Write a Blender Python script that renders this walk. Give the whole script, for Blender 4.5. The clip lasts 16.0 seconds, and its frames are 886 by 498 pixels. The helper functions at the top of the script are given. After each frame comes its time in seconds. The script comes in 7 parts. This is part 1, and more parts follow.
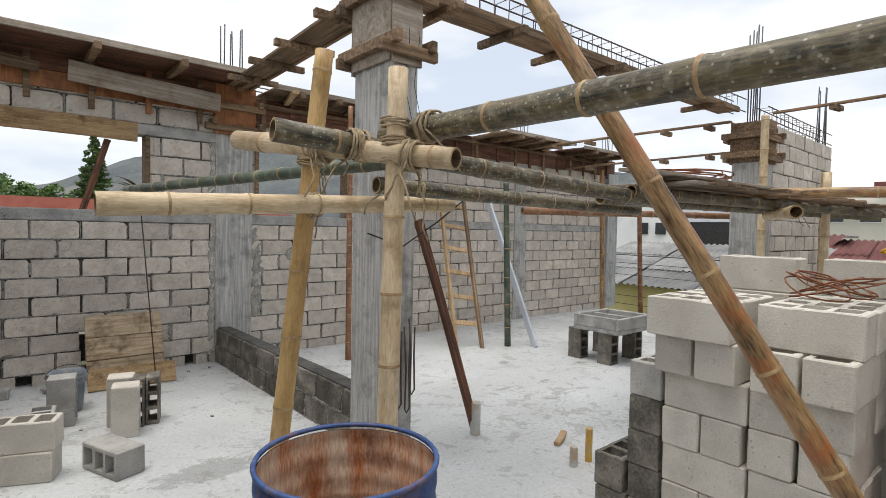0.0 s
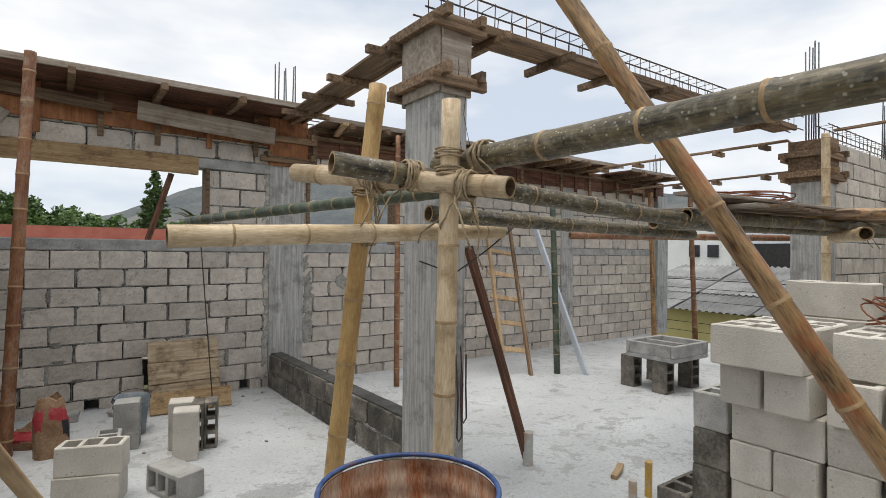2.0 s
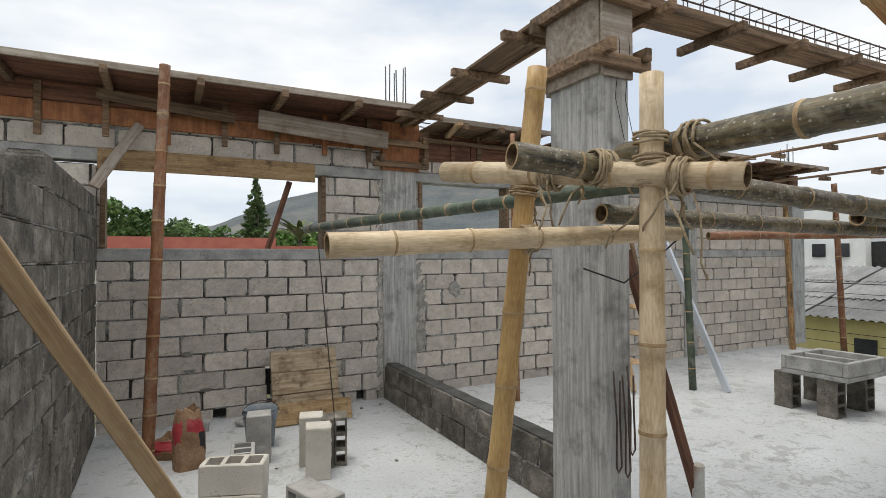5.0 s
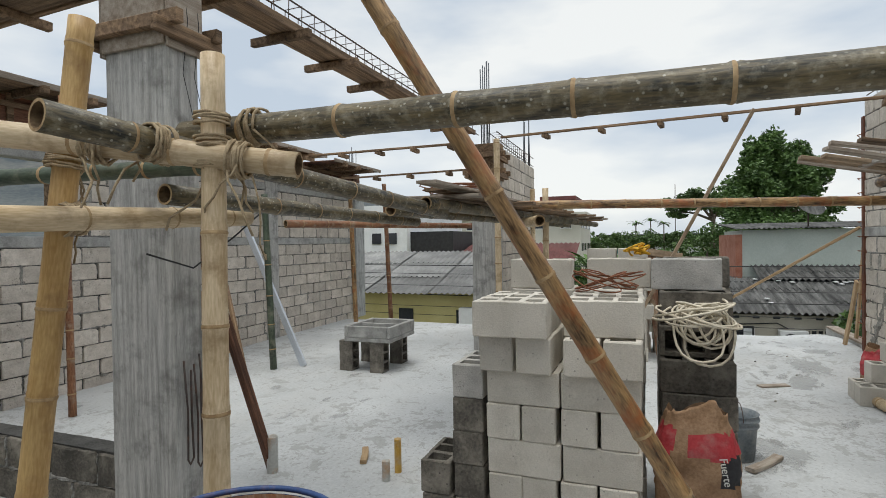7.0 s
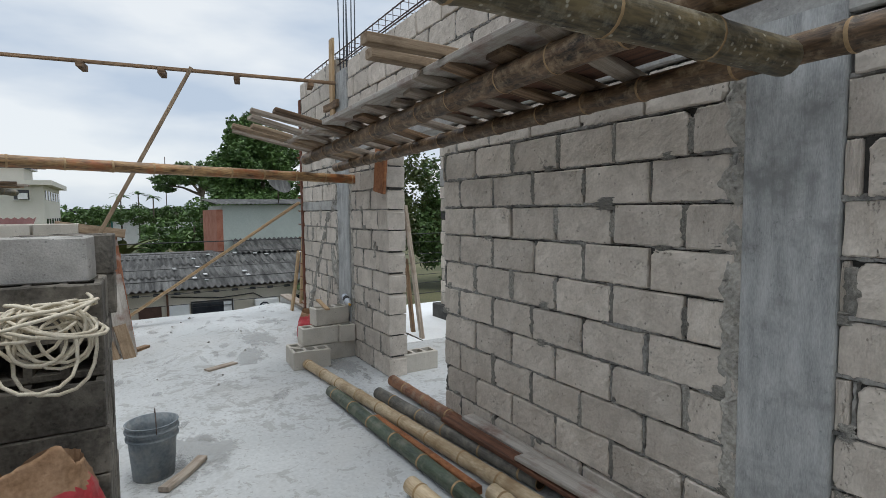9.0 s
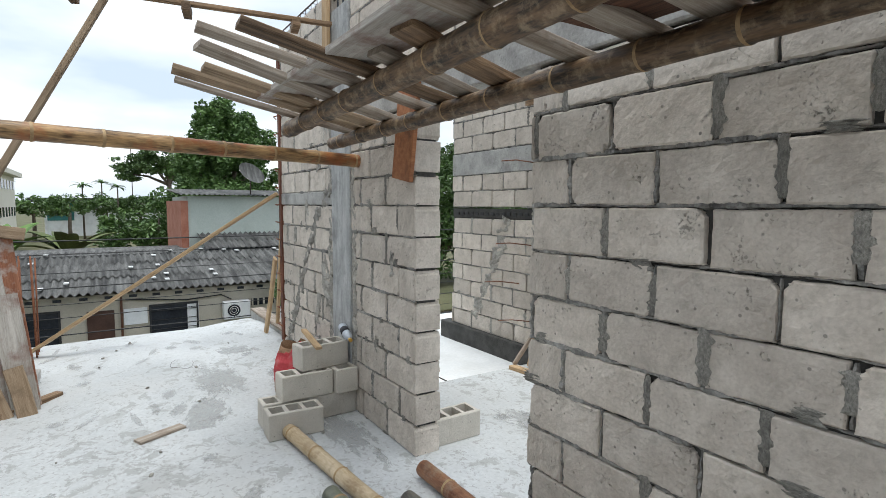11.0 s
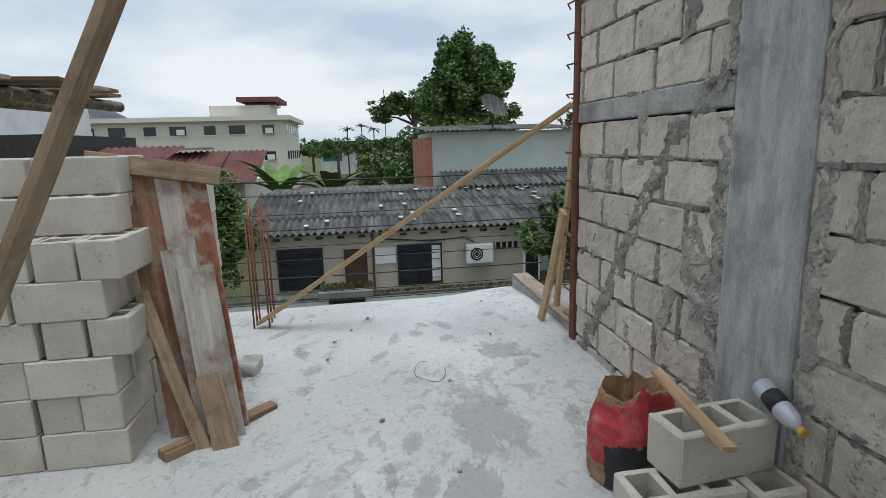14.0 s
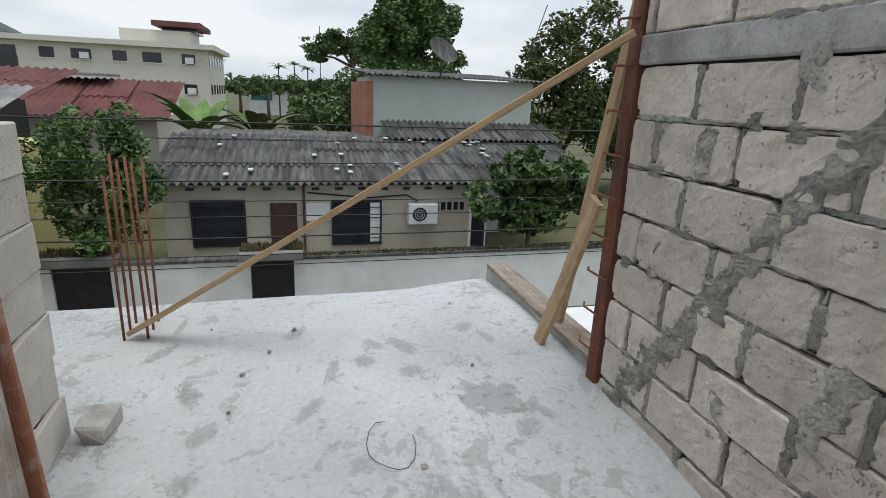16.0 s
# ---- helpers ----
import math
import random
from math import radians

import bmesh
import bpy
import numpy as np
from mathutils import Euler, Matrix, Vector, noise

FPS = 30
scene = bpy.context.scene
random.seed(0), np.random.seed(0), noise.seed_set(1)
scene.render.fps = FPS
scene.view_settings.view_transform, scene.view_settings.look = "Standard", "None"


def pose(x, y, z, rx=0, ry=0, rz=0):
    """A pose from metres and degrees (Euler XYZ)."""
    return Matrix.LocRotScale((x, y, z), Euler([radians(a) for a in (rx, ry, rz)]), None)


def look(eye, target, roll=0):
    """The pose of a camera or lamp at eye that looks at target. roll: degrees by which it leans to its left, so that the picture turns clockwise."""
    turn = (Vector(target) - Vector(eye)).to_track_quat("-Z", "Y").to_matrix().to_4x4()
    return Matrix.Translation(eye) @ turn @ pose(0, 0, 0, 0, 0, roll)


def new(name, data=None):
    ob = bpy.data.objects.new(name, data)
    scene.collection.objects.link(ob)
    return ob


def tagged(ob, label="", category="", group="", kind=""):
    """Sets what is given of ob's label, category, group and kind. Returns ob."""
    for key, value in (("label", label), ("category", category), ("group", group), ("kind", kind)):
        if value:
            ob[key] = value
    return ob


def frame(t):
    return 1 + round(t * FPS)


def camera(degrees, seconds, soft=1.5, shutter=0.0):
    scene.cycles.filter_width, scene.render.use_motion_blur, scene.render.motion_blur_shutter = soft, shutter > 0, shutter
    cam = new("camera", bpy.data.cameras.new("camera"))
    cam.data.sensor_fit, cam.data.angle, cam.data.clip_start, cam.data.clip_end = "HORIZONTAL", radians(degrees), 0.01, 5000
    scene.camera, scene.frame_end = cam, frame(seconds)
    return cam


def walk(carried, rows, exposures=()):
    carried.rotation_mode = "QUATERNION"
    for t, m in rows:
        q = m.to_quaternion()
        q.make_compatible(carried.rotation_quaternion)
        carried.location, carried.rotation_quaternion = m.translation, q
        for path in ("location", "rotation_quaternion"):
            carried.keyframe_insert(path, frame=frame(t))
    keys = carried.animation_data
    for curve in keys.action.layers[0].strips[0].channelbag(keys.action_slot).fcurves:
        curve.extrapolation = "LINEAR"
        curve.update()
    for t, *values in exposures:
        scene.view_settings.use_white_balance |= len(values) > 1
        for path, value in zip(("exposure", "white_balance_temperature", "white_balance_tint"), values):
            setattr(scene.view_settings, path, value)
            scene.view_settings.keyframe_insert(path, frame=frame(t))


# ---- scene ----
cam = camera(79.5, 16.0, soft=0.5)
PATH = [
    (0, (-0.006, 0.079, 1.636), (1.299, 1.594, 1.561), 1.2),
    (0.5, (0.023, 0.059, 1.636), (1.322, 1.579, 1.621), 0.1),
    (1, (0.042, 0.06, 1.628), (1.356, 1.567, 1.645), 0.1),
    (1.5, (-0.006, 0.082, 1.656), (1.259, 1.631, 1.673), 0.3),
    (2, (-0.057, 0.103, 1.652), (1.122, 1.719, 1.667), 0.6),
    (2.5, (-0.043, 0.112, 1.629), (1.006, 1.815, 1.623), 0.8),
    (3, (-0.125, 0.162, 1.634), (0.769, 1.95, 1.58), 0.7),
    (5.3, (-0.271, 0.767, 1.668), (0.672, 2.53, 1.719), -0.6),
    (5.5, (-0.329, 0.812, 1.658), (0.758, 2.49, 1.705), -0.4),
    (6, (-0.328, 0.771, 1.646), (1.076, 2.195, 1.667), 0.3),
    (6.5, (-0.25, 0.691, 1.636), (1.427, 1.78, 1.648), 0.0),
    (7, (-0.18, 0.575, 1.636), (1.694, 1.274, 1.612), -0.8),
    (7.5, (0.04, 0.333, 1.634), (1.995, 0.751, 1.561), -3.0),
    (8, (0.179, 0.27, 1.629), (2.176, 0.21, 1.524), -3.3),
    (8.5, (0.373, 0.203, 1.611), (2.211, -0.577, 1.504), -1.3),
    (8.7, (0.461, 0.106, 1.606), (2.21, -0.855, 1.478), -1.0),
    (10.8, (2.192, -0.44, 1.635), (3.871, -1.514, 1.476), 0.2),
    (11, (2.38, -0.464, 1.636), (4.056, -1.545, 1.474), 0.2),
    (11.5, (2.793, -0.55, 1.63), (4.464, -1.638, 1.487), 0.2),
    (12, (3.237, -0.699, 1.61), (4.96, -1.702, 1.451), -2.2),
    (12.5, (3.618, -0.742, 1.592), (5.337, -1.749, 1.414), -1.7),
    (13, (4.029, -0.777, 1.578), (5.771, -1.728, 1.335), -1.5),
    (13.5, (4.434, -0.817, 1.543), (6.321, -1.398, 1.225), -2.4),
    (14, (4.795, -0.72, 1.529), (6.737, -1.003, 1.144), -1.6),
    (14.5, (5.102, -0.735, 1.525), (7.024, -1.084, 1.098), -1.8),
    (15, (5.462, -0.832, 1.51), (7.344, -1.329, 1.05), -2.0),
    (15.5, (5.837, -0.763, 1.482), (7.669, -1.396, 0.989), 1.3),
    (16, (6.139, -0.741, 1.494), (7.987, -1.262, 0.934), 2.5),
]
walk(cam, [(t, look(eye, target, roll)) for t, eye, target, roll in PATH],
     exposures=[(t, e - 0.02, k, tint) for t, e, k, tint in (
         (0, 0.76, 6700, 10), (1.5, 0.64, 6700, 10), (3, 0.62, 6700, 9), (5.5, 0.66, 6700, 9), (6.5, 0.54, 6650, 8), (7, 0.43, 6600, 7), (7.5, 0.34, 6450, 8), (8.5, 0.28, 6250, 8),
         (10.8, 0.86, 6300, 7), (12.5, 0.70, 6300, 7), (13.5, 0.5, 6250, 7), (14, 0.36, 6200, 6), (16, 0.41, 6350, 8))])

# ---- light ----
world = bpy.data.worlds.new("sky")
scene.world = world
world.use_nodes = True
wn, wl = world.node_tree.nodes, world.node_tree.links
wn.clear()
w_out = wn.new("ShaderNodeOutputWorld")
w_bg = wn.new("ShaderNodeBackground")
w_sky = wn.new("ShaderNodeTexSky")
w_sky.sky_type, w_sky.sun_disc = "NISHITA", False
w_sky.sun_elevation, w_sky.sun_rotation = radians(58), radians(200)
w_scale = wn.new("ShaderNodeMix")
w_scale.data_type, w_scale.blend_type = "RGBA", "MULTIPLY"
w_scale.inputs[0].default_value = 1.0
w_scale.inputs[7].default_value = (0.1, 0.1, 0.1, 1)
w_tc = wn.new("ShaderNodeTexCoord")
w_map = wn.new("ShaderNodeMapping")
w_map.inputs["Scale"].default_value = (1.0, 1.0, 3.2)
w_noise = wn.new("ShaderNodeTexNoise")
w_noise.inputs["Scale"].default_value = 2.3
w_noise.inputs["Detail"].default_value = 5
w_ramp = wn.new("ShaderNodeValToRGB")
w_ramp.color_ramp.elements[0].position, w_ramp.color_ramp.elements[0].color = 0.36, (0.60, 0.68, 0.80, 1)
w_ramp.color_ramp.elements[1].position, w_ramp.color_ramp.elements[1].color = 0.60, (0.98, 0.99, 1.0, 1)
w_mix = wn.new("ShaderNodeMix")
w_mix.data_type = "RGBA"
w_mix.inputs[0].default_value = 0.88
wl.new(w_tc.outputs["Generated"], w_map.inputs[0])
wl.new(w_map.outputs[0], w_noise.inputs["Vector"])
wl.new(w_noise.outputs[0], w_ramp.inputs[0])
wl.new(w_sky.outputs[0], w_scale.inputs[6])
wl.new(w_scale.outputs[2], w_mix.inputs[6])
wl.new(w_ramp.outputs[0], w_mix.inputs[7])
wl.new(w_mix.outputs[2], w_bg.inputs[0])
wl.new(w_bg.outputs[0], w_out.inputs[0])
w_bg.inputs[1].default_value = 0.75
sun = new("sun", bpy.data.lights.new("sun", "SUN"))
sun.data.energy, sun.data.angle, sun.data.color = 1.3, radians(35), (1.0, 0.97, 0.92)
sun.matrix_world = look((-3, 0.5, 20), (0, 0, 0))


# ---- materials ----
def mat(name, dark, light, rough=0.9, scale=6.0, detail_scale=90.0, bump=0.25, stain=None, stain_amt=0.0, stain_scale=1.6,
        metal=0.0, stretch=(1, 1, 1), vary=0.0, spots=None, spot_scale=30.0, spot_size=0.18, pit_shade=0.0, flake=None):
    """Two scales of noise between two colours, optional stain and spots, per-piece variation, fine relief."""
    m = bpy.data.materials.new(name)
    m.use_nodes = True
    nt = m.node_tree
    n, l = nt.nodes, nt.links
    b = n["Principled BSDF"]
    tc = n.new("ShaderNodeTexCoord")
    info = n.new("ShaderNodeObjectInfo")
    add = n.new("ShaderNodeVectorMath")
    add.operation = "MULTIPLY_ADD"
    add.inputs[1].default_value = (37, 53, 71)
    comb = n.new("ShaderNodeCombineXYZ")
    for i in range(3):
        l.new(info.outputs["Random"], comb.inputs[i])
    l.new(comb.outputs[0], add.inputs[0])
    l.new(tc.outputs["Object"], add.inputs[2])
    mp = n.new("ShaderNodeMapping")
    mp.inputs["Scale"].default_value = stretch
    l.new(add.outputs[0], mp.inputs[0])
    big = n.new("ShaderNodeTexNoise")
    big.inputs["Scale"].default_value, big.inputs["Detail"].default_value = scale, 4
    fine = n.new("ShaderNodeTexNoise")
    fine.inputs["Scale"].default_value, fine.inputs["Detail"].default_value = detail_scale, 3
    for t in (big, fine):
        l.new(mp.outputs[0], t.inputs["Vector"])
    mixn = n.new("ShaderNodeMix")
    mixn.inputs[0].default_value = 0.38
    l.new(big.outputs[0], mixn.inputs[2])
    l.new(fine.outputs[0], mixn.inputs[3])
    ramp = n.new("ShaderNodeValToRGB")
    ramp.color_ramp.elements[0].position, ramp.color_ramp.elements[0].color = 0.36, (*dark, 1)
    ramp.color_ramp.elements[1].position, ramp.color_ramp.elements[1].color = 0.64, (*light, 1)
    l.new(mixn.outputs[0], ramp.inputs[0])
    col = ramp.outputs[0]
    if stain:
        sn = n.new("ShaderNodeTexNoise")
        sn.inputs["Scale"].default_value, sn.inputs["Detail"].default_value = stain_scale, 6
        sn.inputs["Roughness"].default_value = 0.65
        l.new(add.outputs[0], sn.inputs["Vector"])
        sr = n.new("ShaderNodeMapRange")
        sr.inputs[1].default_value, sr.inputs[2].default_value, sr.inputs[4].default_value = 0.50, 0.68, stain_amt
        l.new(sn.outputs[0], sr.inputs[0])
        mx = n.new("ShaderNodeMix")
        mx.data_type = "RGBA"
        l.new(sr.outputs[0], mx.inputs[0])
        l.new(col, mx.inputs[6])
        mx.inputs[7].default_value = (*stain, 1)
        col = mx.outputs[2]
    if spots:
        vo = n.new("ShaderNodeTexVoronoi")
        vo.inputs["Scale"].default_value = spot_scale
        l.new(add.outputs[0], vo.inputs["Vector"])
        sr = n.new("ShaderNodeMapRange")
        sr.inputs[1].default_value, sr.inputs[2].default_value = spot_size, spot_size * 0.6
        l.new(vo.outputs["Distance"], sr.inputs[0])
        mul = n.new("ShaderNodeMath")
        mul.operation = "MULTIPLY"
        l.new(sr.outputs[0], mul.inputs[0])
        l.new(big.outputs[0], mul.inputs[1])
        mx = n.new("ShaderNodeMix")
        mx.data_type = "RGBA"
        l.new(mul.outputs[0], mx.inputs[0])
        l.new(col, mx.inputs[6])
        mx.inputs[7].default_value = (*spots, 1)
        col = mx.outputs[2]
    if flake:
        keep = n.new("ShaderNodeTexNoise")
        keep.inputs["Scale"].default_value, keep.inputs["Detail"].default_value = 0.55, 3
        for sc, lo, soft, amt, rgh in ((1.5, 0.615, 0.03, 0.35, 0.66), (5.5, 0.575, 0.015, 0.55, 0.72), (26.0, 0.60, 0.03, 0.55, 0.6)):
            fl = n.new("ShaderNodeTexNoise")
            fl.inputs["Scale"].default_value, fl.inputs["Detail"].default_value, fl.inputs["Roughness"].default_value = sc, 9, rgh
            fl.inputs["Distortion"].default_value = 0.6
            l.new(tc.outputs["Object"], fl.inputs["Vector"])
            l.new(tc.outputs["Object"], keep.inputs["Vector"])
            up_ = n.new("ShaderNodeMath")
            up_.operation = "MULTIPLY_ADD"
            up_.inputs[1].default_value = 0.22
            l.new(keep.outputs[0], up_.inputs[0])
            l.new(fl.outputs[0], up_.inputs[2])
            sr = n.new("ShaderNodeMapRange")
            sr.inputs[1].default_value, sr.inputs[2].default_value, sr.inputs[4].default_value = lo + 0.10, lo + 0.10 + soft, amt
            l.new(up_.outputs[0], sr.inputs[0])
            mx = n.new("ShaderNodeMix")
            mx.data_type = "RGBA"
            l.new(sr.outputs[0], mx.inputs[0])
            l.new(col, mx.inputs[6])
            mx.inputs[7].default_value = (*flake, 1)
            col = mx.outputs[2]
    if vary:
        mr = n.new("ShaderNodeMapRange")
        mr.inputs[3].default_value, mr.inputs[4].default_value = 1 - vary, 1 + vary
        l.new(info.outputs["Random"], mr.inputs[0])
        hs = n.new("ShaderNodeHueSaturation")
        l.new(mr.outputs[0], hs.inputs["Value"])
        l.new(col, hs.inputs["Color"])
        col = hs.outputs[0]
    height = mixn.outputs[0]
    if pit_shade:
        gn = n.new("ShaderNodeTexNoise")
        gn.inputs["Scale"].default_value, gn.inputs["Detail"].default_value, gn.inputs["Roughness"].default_value = 70, 5, 0.75
        l.new(add.outputs[0], gn.inputs["Vector"])
        pit = n.new("ShaderNodeMapRange")
        pit.inputs[1].default_value, pit.inputs[2].default_value, pit.inputs[3].default_value, pit.inputs[4].default_value = 0.52, 0.63, 0.0, 1.0
        cl = n.new("ShaderNodeTexNoise")
        cl.inputs["Scale"].default_value, cl.inputs["Detail"].default_value = 9, 3
        l.new(add.outputs[0], cl.inputs["Vector"])
        cm = n.new("ShaderNodeMath")
        cm.operation = "MULTIPLY_ADD"
        cm.inputs[1].default_value = 0.55
        l.new(cl.outputs[0], cm.inputs[0])
        l.new(gn.outputs[0], cm.inputs[2])
        l.new(cm.outputs[0], pit.inputs[0])
        # pits are darkened in the colour too, as shade inside them
        dk = n.new("ShaderNodeMapRange")
        dk.inputs[3].default_value, dk.inputs[4].default_value = 1 - pit_shade, 1.0
        l.new(pit.outputs[0], dk.inputs[0])
        hv = n.new("ShaderNodeHueSaturation")
        l.new(dk.outputs[0], hv.inputs["Value"])
        l.new(col, hv.inputs["Color"])
        col = hv.outputs[0]
        ad = n.new("ShaderNodeMath")
        ad.operation = "MULTIPLY_ADD"
        ad.inputs[1].default_value = 0.4
        l.new(pit.outputs[0], ad.inputs[0])
        l.new(height, ad.inputs[2])
        height = ad.outputs[0]
    l.new(col, b.inputs["Base Color"])
    b.inputs["Roughness"].default_value, b.inputs["Metallic"].default_value = rough, metal
    if bump:
        bp = n.new("ShaderNodeBump")
        bp.inputs["Strength"].default_value, bp.inputs["Distance"].default_value = bump, 0.01
        l.new(height, bp.inputs["Height"])
        l.new(bp.outputs[0], b.inputs["Normal"])
    return m


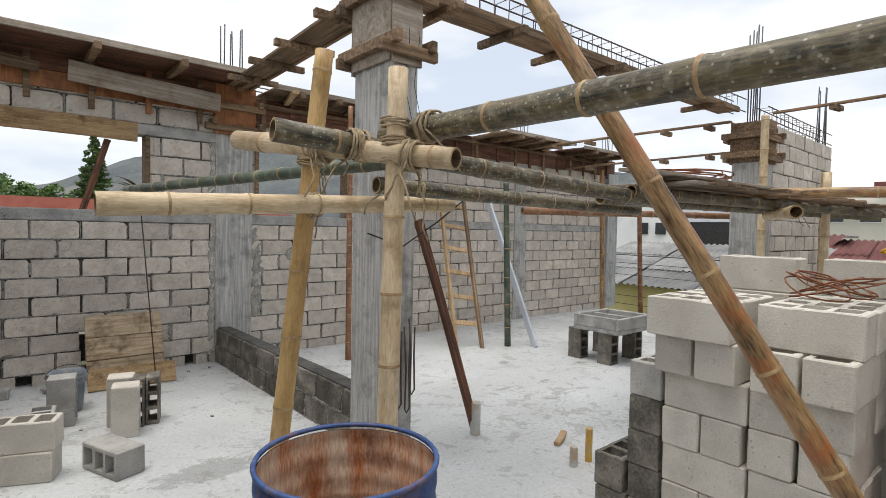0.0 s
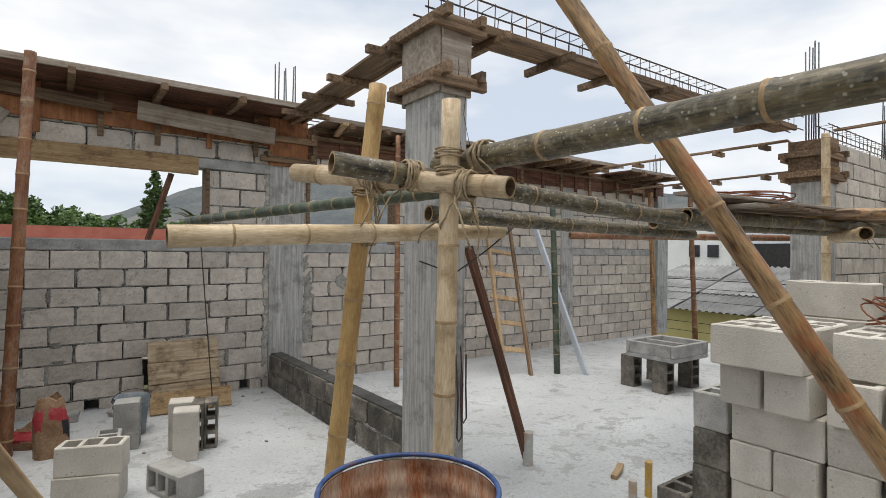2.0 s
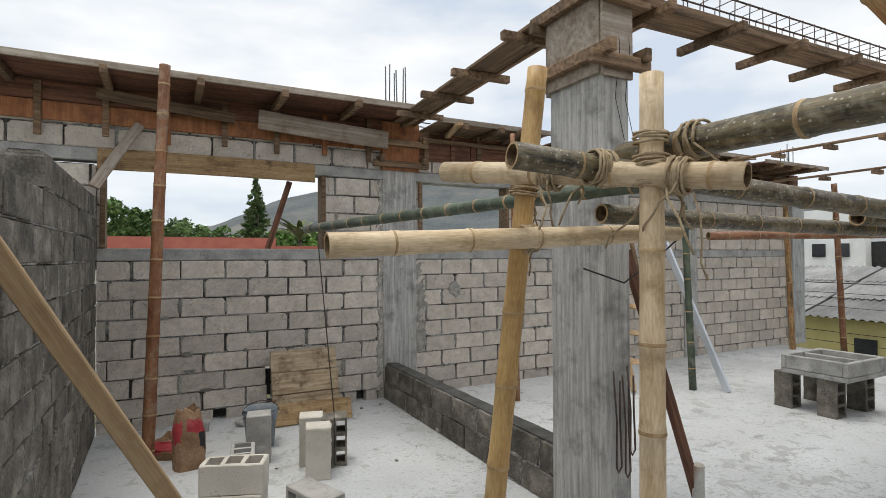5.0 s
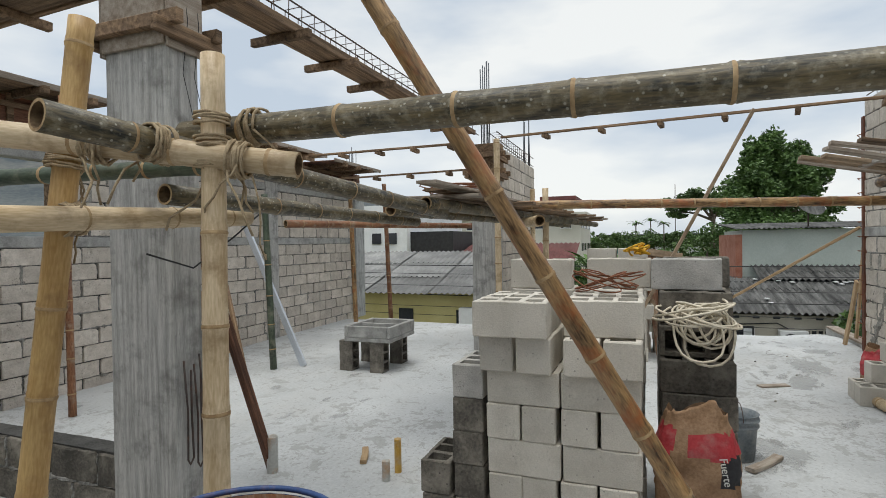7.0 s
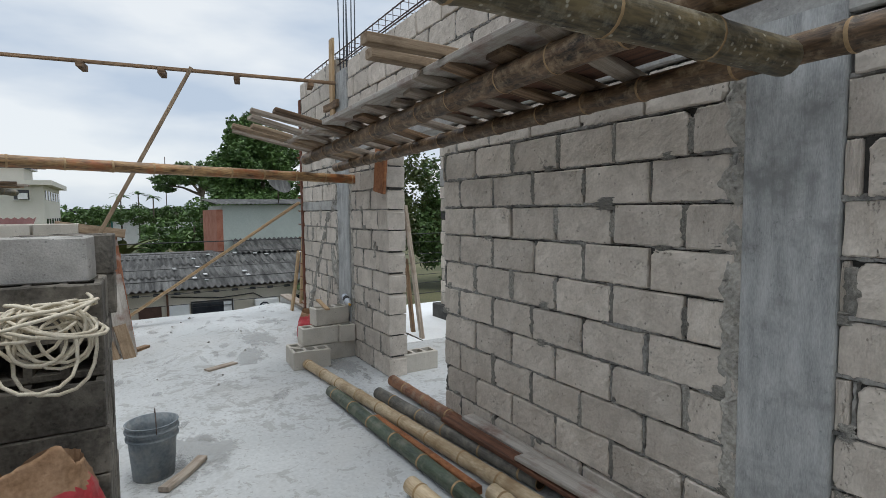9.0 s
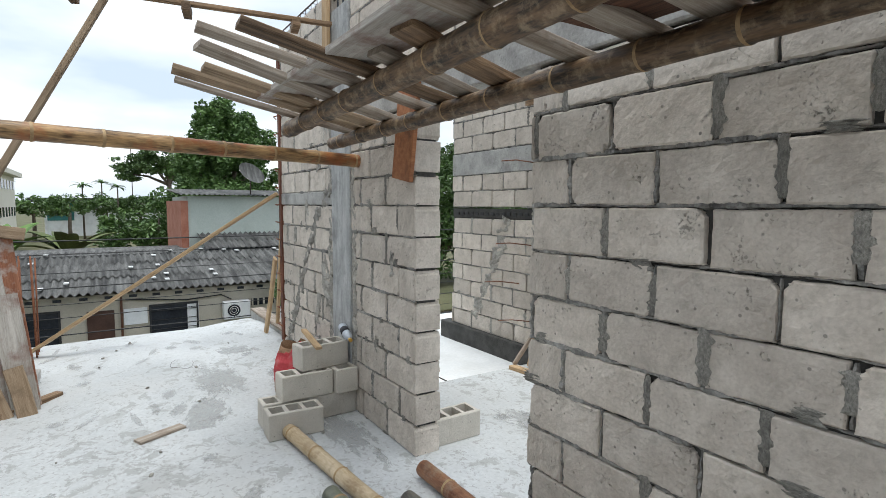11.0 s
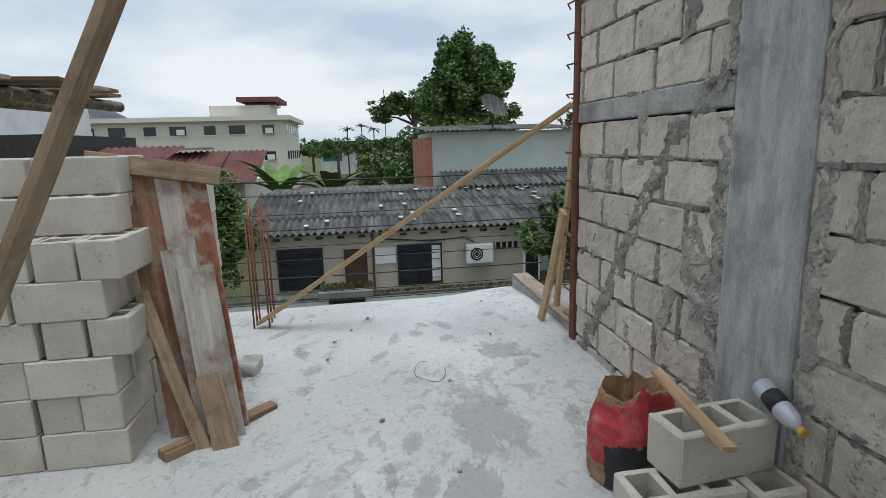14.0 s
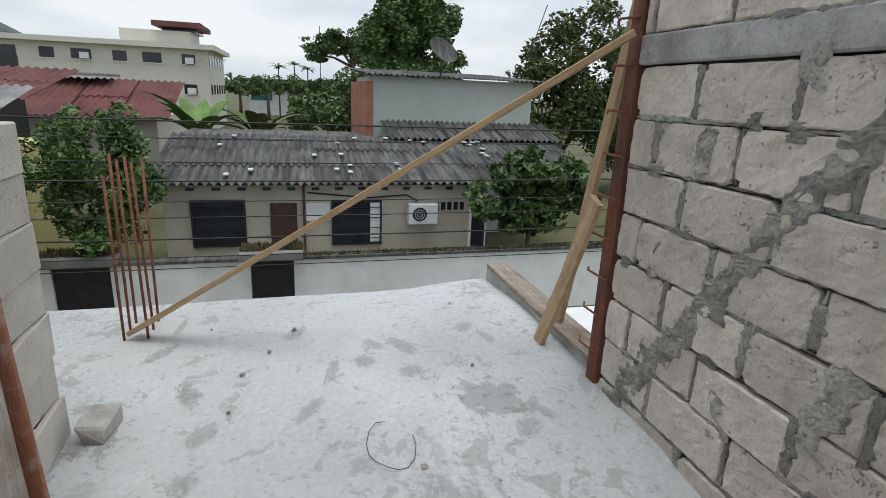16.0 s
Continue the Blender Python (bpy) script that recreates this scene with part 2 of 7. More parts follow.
M = {
    "block": mat("pale_concrete_block", (0.49, 0.437, 0.378), (0.67, 0.61, 0.54), 0.95, 6, 75, 1.0, (0.40, 0.36, 0.305), 0.6, 14.0, vary=0.13,
                 spots=(0.05, 0.047, 0.043), spot_scale=17, spot_size=0.12, pit_shade=0.4),
    "block_new": mat("clean_pale_block", (0.50, 0.465, 0.405), (0.68, 0.64, 0.57), 0.95, 6, 120, 0.7, (0.42, 0.39, 0.34), 0.5, 3.0, vary=0.1,
                     spots=(0.16, 0.145, 0.125), spot_scale=19, spot_size=0.11, pit_shade=0.2),
    "block_grey": mat("grey_concrete_block", (0.32, 0.31, 0.29), (0.48, 0.465, 0.44), 0.95, 7, 130, 0.5, (0.20, 0.19, 0.18), 0.5, 4.0, vary=0.12,
                      spots=(0.10, 0.095, 0.09), spot_scale=30, spot_size=0.15, pit_shade=0.4),
    "block_dark": mat("dark_concrete_block", (0.075, 0.068, 0.058), (0.21, 0.19, 0.16), 0.95, 6, 60, 1.0, (0.34, 0.31, 0.265), 0.45, 6.0, vary=0.25, spots=(0.03, 0.028, 0.025), spot_scale=22, spot_size=0.16, pit_shade=0.45),
    # near-black mortar: the shade of deep joints and open cells is in its colour
    "mortar": mat("dark_mortar_and_shade", (0.035, 0.034, 0.032), (0.09, 0.088, 0.082), 0.97, 9, 70, 0.8, (0.10, 0.10, 0.095), 0.5, 5.0),
    "smear": mat("smeared_mortar", (0.20, 0.19, 0.17), (0.46, 0.44, 0.395), 0.97, 18, 70, 1.0, (0.12, 0.118, 0.11), 0.75, 9.0, vary=0.25, pit_shade=0.4),
    "joint": mat("raked_mortar_joint", (0.14, 0.136, 0.128), (0.40, 0.39, 0.365), 0.97, 5, 70, 1.0, (0.045, 0.043, 0.04), 0.9, 11.0, pit_shade=0.45),
    "column": mat("cast_concrete_column", (0.28, 0.275, 0.26), (0.58, 0.57, 0.545), 0.9, 6, 60, 0.5, (0.16, 0.155, 0.145), 0.75, 5.0, stretch=(7, 7, 0.4), pit_shade=0.3),
    "column_pale": mat("pale_concrete_column", (0.29, 0.298, 0.295), (0.52, 0.53, 0.525), 0.9, 5, 60, 0.6, (0.20, 0.203, 0.20), 0.8, 5.0, stretch=(4, 4, 0.8), pit_shade=0.25),
    "bond": mat("bond_beam_concrete", (0.29, 0.287, 0.275), (0.48, 0.475, 0.455), 0.95, 6, 70, 0.8, (0.19, 0.188, 0.18), 0.7, 5.0, pit_shade=0.35),
    "slab": mat("pale_slab_screed", (0.44, 0.455, 0.46), (0.60, 0.615, 0.62), 0.85, 1.1, 38, 0.5, (0.50, 0.50, 0.49), 0.7, 0.7, pit_shade=0.16, flake=(0.30, 0.298, 0.285)),
    "wood": mat("weathered_plank", (0.075, 0.044, 0.024), (0.32, 0.21, 0.125), 0.85, 5, 45, 0.4, (0.09, 0.065, 0.05), 0.5, 5, stretch=(0.35, 7, 7), vary=0.3),
    "wood_red": mat("red_brown_formwork_board", (0.055, 0.024, 0.014), (0.22, 0.098, 0.056), 0.8, 5, 40, 0.4, (0.06, 0.03, 0.02), 0.6, 4, stretch=(0.35, 7, 7), vary=0.3),
    "wood_pale": mat("pale_raw_plank", (0.38, 0.25, 0.13), (0.58, 0.42, 0.25), 0.8, 5, 45, 0.3, (0.25, 0.15, 0.07), 0.5, 6, stretch=(0.3, 7, 7), vary=0.15),
    "wood_grey": mat("cement_stained_plank", (0.22, 0.175, 0.135), (0.43, 0.375, 0.315), 0.9, 5, 45, 0.4, (0.14, 0.085, 0.05), 0.6, 5, stretch=(0.35, 7, 7), vary=0.2),
    "wood_tan": mat("tan_weathered_timber", (0.22, 0.15, 0.09), (0.42, 0.32, 0.22), 0.85, 5, 45, 0.4, (0.13, 0.085, 0.05), 0.7, 5, stretch=(0.35, 7, 7), vary=0.1),
    "wood_cement": mat("cement_crusted_plank", (0.30, 0.27, 0.235), (0.52, 0.49, 0.45), 0.95, 5, 45, 0.5, (0.15, 0.055, 0.035), 0.7, 4, stretch=(0.35, 5, 5), vary=0.1),
    "wood_brown": mat("red_brown_weathered_board", (0.17, 0.075, 0.04), (0.36, 0.20, 0.125), 0.85, 5, 45, 0.5, (0.42, 0.37, 0.31), 0.6, 6, stretch=(0.35, 6, 6)),
    "wood_crust": mat("cement_crusted_red_board", (0.20, 0.075, 0.04), (0.36, 0.16, 0.09), 0.9, 5, 45, 0.6, (0.50, 0.47, 0.43), 0.9, 7, stretch=(0.35, 5, 5)),
    "bamboo_grey": mat("grey_weathered_bamboo", (0.07, 0.065, 0.055), (0.22, 0.205, 0.175), 0.6, 6, 40, 0.25, (0.34, 0.31, 0.25), 0.7, 9, stretch=(3, 3, 0.6), vary=0.1),
    "wood_orange": mat("orange_brown_board", (0.24, 0.085, 0.03), (0.42, 0.18, 0.075), 0.75, 5, 40, 0.3, (0.10, 0.04, 0.02), 0.7, 6, stretch=(6, 6, 0.3)),
    "bamboo": mat("dry_yellow_bamboo", (0.44, 0.32, 0.18), (0.70, 0.57, 0.39), 0.5, 5, 40, 0.2, (0.27, 0.17, 0.08), 0.7, 8, stretch=(3, 3, 0.5), vary=0.12),
    "bamboo_orange": mat("amber_bamboo", (0.40, 0.235, 0.08), (0.62, 0.42, 0.18), 0.5, 5, 40, 0.15, (0.20, 0.10, 0.04), 0.5, 5, stretch=(3, 3, 0.5), vary=0.12),
    "bamboo_dark": mat("dark_lichened_bamboo", (0.012, 0.012, 0.008), (0.17, 0.13, 0.065), 0.45, 9, 45, 0.3, (0.36, 0.33, 0.25), 0.4, 22, stretch=(3, 3, 0.5), vary=0.15, spots=(0.50, 0.48, 0.40), spot_scale=36, spot_size=0.22),
    "bamboo_umber": mat("umber_bamboo", (0.016, 0.011, 0.007), (0.19, 0.115, 0.06), 0.5, 9, 45, 0.35, (0.40, 0.30, 0.19), 0.65, 17, stretch=(3, 3, 0.6), vary=0.15),
    "bamboo_brown": mat("brown_mottled_bamboo", (0.06, 0.03, 0.012), (0.50, 0.31, 0.14), 0.45, 8, 40, 0.25, (0.34, 0.105, 0.03), 0.85, 6, stretch=(3, 3, 0.5), vary=0.1),
    "bamboo_green": mat("green_black_bamboo", (0.03, 0.045, 0.03), (0.10, 0.13, 0.085), 0.5, 5, 40, 0.15, (0.26, 0.25, 0.19), 0.5, 8, stretch=(3, 3, 0.7), vary=0.15),
    "bamboo_red": mat("red_brown_bamboo", (0.13, 0.045, 0.02), (0.32, 0.15, 0.07), 0.55, 5, 40, 0.15, (0.36, 0.30, 0.22), 0.6, 9, stretch=(3, 3, 0.6), vary=0.15),
    "node": mat("bamboo_node_ring", (0.26, 0.16, 0.075), (0.48, 0.34, 0.18), 0.7, 12, 60, 0.3),
    "hollow": mat("bamboo_inside", (0.10, 0.06, 0.03), (0.26, 0.18, 0.10), 0.9, 12, 60, 0.2),
    "rope": mat("hemp_rope", (0.24, 0.175, 0.10), (0.46, 0.365, 0.24), 0.95, 30, 160, 0.5),
    "rope_white": mat("cream_nylon_rope", (0.52, 0.46, 0.35), (0.74, 0.68, 0.56), 0.8, 30, 160, 0.4),
    "rope_yellow": mat("yellow_rope", (0.55, 0.28, 0.01), (0.8, 0.48, 0.03), 0.7, 30, 160, 0.3),
    "rebar": mat("rusty_rebar", (0.05, 0.045, 0.045), (0.12, 0.085, 0.07), 0.7, 20, 120, 0.3, (0.22, 0.09, 0.04), 0.4, 12, metal=0.3),
    "rebar_blue": mat("grey_blue_steel_rebar", (0.05, 0.06, 0.075), (0.12, 0.135, 0.155), 0.6, 20, 120, 0.3, metal=0.4),
    "rust_wire": mat("rusted_wire", (0.14, 0.05, 0.025), (0.30, 0.12, 0.06), 0.8, 20, 120, 0.2, metal=0.2),
    "rust_post": mat("red_oxide_steel", (0.09, 0.03, 0.018), (0.22, 0.085, 0.045), 0.75, 6, 60, 0.25, (0.05, 0.03, 0.025), 0.5, 5, stretch=(3, 3, 0.5)),
    "black": mat("black_iron_and_shade", (0.012, 0.012, 0.013), (0.03, 0.03, 0.032), 0.6, 8, 60, 0.1),
    "aluminium": mat("galvanised_profile", (0.50, 0.54, 0.60), (0.66, 0.70, 0.76), 0.45, 4, 60, 0.1, metal=0.3),
    "grass": mat("dry_grass_ground", (0.06, 0.07, 0.03), (0.16, 0.15, 0.08), 1.0, 0.3, 12, 0.4),
    "white_wall": mat("white_painted_wall", (0.74, 0.76, 0.77), (0.86, 0.87, 0.87), 0.85, 1.2, 30, 0.2, (0.50, 0.50, 0.48), 0.35, 0.9),
    "beige_wall": mat("beige_plaster", (0.45, 0.41, 0.335), (0.57, 0.525, 0.44), 0.9, 0.8, 30, 0.2, (0.30, 0.27, 0.22), 0.4, 0.7),
    "yellow_wall": mat("yellow_plaster", (0.50, 0.43, 0.18), (0.62, 0.55, 0.27), 0.9, 0.8, 30, 0.2, (0.40, 0.33, 0.16), 0.4, 0.7),
    "green_wall": mat("pale_green_plaster", (0.42, 0.47, 0.43), (0.54, 0.585, 0.54), 0.9, 0.5, 20, 0.2, (0.36, 0.39, 0.36), 0.5, 0.7),
    "cream_wall": mat("cream_office_wall", (0.60, 0.58, 0.51), (0.70, 0.68, 0.61), 0.9, 0.3, 10, 0.1, (0.45, 0.43, 0.38), 0.4, 0.3),
    "asbestos": mat("weathered_fibre_cement_roof", (0.03, 0.03, 0.03), (0.17, 0.17, 0.165), 0.95, 1.2, 14, 0.4, (0.035, 0.035, 0.035), 0.7, 1.6, vary=0.25, stretch=(0.5, 7, 1)),
    "asbestos_pale": mat("pale_fibre_cement_sheet", (0.14, 0.14, 0.138), (0.30, 0.30, 0.293), 0.95, 1.2, 30, 0.4, (0.12, 0.12, 0.12), 0.6, 0.8, vary=0.25),
    "red_roof": mat("dull_red_tile_roof", (0.09, 0.03, 0.028), (0.20, 0.075, 0.068), 0.9, 1.2, 20, 0.4, (0.07, 0.05, 0.045), 0.5, 0.6),
    "red_paint": mat("red_painted_fascia", (0.42, 0.11, 0.08), (0.55, 0.18, 0.13), 0.7, 2, 30, 0.1),
    "teal": mat("teal_cladding", (0.03, 0.14, 0.14), (0.06, 0.22, 0.21), 0.7, 1, 20, 0.1),
    "dark_window": mat("dark_window_glass", (0.012, 0.014, 0.02), (0.03, 0.035, 0.045), 0.12, 1.5, 20, 0.0),
    "brown_door": mat("dark_brown_door", (0.05, 0.022, 0.014), (0.10, 0.05, 0.035), 0.6, 3, 30, 0.1),
    "plastic_white": mat("white_plastic", (0.66, 0.67, 0.67), (0.76, 0.77, 0.77), 0.5, 4, 40, 0.03),
    "brick": mat("red_clay_brick_wall", (0.28, 0.10, 0.06), (0.42, 0.19, 0.13), 0.95, 3, 30, 0.4),
    "leaf": mat("dark_green_leaf", (0.03, 0.07, 0.016), (0.125, 0.215, 0.055), 0.5, 1.5, 10, 0.0, vary=0.2),
    "leaf_bright": mat("bright_green_leaf", (0.05, 0.12, 0.015), (0.14, 0.25, 0.05), 0.6, 1.5, 10, 0.0, vary=0.2),
    "leaf_olive": mat("olive_leaf", (0.05, 0.075, 0.015), (0.13, 0.16, 0.045), 0.6, 1.5, 10, 0.0, vary=0.2),
    "moss": mat("dry_moss", (0.05, 0.045, 0.02), (0.16, 0.14, 0.07), 0.95, 3, 20, 0.0),
    "bark": mat("bark", (0.07, 0.055, 0.04), (0.17, 0.14, 0.11), 0.95, 6, 40, 0.6),
    # distance haze is mixed into the hill's blue-grey
    "hill": mat("wooded_hill_haze_tinted", (0.06, 0.075, 0.085), (0.13, 0.14, 0.135), 1.0, 0.02, 0.25, 0.0, (0.26, 0.24, 0.20), 0.4, 0.012),
    "bag_paper": mat("brown_paper_sack", (0.22, 0.125, 0.065), (0.42, 0.27, 0.165), 0.85, 8, 60, 0.7, (0.16, 0.09, 0.05), 0.6, 6),
    "bag_red": mat("red_printed_sack", (0.36, 0.025, 0.035), (0.52, 0.06, 0.07), 0.6, 8, 60, 0.4, (0.42, 0.30, 0.27), 0.4, 9),
    "bag_black": mat("black_printed_sack", (0.012, 0.012, 0.016), (0.035, 0.035, 0.04), 0.6, 8, 60, 0.4),
    "bucket": mat("cement_stained_bucket", (0.13, 0.16, 0.19), (0.28, 0.31, 0.33), 0.7, 6, 60, 0.2, (0.40, 0.39, 0.37), 0.6, 7),
    "drum_rust": mat("rusted_drum_inside", (0.44, 0.135, 0.03), (0.66, 0.58, 0.46), 0.75, 4, 40, 0.4, (0.16, 0.055, 0.022), 0.9, 4.0, stretch=(3.2, 3.2, 0.6)),
    "drum_blue": mat("chipped_blue_drum_paint", (0.02, 0.05, 0.16), (0.05, 0.11, 0.28), 0.6, 8, 60, 0.2, (0.25, 0.12, 0.07), 0.5, 12),
    "can": mat("cement_splashed_can", (0.42, 0.42, 0.40), (0.60, 0.60, 0.57), 0.8, 9, 60, 0.2, (0.50, 0.24, 0.06), 0.6, 8),
    "can_yellow": mat("yellow_can", (0.52, 0.27, 0.03), (0.65, 0.42, 0.10), 0.6, 9, 60, 0.2, (0.5, 0.5, 0.47), 0.5, 8),
    "ply": mat("stained_plywood", (0.27, 0.19, 0.11), (0.56, 0.45, 0.31), 0.85, 6, 40, 0.3, (0.10, 0.055, 0.03), 0.9, 5, stretch=(6, 0.4, 6), vary=0.15),
    "ply_long": mat("stained_lintel_wood", (0.22, 0.13, 0.06), (0.46, 0.32, 0.17), 0.85, 5, 40, 0.3, (0.09, 0.045, 0.02), 0.9, 6, stretch=(0.5, 5, 5)),
    "text_pale": mat("pale_print", (0.62, 0.62, 0.58), (0.72, 0.72, 0.68), 0.7, 5, 40, 0.0),
    "red_plastic": mat("red_plastic", (0.40, 0.02, 0.02), (0.5, 0.04, 0.04), 0.5, 5, 40, 0.0),
}



def stain_mat(name, colour, rough, strength, freq):
    """A thin film that fades out raggedly towards the rim of a unit disc."""
    m = bpy.data.materials.new(name)
    m.use_nodes = True
    n, l = m.node_tree.nodes, m.node_tree.links
    b = n["Principled BSDF"]
    tc, info = n.new("ShaderNodeTexCoord"), n.new("ShaderNodeObjectInfo")
    ln = n.new("ShaderNodeVectorMath")
    ln.operation = "LENGTH"
    l.new(tc.outputs["Object"], ln.inputs[0])
    ns = n.new("ShaderNodeTexNoise")
    ns.noise_dimensions = "4D"
    ns.inputs["Scale"].default_value, ns.inputs["Detail"].default_value, ns.inputs["Roughness"].default_value = freq, 6, 0.7
    l.new(tc.outputs["Object"], ns.inputs["Vector"])
    wv = n.new("ShaderNodeMath")
    wv.operation = "MULTIPLY"
    wv.inputs[1].default_value = 40.0
    l.new(info.outputs["Random"], wv.inputs[0])
    l.new(wv.outputs[0], ns.inputs["W"])
    a1 = n.new("ShaderNodeMath")
    a1.operation = "MULTIPLY_ADD"
    a1.inputs[1].default_value = -0.55
    l.new(ln.outputs["Value"], a1.inputs[0])
    l.new(ns.outputs[0], a1.inputs[2])
    mr = n.new("ShaderNodeMapRange")
    mr.inputs[1].default_value, mr.inputs[2].default_value, mr.inputs[4].default_value = 0.19, 0.25, strength
    l.new(a1.outputs[0], mr.inputs[0])
    l.new(mr.outputs[0], b.inputs["Alpha"])
    cr = n.new("ShaderNodeMix")
    cr.data_type = "RGBA"
    cr.inputs[6].default_value = (*[c * 0.7 for c in colour], 1)
    cr.inputs[7].default_value = (*[c * 1.25 for c in colour], 1)
    l.new(ns.outputs[0], cr.inputs[0])
    l.new(cr.outputs[2], b.inputs["Base Color"])
    b.inputs["Roughness"].default_value = rough
    return m


M["damp"] = stain_mat("damp_cement_stain", (0.33, 0.328, 0.315), 0.6, 0.32, 5.0)
M["scuff"] = stain_mat("scuffed_cement_skin", (0.36, 0.357, 0.345), 0.9, 0.3, 5.0)

# ---- mesh helpers ----
def link_bm(name, bm, material, parent=None, label="", smooth=False):
    me = bpy.data.meshes.new(name)
    if smooth:
        for f in bm.faces:
            f.smooth = True
    bm.to_mesh(me)
    bm.free()
    for m in material if isinstance(material, (list, tuple)) else [material]:
        me.materials.append(m)
    ob = new(name, me)
    if parent is not None:
        ob.parent = parent
    if label:
        ob["label"] = label
    return ob


def part(name, bm, material, parent, label="", smooth=False):
    return link_bm(name, bm, material, parent, label, smooth)


def thing(name, m, label, category, group="", kind=""):
    ob = new(name)
    ob.empty_display_size = 0.1
    ob.matrix_world = m
    return tagged(ob, label, category, group, kind)


def add_box(bm, x0, x1, y0, y1, z0, z1, bevel=0.0, jit=0.0):
    r = bmesh.ops.create_cube(bm, size=1.0)
    for v in r["verts"]:
        v.co = Vector(((x0 + x1) / 2 + v.co.x * (x1 - x0), (y0 + y1) / 2 + v.co.y * (y1 - y0), (z0 + z1) / 2 + v.co.z * (z1 - z0)))
        if jit:
            v.co += Vector([random.uniform(-jit, jit) for _ in range(3)])
    if bevel:
        es = list({e for v in r["verts"] for e in v.link_edges})
        bmesh.ops.bevel(bm, geom=es, offset=bevel, segments=1, affect="EDGES")
    return bm


def box(x0, x1, y0, y1, z0, z1, bevel=0.0, jit=0.0):
    return add_box(bmesh.new(), x0, x1, y0, y1, z0, z1, bevel, jit)


def frame_along(p0, p1, up=(0, 0, 1)):
    """Pose at p0 whose x axis points to p1 and whose z axis lies as near up as it can."""
    p0, p1 = Vector(p0), Vector(p1)
    x = (p1 - p0).normalized()
    z = Vector(up)
    z = (z - x * z.dot(x))
    if z.length < 1e-4:
        z = Vector((0, 1, 0)) - x * x.y
    z.normalize()
    y = z.cross(x)
    m = Matrix((x, y, z)).transposed().to_4x4()
    m.translation = p0
    return m


def sweep(bm, pts, r, sides=6, closed=False, mat_index=0):
    """A round tube along points."""
    pts = [Vector(p) for p in pts]
    n = len(pts)
    rings = []
    prev = None
    for i, p in enumerate(pts):
        a = pts[(i - 1) % n] if closed or i else p
        b = pts[(i + 1) % n] if closed or i < n - 1 else p
        d = (b - a)
        d = d.normalized() if d.length > 1e-9 else Vector((0, 0, 1))
        if prev is None:
            u = d.orthogonal().normalized()
        else:
            u = prev - d * prev.dot(d)
            u = u.normalized() if u.length > 1e-6 else d.orthogonal().normalized()
        prev = u
        w = d.cross(u)
        rr = r[i] if isinstance(r, (list, tuple)) else r
        rings.append([bm.verts.new(p + (u * math.cos(k * math.tau / sides) + w * math.sin(k * math.tau / sides)) * rr) for k in range(sides)])
    m = n if closed else n - 1
    for i in range(m):
        A, B = rings[i], rings[(i + 1) % n]
        for k in range(sides):
            f = bm.faces.new((A[k], A[(k + 1) % sides], B[(k + 1) % sides], B[k]))
            f.material_index, f.smooth = mat_index, True
    if not closed:
        for R, s in ((rings[0], -1), (rings[-1], 1)):
            f = bm.faces.new(R if s > 0 else list(reversed(R)))
            f.material_index = mat_index
    return bm


def tube(name, pts, r, material, label, category, sides=6, group="", closed=False):
    p0 = Vector(pts[0])
    ob = link_bm(name, sweep(bmesh.new(), [Vector(p) - p0 for p in pts], r, sides, closed), material)
    ob.location = p0
    return tagged(ob, label, category, group)


def plank(name, p0, p1, width, thick, material, label, category="plank", up=(0, 0, 1), group="", parent=None, warp=0.004):
    """A sawn board from p0 to p1: width across, thick along up, a little warped, with worn edges."""
    L = (Vector(p1) - Vector(p0)).length
    bm = bmesh.new()
    n = max(2, int(L / 0.35))
    rings = []
    a, b = random.uniform(-1, 1) * warp, random.uniform(-1, 1) * warp
    for i in range(n + 1):
        u = i / n
        dz = a * math.sin(math.pi * u) * 2
        dy = b * math.sin(math.pi * u) * 2
        w, t = width / 2, thick / 2
        c = min(thick * 0.18, 0.004)
        w += random.uniform(-1, 1) * 0.0015
        prof = [(-w, -t + c), (-w + c, -t), (w - c, -t), (w, -t + c), (w, t - c), (w - c, t), (-w + c, t), (-w, t - c)]
        rings.append([bm.verts.new((u * L, y + dy, z + dz)) for y, z in prof])
    for i in range(n):
        A, B = rings[i], rings[i + 1]
        for k in range(8):
            bm.faces.new((A[k], B[k], B[(k + 1) % 8], A[(k + 1) % 8]))
    bm.faces.new(rings[0])
    bm.faces.new(list(reversed(rings[-1])))
    ob = link_bm(name, bm, material, parent)
    ob.matrix_world = frame_along(p0, p1, up)
    if parent is None:
        tagged(ob, label, category, group)
    elif label:
        ob["label"] = label
    return ob


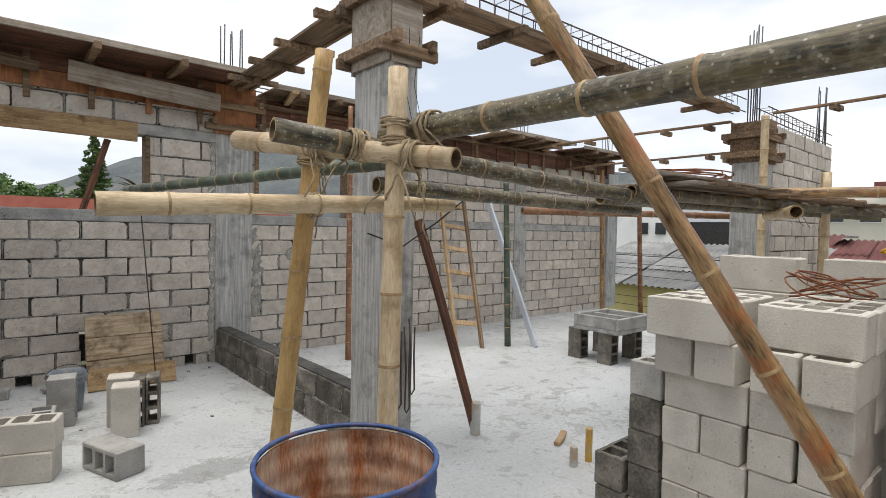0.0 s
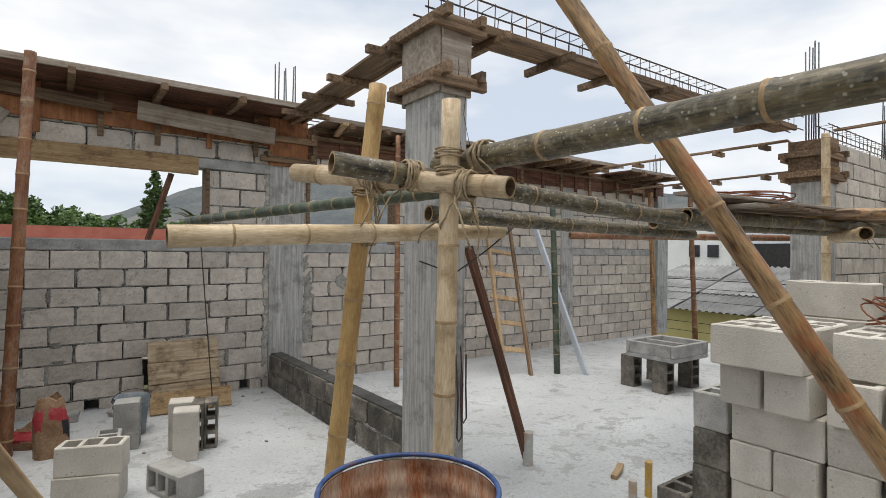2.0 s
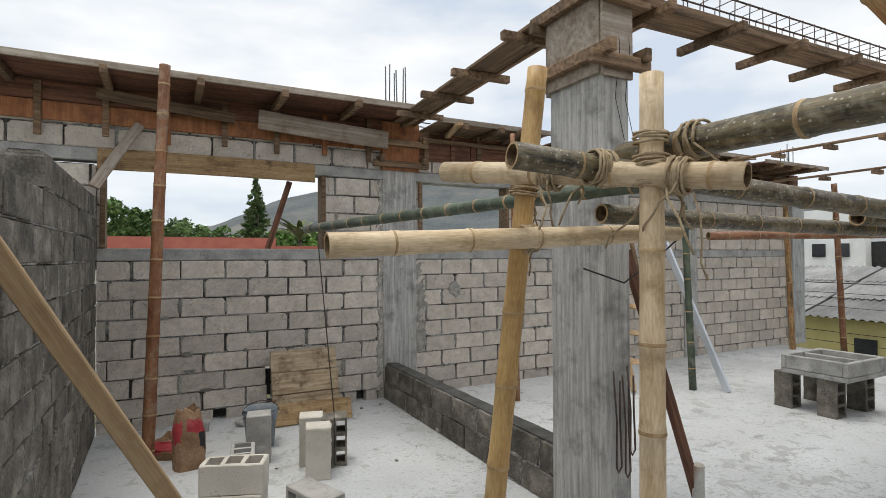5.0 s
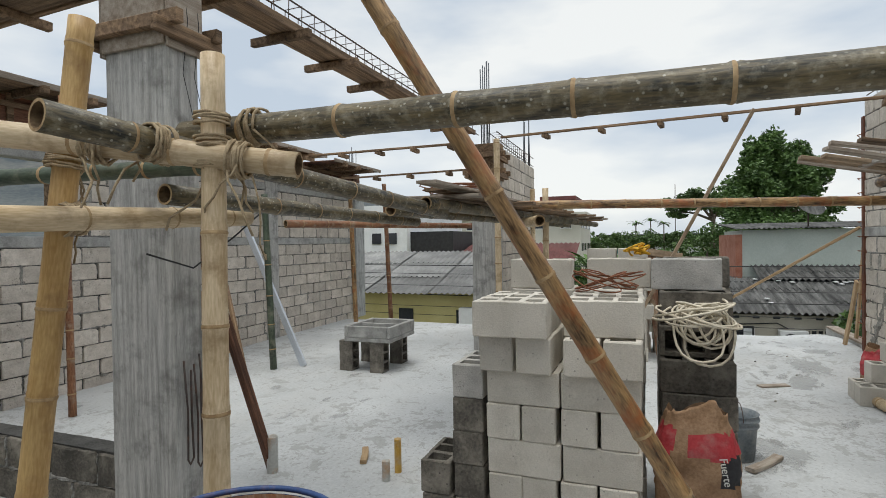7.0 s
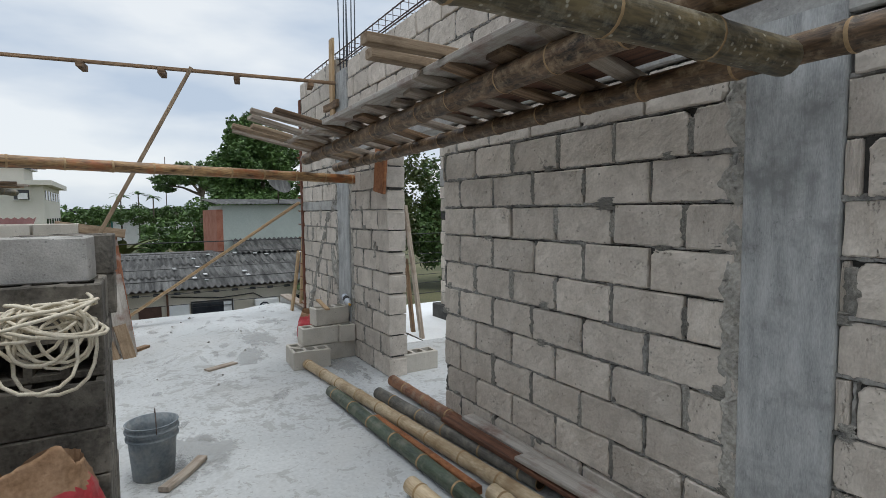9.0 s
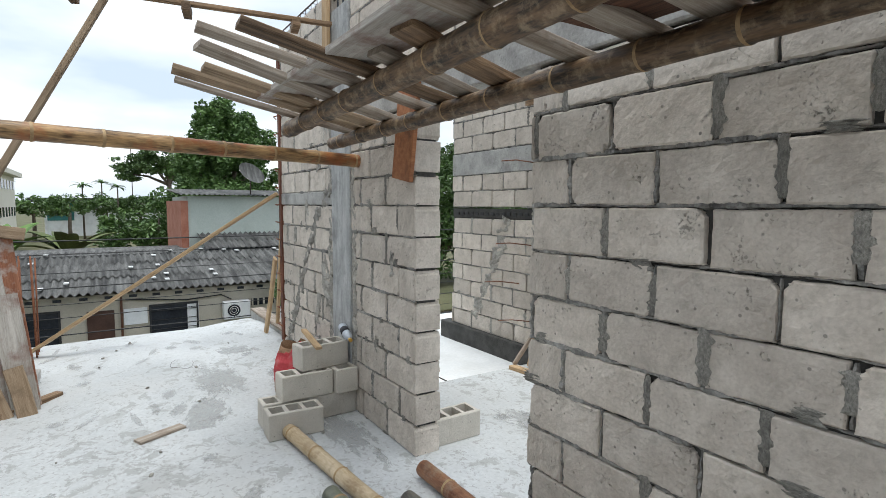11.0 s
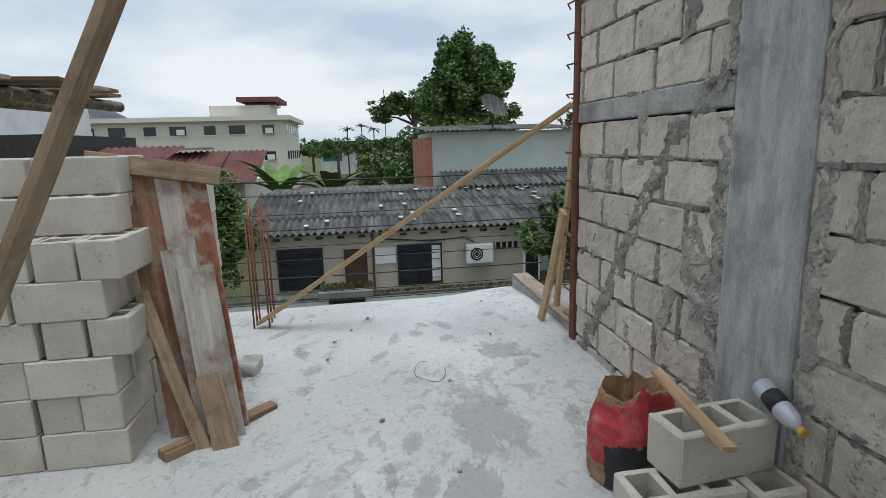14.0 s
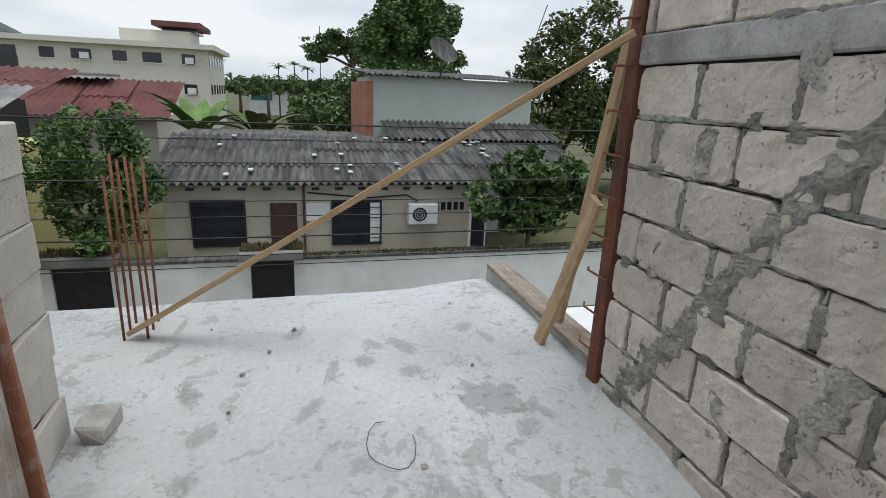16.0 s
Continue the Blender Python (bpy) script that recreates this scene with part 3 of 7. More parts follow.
def bamboo(name, p0, p1, r, material, label, seg=0.34, sag=0.0, group="bamboo scaffold poles", category="bamboo pole", taper=0.9, bend=0.0):
    """A bamboo cane with proud node rings, a slight bow and open sawn ends."""
    p0, p1 = Vector(p0), Vector(p1)
    L = (p1 - p0).length
    zs, i = [(0.0, 1.0, 0)], 0
    z = seg * random.uniform(0.25, 0.8)
    while z < L - 0.05:
        zs += [(z - 0.022, 0.985, 0), (z - 0.011, 1.06, 1), (z - 0.003, 1.075, 1), (z + 0.003, 1.0, 1), (z + 0.012, 1.04, 0), (z + 0.03, 0.985, 0)]
        zs.append((z + seg * 0.5, 0.97, 0))
        z += seg * random.uniform(0.86, 1.14)
    zs = [q for q in zs if q[0] < L - 0.01] + [(L, 1.0, 0)]
    bm = bmesh.new()
    S = 16
    rings = []
    ph = random.uniform(0, 6.28)
    for zz, k, _ in zs:
        u = zz / L
        off = Vector((math.cos(ph) * bend * math.sin(math.pi * u), math.sin(ph) * bend * math.sin(math.pi * u), 0))
        rr = r * k * (1 + (taper - 1) * u)
        rings.append([bm.verts.new(Vector((math.cos(a * math.tau / S) * rr, math.sin(a * math.tau / S) * rr, zz)) + off) for a in range(S)])
    for i in range(len(rings) - 1):
        A, B = rings[i], rings[i + 1]
        for k in range(S):
            f = bm.faces.new((A[k], A[(k + 1) % S], B[(k + 1) % S], B[k]))
            f.smooth, f.material_index = True, 1 if zs[i][2] and zs[i + 1][2] else 0
    for R, d, k in ((rings[0], 0.10, -1), (rings[-1], -0.10, 1)):
        inner = [bm.verts.new((v.co.x * 0.80, v.co.y * 0.80, v.co.z)) for v in R]
        deep = [bm.verts.new((v.co.x * 0.78, v.co.y * 0.78, v.co.z + d)) for v in R]
        for a in range(S):
            b = (a + 1) % S
            q1, q2 = (R[a], inner[a], inner[b], R[b]), (inner[a], deep[a], deep[b], inner[b])
            f1, f2 = bm.faces.new(q1 if k < 0 else q1[::-1]), bm.faces.new(q2 if k < 0 else q2[::-1])
            f1.material_index, f2.material_index = 1, 2
        bm.faces.new(deep).material_index = 2
    bmesh.ops.recalc_face_normals(bm, faces=bm.faces)
    ob = link_bm(name, bm, [material, M["node"], M["hollow"]])
    x = (p1 - p0).normalized()
    ob.matrix_world = Matrix.Translation(p0) @ x.to_track_quat("Z", "Y").to_matrix().to_4x4()
    return tagged(ob, label, category, group)


# ---- blocks ----
COURSE, BLK, BLKH, WALL, GAP = 0.205, 0.408, 0.195, 0.19, 0.012


def block_meshes(name, material, count=7, seed=1):
    """Unit-long faces of a wall block, worn differently at the edges; x from -0.5 to 0.5 of its length."""
    rnd = random.Random(seed)
    out = []
    for i in range(count):
        bm = bmesh.new()
        xs = [-0.5, -0.478, -0.43, -0.36, -0.29, -0.22, -0.14, -0.07, 0.0, 0.08, 0.15, 0.22, 0.30, 0.37, 0.43, 0.478, 0.5]
        zs = [-0.5, -0.455, -0.34, -0.2, -0.06, 0.07, 0.2, 0.33, 0.455, 0.5]
        chip = {(rnd.choice((0, len(xs) - 1)), rnd.choice((0, len(zs) - 1))): rnd.uniform(0.008, 0.024) for _ in range(rnd.randrange(4))}
        grid = {}
        for side in (-1, 1):
            for a, x in enumerate(xs):
                for b, z in enumerate(zs):
                    ea, eb = a in (0, len(xs) - 1), b in (0, len(zs) - 1)
                    near = a in (0, 1, len(xs) - 2, len(xs) - 1) or b in (0, 1, len(zs) - 2, len(zs) - 1)
                    n1 = noise.noise(Vector((a * 0.8, b * 0.8, side * 3 + i * 7.3 + seed)))
                    y = side * (WALL / 2 - (rnd.uniform(0.003, 0.009) if ea or eb else 0.0) + 0.0035 * n1 + rnd.uniform(-0.0018, 0.0018))
                    px = x * BLK - (math.copysign(rnd.uniform(-0.004, 0.0035), x) if ea else 0)
                    pz = z * BLKH - (math.copysign(rnd.uniform(-0.004, 0.0035), z) if eb else 0)
                    c = chip.get((0 if a < 2 else len(xs) - 1 if a > len(xs) - 3 else -1, 0 if b < 2 else len(zs) - 1 if b > len(zs) - 3 else -1), 0)
                    if c and near:
                        px, pz, y = px - math.copysign(c * 0.6, x), pz - math.copysign(c * 0.6, z), y - side * c * 0.35
                    if not near:
                        px, pz = px + rnd.uniform(-0.005, 0.005), pz + rnd.uniform(-0.005, 0.005)
                    grid[side, a, b] = bm.verts.new((px, y, pz))
        for side in (-1, 1):
            for a in range(len(xs) - 1):
                for b in range(len(zs) - 1):
                    q = [grid[side, a, b], grid[side, a + 1, b], grid[side, a + 1, b + 1], grid[side, a, b + 1]]
                    bm.faces.new(q if side < 0 else q[::-1])
        na, nb = len(xs) - 1, len(zs) - 1
        loop = [(a, 0) for a in range(na)] + [(na, b) for b in range(nb)] + [(a, nb) for a in range(na, 0, -1)] + [(0, b) for b in range(nb, 0, -1)]
        for (a, b), (c, d) in zip(loop, loop[1:] + loop[:1]):
            bm.faces.new((grid[-1, c, d], grid[-1, a, b], grid[1, a, b], grid[1, c, d]))
        bmesh.ops.recalc_face_normals(bm, faces=bm.faces)
        me = bpy.data.meshes.new(name)
        bm.to_mesh(me)
        bm.free()
        me.materials.append(material)
        out.append(me)
    return out


WALL_BLOCKS = {k: block_meshes("wall_block", M[k], 7, i) for i, k in enumerate(("block", "block_grey", "block_dark"))}
later = []


def smear_meshes():
    out = []
    rnd = random.Random(9)
    for i in range(6):
        bm = bmesh.new()
        rows = []
        for r in range(13):
            z = -0.5 + r / 12
            c = 0.16 * noise.noise(Vector((i * 3.1, r * 0.5, 1)))
            wl = 0.16 + 0.22 * abs(noise.noise(Vector((i * 5.3, r * 0.9, 2)))) + rnd.uniform(0, 0.14)
            wr = 0.16 + 0.22 * abs(noise.noise(Vector((i * 5.3, r * 0.9, 5)))) + rnd.uniform(0, 0.14)
            row = []
            for k in range(6):
                u = k / 5
                y = 0.003 if k in (0, 5) or r in (0, 12) else -0.002 - 0.009 * abs(noise.noise(Vector((i, r * 1.3, k * 1.7)))) - rnd.uniform(0, 0.003)
                row.append(bm.verts.new((c - wl + (wl + wr) * u, y, z + rnd.uniform(-0.02, 0.02))))
            rows.append(row)
        for A, B in zip(rows, rows[1:]):
            for k in range(5):
                bm.faces.new((A[k], A[k + 1], B[k + 1], B[k]))
        bmesh.ops.recalc_face_normals(bm, faces=bm.faces)
        me = bpy.data.meshes.new("mortar_smear")
        bm.to_mesh(me)
        bm.free()
        me.materials.append(M["smear"])
        for p in me.polygons:
            p.use_smooth = True
        out.append(me)
    return out


SMEARS = smear_meshes()


def block_wall(name, origin, rz, length, rows, kind="block", holes=(), label="", seed=0, steps=None, smear=0.0, z0=0.0, joint=(0.0, 0.21), side=-1, limit=300, course=COURSE):
    """A running-bond wall: a mortar core with proud blocks on it. Its own x runs along the wall, y across; its face at y = -WALL/2 and WALL/2.
    holes: (x0, x1, z0, z1). steps(row): the stretch of the wall that stands in that row. joint: where an upright joint stands in even and in odd rows."""
    rnd = random.Random(seed)
    root = thing(name, Matrix.Translation(origin) @ pose(0, 0, 0, 0, 0, rz), label, "wall", kind="structure")
    core, joints = bmesh.new(), bmesh.new()
    made = []

    def ribbon(ax, az, bx, bz, half):
        n = max(4, int(math.hypot(bx - ax, bz - az) / 0.018))
        prev = None
        for i in range(n + 1):
            x, z = ax + (bx - ax) * i / n, az + (bz - az) * i / n
            g = noise.noise(Vector((x * 3.1 + seed, z * 3.7, seed * 1.7))) + 0.5 * noise.noise(Vector((x * 19 + seed, z * 19, seed)))
            hw = half * (0.95 + 1.5 * max(-0.35, g)) * rnd.uniform(0.7, 1.4)
            off = side * (WALL / 2 - 0.008 + 0.020 * g + rnd.uniform(-0.007, 0.006))
            lo = side * (WALL / 2 - 0.026)
            if az == bz:
                q = [joints.verts.new(p) for p in ((x, lo, z - hw), (x, off, z - hw * 0.5), (x, off, z + hw * 0.5), (x, lo, z + hw))]
            else:
                q = [joints.verts.new(p) for p in ((x - hw, lo, z), (x - hw * 0.5, off, z), (x + hw * 0.5, off, z), (x + hw, lo, z))]
            if prev:
                for k in range(3):
                    joints.faces.new((prev[k], q[k], q[k + 1], prev[k + 1]))
            prev = q

    for r in range(rows):
        za, zb = z0 + r * course, z0 + (r + 1) * course
        zc = (za + zb) / 2
        a0, a1 = steps(r) if steps else (0.0, length)
        spans = [(a0, a1)]
        for hx0, hx1, hz0, hz1 in holes:
            if hz0 < zc < hz1:
                nxt = []
                for s0, s1 in spans:
                    if hx1 <= s0 or hx0 >= s1:
                        nxt.append((s0, s1))
                    else:
                        nxt += [q for q in ((s0, hx0), (hx1, s1)) if q[1] - q[0] > 0.03]
                spans = nxt
        for s0, s1 in spans:
            add_box(core, s0 + 0.024, s1 - 0.024, -WALL / 2 + 0.027, WALL / 2 - 0.027, za, zb)
            ribbon(s0, za, s1, za, 0.009)
            x = s0 - ((s0 - joint[r % 2]) % (BLK + GAP)) + rnd.uniform(-0.012, 0.012)
            while x < s1 - 0.02:
                wide = BLK + rnd.uniform(-0.007, 0.007)
                b0, b1 = max(x, s0), min(x + wide, s1)
                if b1 - b0 > 0.015:
                    made.append((b0, b1, zc))
                    if b1 < s1 - 0.02 and rnd.random() < 0.75:
                        ribbon(b1 + 0.0075, za + 0.01, b1 + 0.0075, zb - 0.01, 0.009)
                if smear and rnd.random() < smear * 0.5:
                    later.append((root, rnd.uniform(b0, b1), za + rnd.uniform(-0.01, 0.02), rnd.uniform(0.08, 0.22), rnd.uniform(0.035, 0.07), side, rnd.randrange(6)))
                if smear and rnd.random() < smear and b1 < s1 - 0.03 and b1 > s0 + 0.05:
                    later.append((root, b1 + 0.006, zc + rnd.uniform(-0.02, 0.02), rnd.uniform(0.045, 0.10), rnd.uniform(0.12, 0.22), side, rnd.randrange(6)))
                x += BLK + GAP
    part("mortar_bed", core, M["mortar"], root)
    bmesh.ops.recalc_face_normals(joints, faces=joints.faces)
    part("mortar_joints", joints, M["joint"], root)
    rest = bmesh.new()
    for i, (b0, b1, zc) in enumerate(made):
        me = rnd.choice(WALL_BLOCKS[kind])
        k = (b1 - b0 - 0.005) / BLK
        flip = 180 if rnd.random() < 0.5 else 0
        if i < limit:
            ob = new("block", me)
            ob.parent = root
            ob.matrix_local = pose((b0 + b1) / 2, rnd.uniform(-0.005, 0.005), zc - 0.004 + rnd.uniform(-0.002, 0.003), rnd.uniform(-0.7, 0.7), rnd.uniform(-0.6, 0.6), flip) @ Matrix.Diagonal((k, 1, course / COURSE, 1))
        else:
            add_box(rest, b0, b1, -WALL / 2, WALL / 2, zc - 0.099, zc + 0.091, 0.006)
    if len(made) > limit:
        tagged(part("blocks", rest, M[kind], root), "pale concrete blocks in running bond", kind="stuff")
    else:
        rest.free()
    return root


def hollow_block_mesh(name, material, L=0.39, W=0.18, H=0.188, seed=0):
    """A concrete block with three open cells: x along, z up the cells, origin at its base centre."""
    rnd = random.Random(seed)
    t = 0.028
    c = (L - 4 * t) / 3
    xs = [-L / 2, -L / 2 + t, -L / 2 + t + c, -L / 2 + 2 * t + c, -L / 2 + 2 * t + 2 * c, -L / 2 + 3 * t + 2 * c, L / 2 - t, L / 2]
    ys = [-W / 2, -W / 2 + t, W / 2 - t, W / 2]
    bm = bmesh.new()
    lo = [[bm.verts.new((x, y, 0)) for y in ys] for x in xs]
    hi = [[bm.verts.new((x + rnd.uniform(-1, 1) * 0.003, y + rnd.uniform(-1, 1) * 0.003, H + rnd.uniform(-1, 1) * 0.003)) for y in ys] for x in xs]
    solid = lambda i, j: 0 <= i < 7 and 0 <= j < 3 and not (j == 1 and i in (1, 3, 5))
    for i in range(7):
        for j in range(3):
            if solid(i, j):
                bm.faces.new((hi[i][j], hi[i + 1][j], hi[i + 1][j + 1], hi[i][j + 1]))
                bm.faces.new((lo[i][j], lo[i][j + 1], lo[i + 1][j + 1], lo[i + 1][j]))
                for di, dj, a, b in ((-1, 0, (i, j + 1), (i, j)), (1, 0, (i + 1, j), (i + 1, j + 1)), (0, -1, (i, j), (i + 1, j)), (0, 1, (i + 1, j + 1), (i, j + 1))):
                    if not solid(i + di, j + dj):
                        bm.faces.new((lo[a[0]][a[1]], lo[b[0]][b[1]], hi[b[0]][b[1]], hi[a[0]][a[1]]))
    bmesh.ops.recalc_face_normals(bm, faces=bm.faces)
    outer = [e for e in bm.edges if len(e.link_faces) == 2 and e.calc_face_angle(0) > 1 and
             all(abs(abs(v.co.x) - L / 2) < 0.006 or abs(abs(v.co.y) - W / 2) < 0.006 for v in e.verts)]
    bmesh.ops.bevel(bm, geom=outer, offset=0.006, segments=1, affect="EDGES")
    me = bpy.data.meshes.new(name)
    bm.to_mesh(me)
    bm.free()
    me.materials.append(material)
    return me


HOLLOW = {k: [hollow_block_mesh("loose_block", M[k], seed=s) for s in range(4)] for k in ("block_new", "block_grey", "block_dark")}
HOLLOW["block"] = HOLLOW["block_new"]
brnd = random.Random(5)
BLOCK_LABEL = {"block": "pale grey hollow concrete block, unused", "block_grey": "grey hollow concrete block, unused", "block_dark": "dark grey hollow concrete block, unused"}


def loose(x, y, z, rz=0, kind="block", group="stacked concrete blocks", rx=0, ry=0, label=""):
    """A loose hollow block. rx=90 lays it on its long face, with the cells to the side."""
    ob = new("concrete_block", brnd.choice(HOLLOW[kind]))
    ob.matrix_world = pose(x + brnd.uniform(-0.006, 0.006), y + brnd.uniform(-0.006, 0.006), z, rx, ry, rz + brnd.uniform(-1.5, 1.5))
    return tagged(ob, label or BLOCK_LABEL[kind], "concrete block", group)


# ---- slab and ground ----
def ease(u):
    u = min(1.0, max(0.0, u))
    return u * u * (3 - 2 * u)


def slab_z(x, y):
    """The screed swells gently towards the south-east corner and runs up to the wall there."""
    return 0.085 * ease((x - 6.4) / 1.2) * ease(0.2 - y) * ease((10.2 - x) / 1.1) + 0.06 * ease((-1.4 - y) / 0.7) * ease((x - 7.0) / 0.8)


def slab_mesh():
    bm = bmesh.new()
    for x0, x1, y0, y1 in ((-4.2, 9.97, -2.34, 6.9), (-4.2, 6.45, -7.2, -2.34)):
        nx, ny = int((x1 - x0) / 0.25), int((y1 - y0) / 0.25)
        vs = [[bm.verts.new((x0 + (x1 - x0) * i / nx, y0 + (y1 - y0) * j / ny,
                             0.005 * noise.noise(Vector((i * 0.3, j * 0.3, x0))) + (slab_z(x0 + (x1 - x0) * i / nx, y0 + (y1 - y0) * j / ny) if y1 > 0 else 0))) for j in range(ny + 1)] for i in range(nx + 1)]
        for i in range(nx):
            for j in range(ny):
                bm.faces.new((vs[i][j], vs[i + 1][j], vs[i + 1][j + 1], vs[i][j + 1]))
        rim = [vs[i][0] for i in range(nx + 1)] + [vs[nx][j] for j in range(1, ny + 1)] + [vs[i][ny] for i in range(nx - 1, -1, -1)] + [vs[0][j] for j in range(ny - 1, 0, -1)]
        low = [bm.verts.new((v.co.x, v.co.y, -0.18)) for v in rim]
        for k in range(len(rim)):
            q = (k + 1) % len(rim)
            bm.faces.new((rim[q], rim[k], low[k], low[q]))
    for f in bm.faces:
        f.smooth = abs(f.normal.z) > 0.9
    return bm


tagged(link_bm("floor", slab_mesh(), M["slab"]), "pale cement-dusted concrete roof slab with damp stains", "floor", kind="structure")
tagged(link_bm("ground", box(-900, 900, -900, 900, -3.9, -3.6), M["grass"]), "dull earth and grass of the town below", "ground", kind="structure")
lower = link_bm("wall_lower_storey", box(-4.1, 9.85, -7.0, 6.8, -3.6, -0.182), M["white_wall"])
tagged(lower, "plain walls of the storey under the slab", "wall", kind="structure")

# ---- block walls ----
NY = 6.62
n_wall = block_wall("wall_north", (-0.81, NY + WALL / 2, 0), 0, 11.4, 9, "block", seed=11, smear=0.22, course=0.1905, z0=-0.07, joint=(1.56 % 0.42, 1.35 % 0.42),
                    holes=((2.875, 3.30, -1, 3), (8.14, 8.45, -1, 3), (11.05, 12, -1, 3), (1.02, 1.12, 0.0, 0.21), (1.55, 1.6, 0.2, 0.41), (2.55, 2.66, 0.0, 0.21)), label="tall wall of pale concrete blocks with dark mortar joints", limit=250)
n_up = block_wall("wall_north_upper", (-0.81, NY + WALL / 2, 1.765), 0, 11.4, 4, "block", seed=12, smear=0.2,
                  holes=((0.05, 2.16, -1, 3), (2.875, 3.30, -1, 3), (3.36, 4.65, -1, 3), (8.14, 8.45, -1, 3), (11.05, 12, -1, 3)), label="upper courses of pale blocks round the window openings")
n_top = block_wall("wall_north_top", (-4.0, NY + WALL / 2, 2.71), 0, 14.6, 2, "block", seed=13, holes=((6.065, 6.49, -1, 3),), label="single block course over the bond beam")
block_wall("wall_north_west", (-4.0, NY + WALL / 2, 1.74), 0, 3.19, 4, "block", seed=14, label="pale block wall beyond the dark wall")
tagged(link_bm("bond_beam", box(-0.81, 10.55, NY - 0.004, NY + 0.2, 1.64, 1.762, 0.01), M["bond"]), "rough grey concrete bond beam under the windows", "beam", kind="structure")
bm = box(-4.0, 10.55, NY - 0.004, NY + 0.2, 2.588, 2.708, 0.01)
tagged(link_bm("lintel_beam", bm, M["bond"]), "grey concrete lintel beam over the window openings", "beam", kind="structure")


def column(name, x0, x1, y0, y1, z0, z1, material, label):
    """A cast column with the marks of its form boards: shallow vertical steps."""
    bm = bmesh.new()
    prof = []
    rnd = random.Random(int(x0 * 100))
    for (ax, ay), (bx, by), (nx, ny) in (((x0, y0), (x1, y0), (0, -1)), ((x1, y0), (x1, y1), (1, 0)), ((x1, y1), (x0, y1), (0, 1)), ((x0, y1), (x0, y0), (-1, 0))):
        L = math.hypot(bx - ax, by - ay)
        n = max(2, int(L / 0.11))
        for i in range(n):
            off = rnd.uniform(0, 0.005)
            for u in (i / n + 0.015, (i + 1) / n - 0.015):
                prof.append((ax + (bx - ax) * u + nx * off, ay + (by - ay) * u + ny * off))
    cx, cy = (x0 + x1) / 2, (y0 + y1) / 2
    rows = [z0 + (z1 - z0) * i / 8 for i in range(9)]
    rings = [[bm.verts.new((x - cx + rnd.uniform(-1, 1) * 0.0012, y - cy + rnd.uniform(-1, 1) * 0.0012, z - z0)) for x, y in prof] for z in rows]
    n = len(prof)
    for A, B in zip(rings, rings[1:]):
        for k in range(n):
            bm.faces.new((A[k], A[(k + 1) % n], B[(k + 1) % n], B[k]))
    bm.faces.new(rings[-1])
    bm.faces.new(list(reversed(rings[0])))
    ob = link_bm(name, bm, material)
    ob.location = (cx, cy, z0)
    return tagged(ob, label, "column", kind="structure")


column("column_north_1", 2.065, 2.49, NY - 0.02, NY + 0.22, 0, 2.72, M["column"], "rough cast concrete column tied into the block wall")
column("column_north_2", 7.33, 7.64, NY - 0.02, NY + 0.22, 0, 3.0, M["column"], "rough cast concrete column in the block wall")
column("column_north_3", 10.24, 10.62, NY - 0.1, NY + 0.25, 0, 2.9, M["column_pale"], "pale concrete column at the wall's end")
column("column_centre", 2.03, 2.23, 2.98, 3.45, 0, 3.1, M["column"], "free-standing grey concrete column with board marks")
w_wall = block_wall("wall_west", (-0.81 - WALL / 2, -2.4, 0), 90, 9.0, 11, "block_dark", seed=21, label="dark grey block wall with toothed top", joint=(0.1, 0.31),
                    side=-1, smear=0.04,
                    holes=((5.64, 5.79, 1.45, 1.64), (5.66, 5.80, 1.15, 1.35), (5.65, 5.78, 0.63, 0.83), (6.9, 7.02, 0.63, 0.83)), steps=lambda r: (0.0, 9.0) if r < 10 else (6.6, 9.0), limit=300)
# dark plates behind the gaps supply the shade of open cells
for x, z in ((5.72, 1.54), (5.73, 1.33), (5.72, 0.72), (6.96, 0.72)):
    part("open_cell", box(x - 0.14, x + 0.14, 0.0, 0.03, z - 0.13, z + 0.13), M["mortar"], w_wall, "dark plate for the shade in an open cell")
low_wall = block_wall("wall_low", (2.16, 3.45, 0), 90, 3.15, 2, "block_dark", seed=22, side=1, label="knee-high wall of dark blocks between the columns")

SY = -2.135
s_wall = block_wall("wall_south", (-1.0, SY - WALL / 2, 0), 0, 5.23, 10, "block", seed=31, holes=((2.52, 2.85, -1, 4),), smear=0.6, side=1,
                    label="pale concrete block wall with thick mortar smears", joint=(5.0, 4.80))
column("column_south_1", 1.52, 1.85, SY - 0.21, SY + 0.02, 0, 2.3, M["column_pale"], "pale cast concrete column in the block wall")
pier = block_wall("wall_pier", (5.29, SY - WALL / 2, 0), 0, 1.02, 11, "block", seed=32, smear=0.6, side=1, joint=(0.42, 0.24), label="pale block pier beside the door opening")
column("column_south_2", 6.30, 6.68, SY - 0.2, SY + 0.015, 0, 3.2, M["column_pale"], "pale cast concrete column with vertical board marks")
s_wall2 = block_wall("wall_south_east", (6.68, SY - WALL / 2, 0), 0, 1.5, 8, "block", seed=33, smear=0.75, side=1, joint=(1.35, 1.14), label="pale block wall with heavy mortar smears")
s_wall3 = block_wall("wall_south_east_upper", (6.68, SY - WALL / 2, 1.76), 0, 1.5, 8, "block", seed=34, smear=0.4, side=1, joint=(1.05, 1.25), label="upper courses of pale blocks")
tagged(link_bm("bond_beam_south", box(6.70, 8.2, SY - 0.195, SY + 0.004, 1.642, 1.758, 0.008), M["bond"]), "grey concrete bond beam in the block wall", "beam", kind="structure")
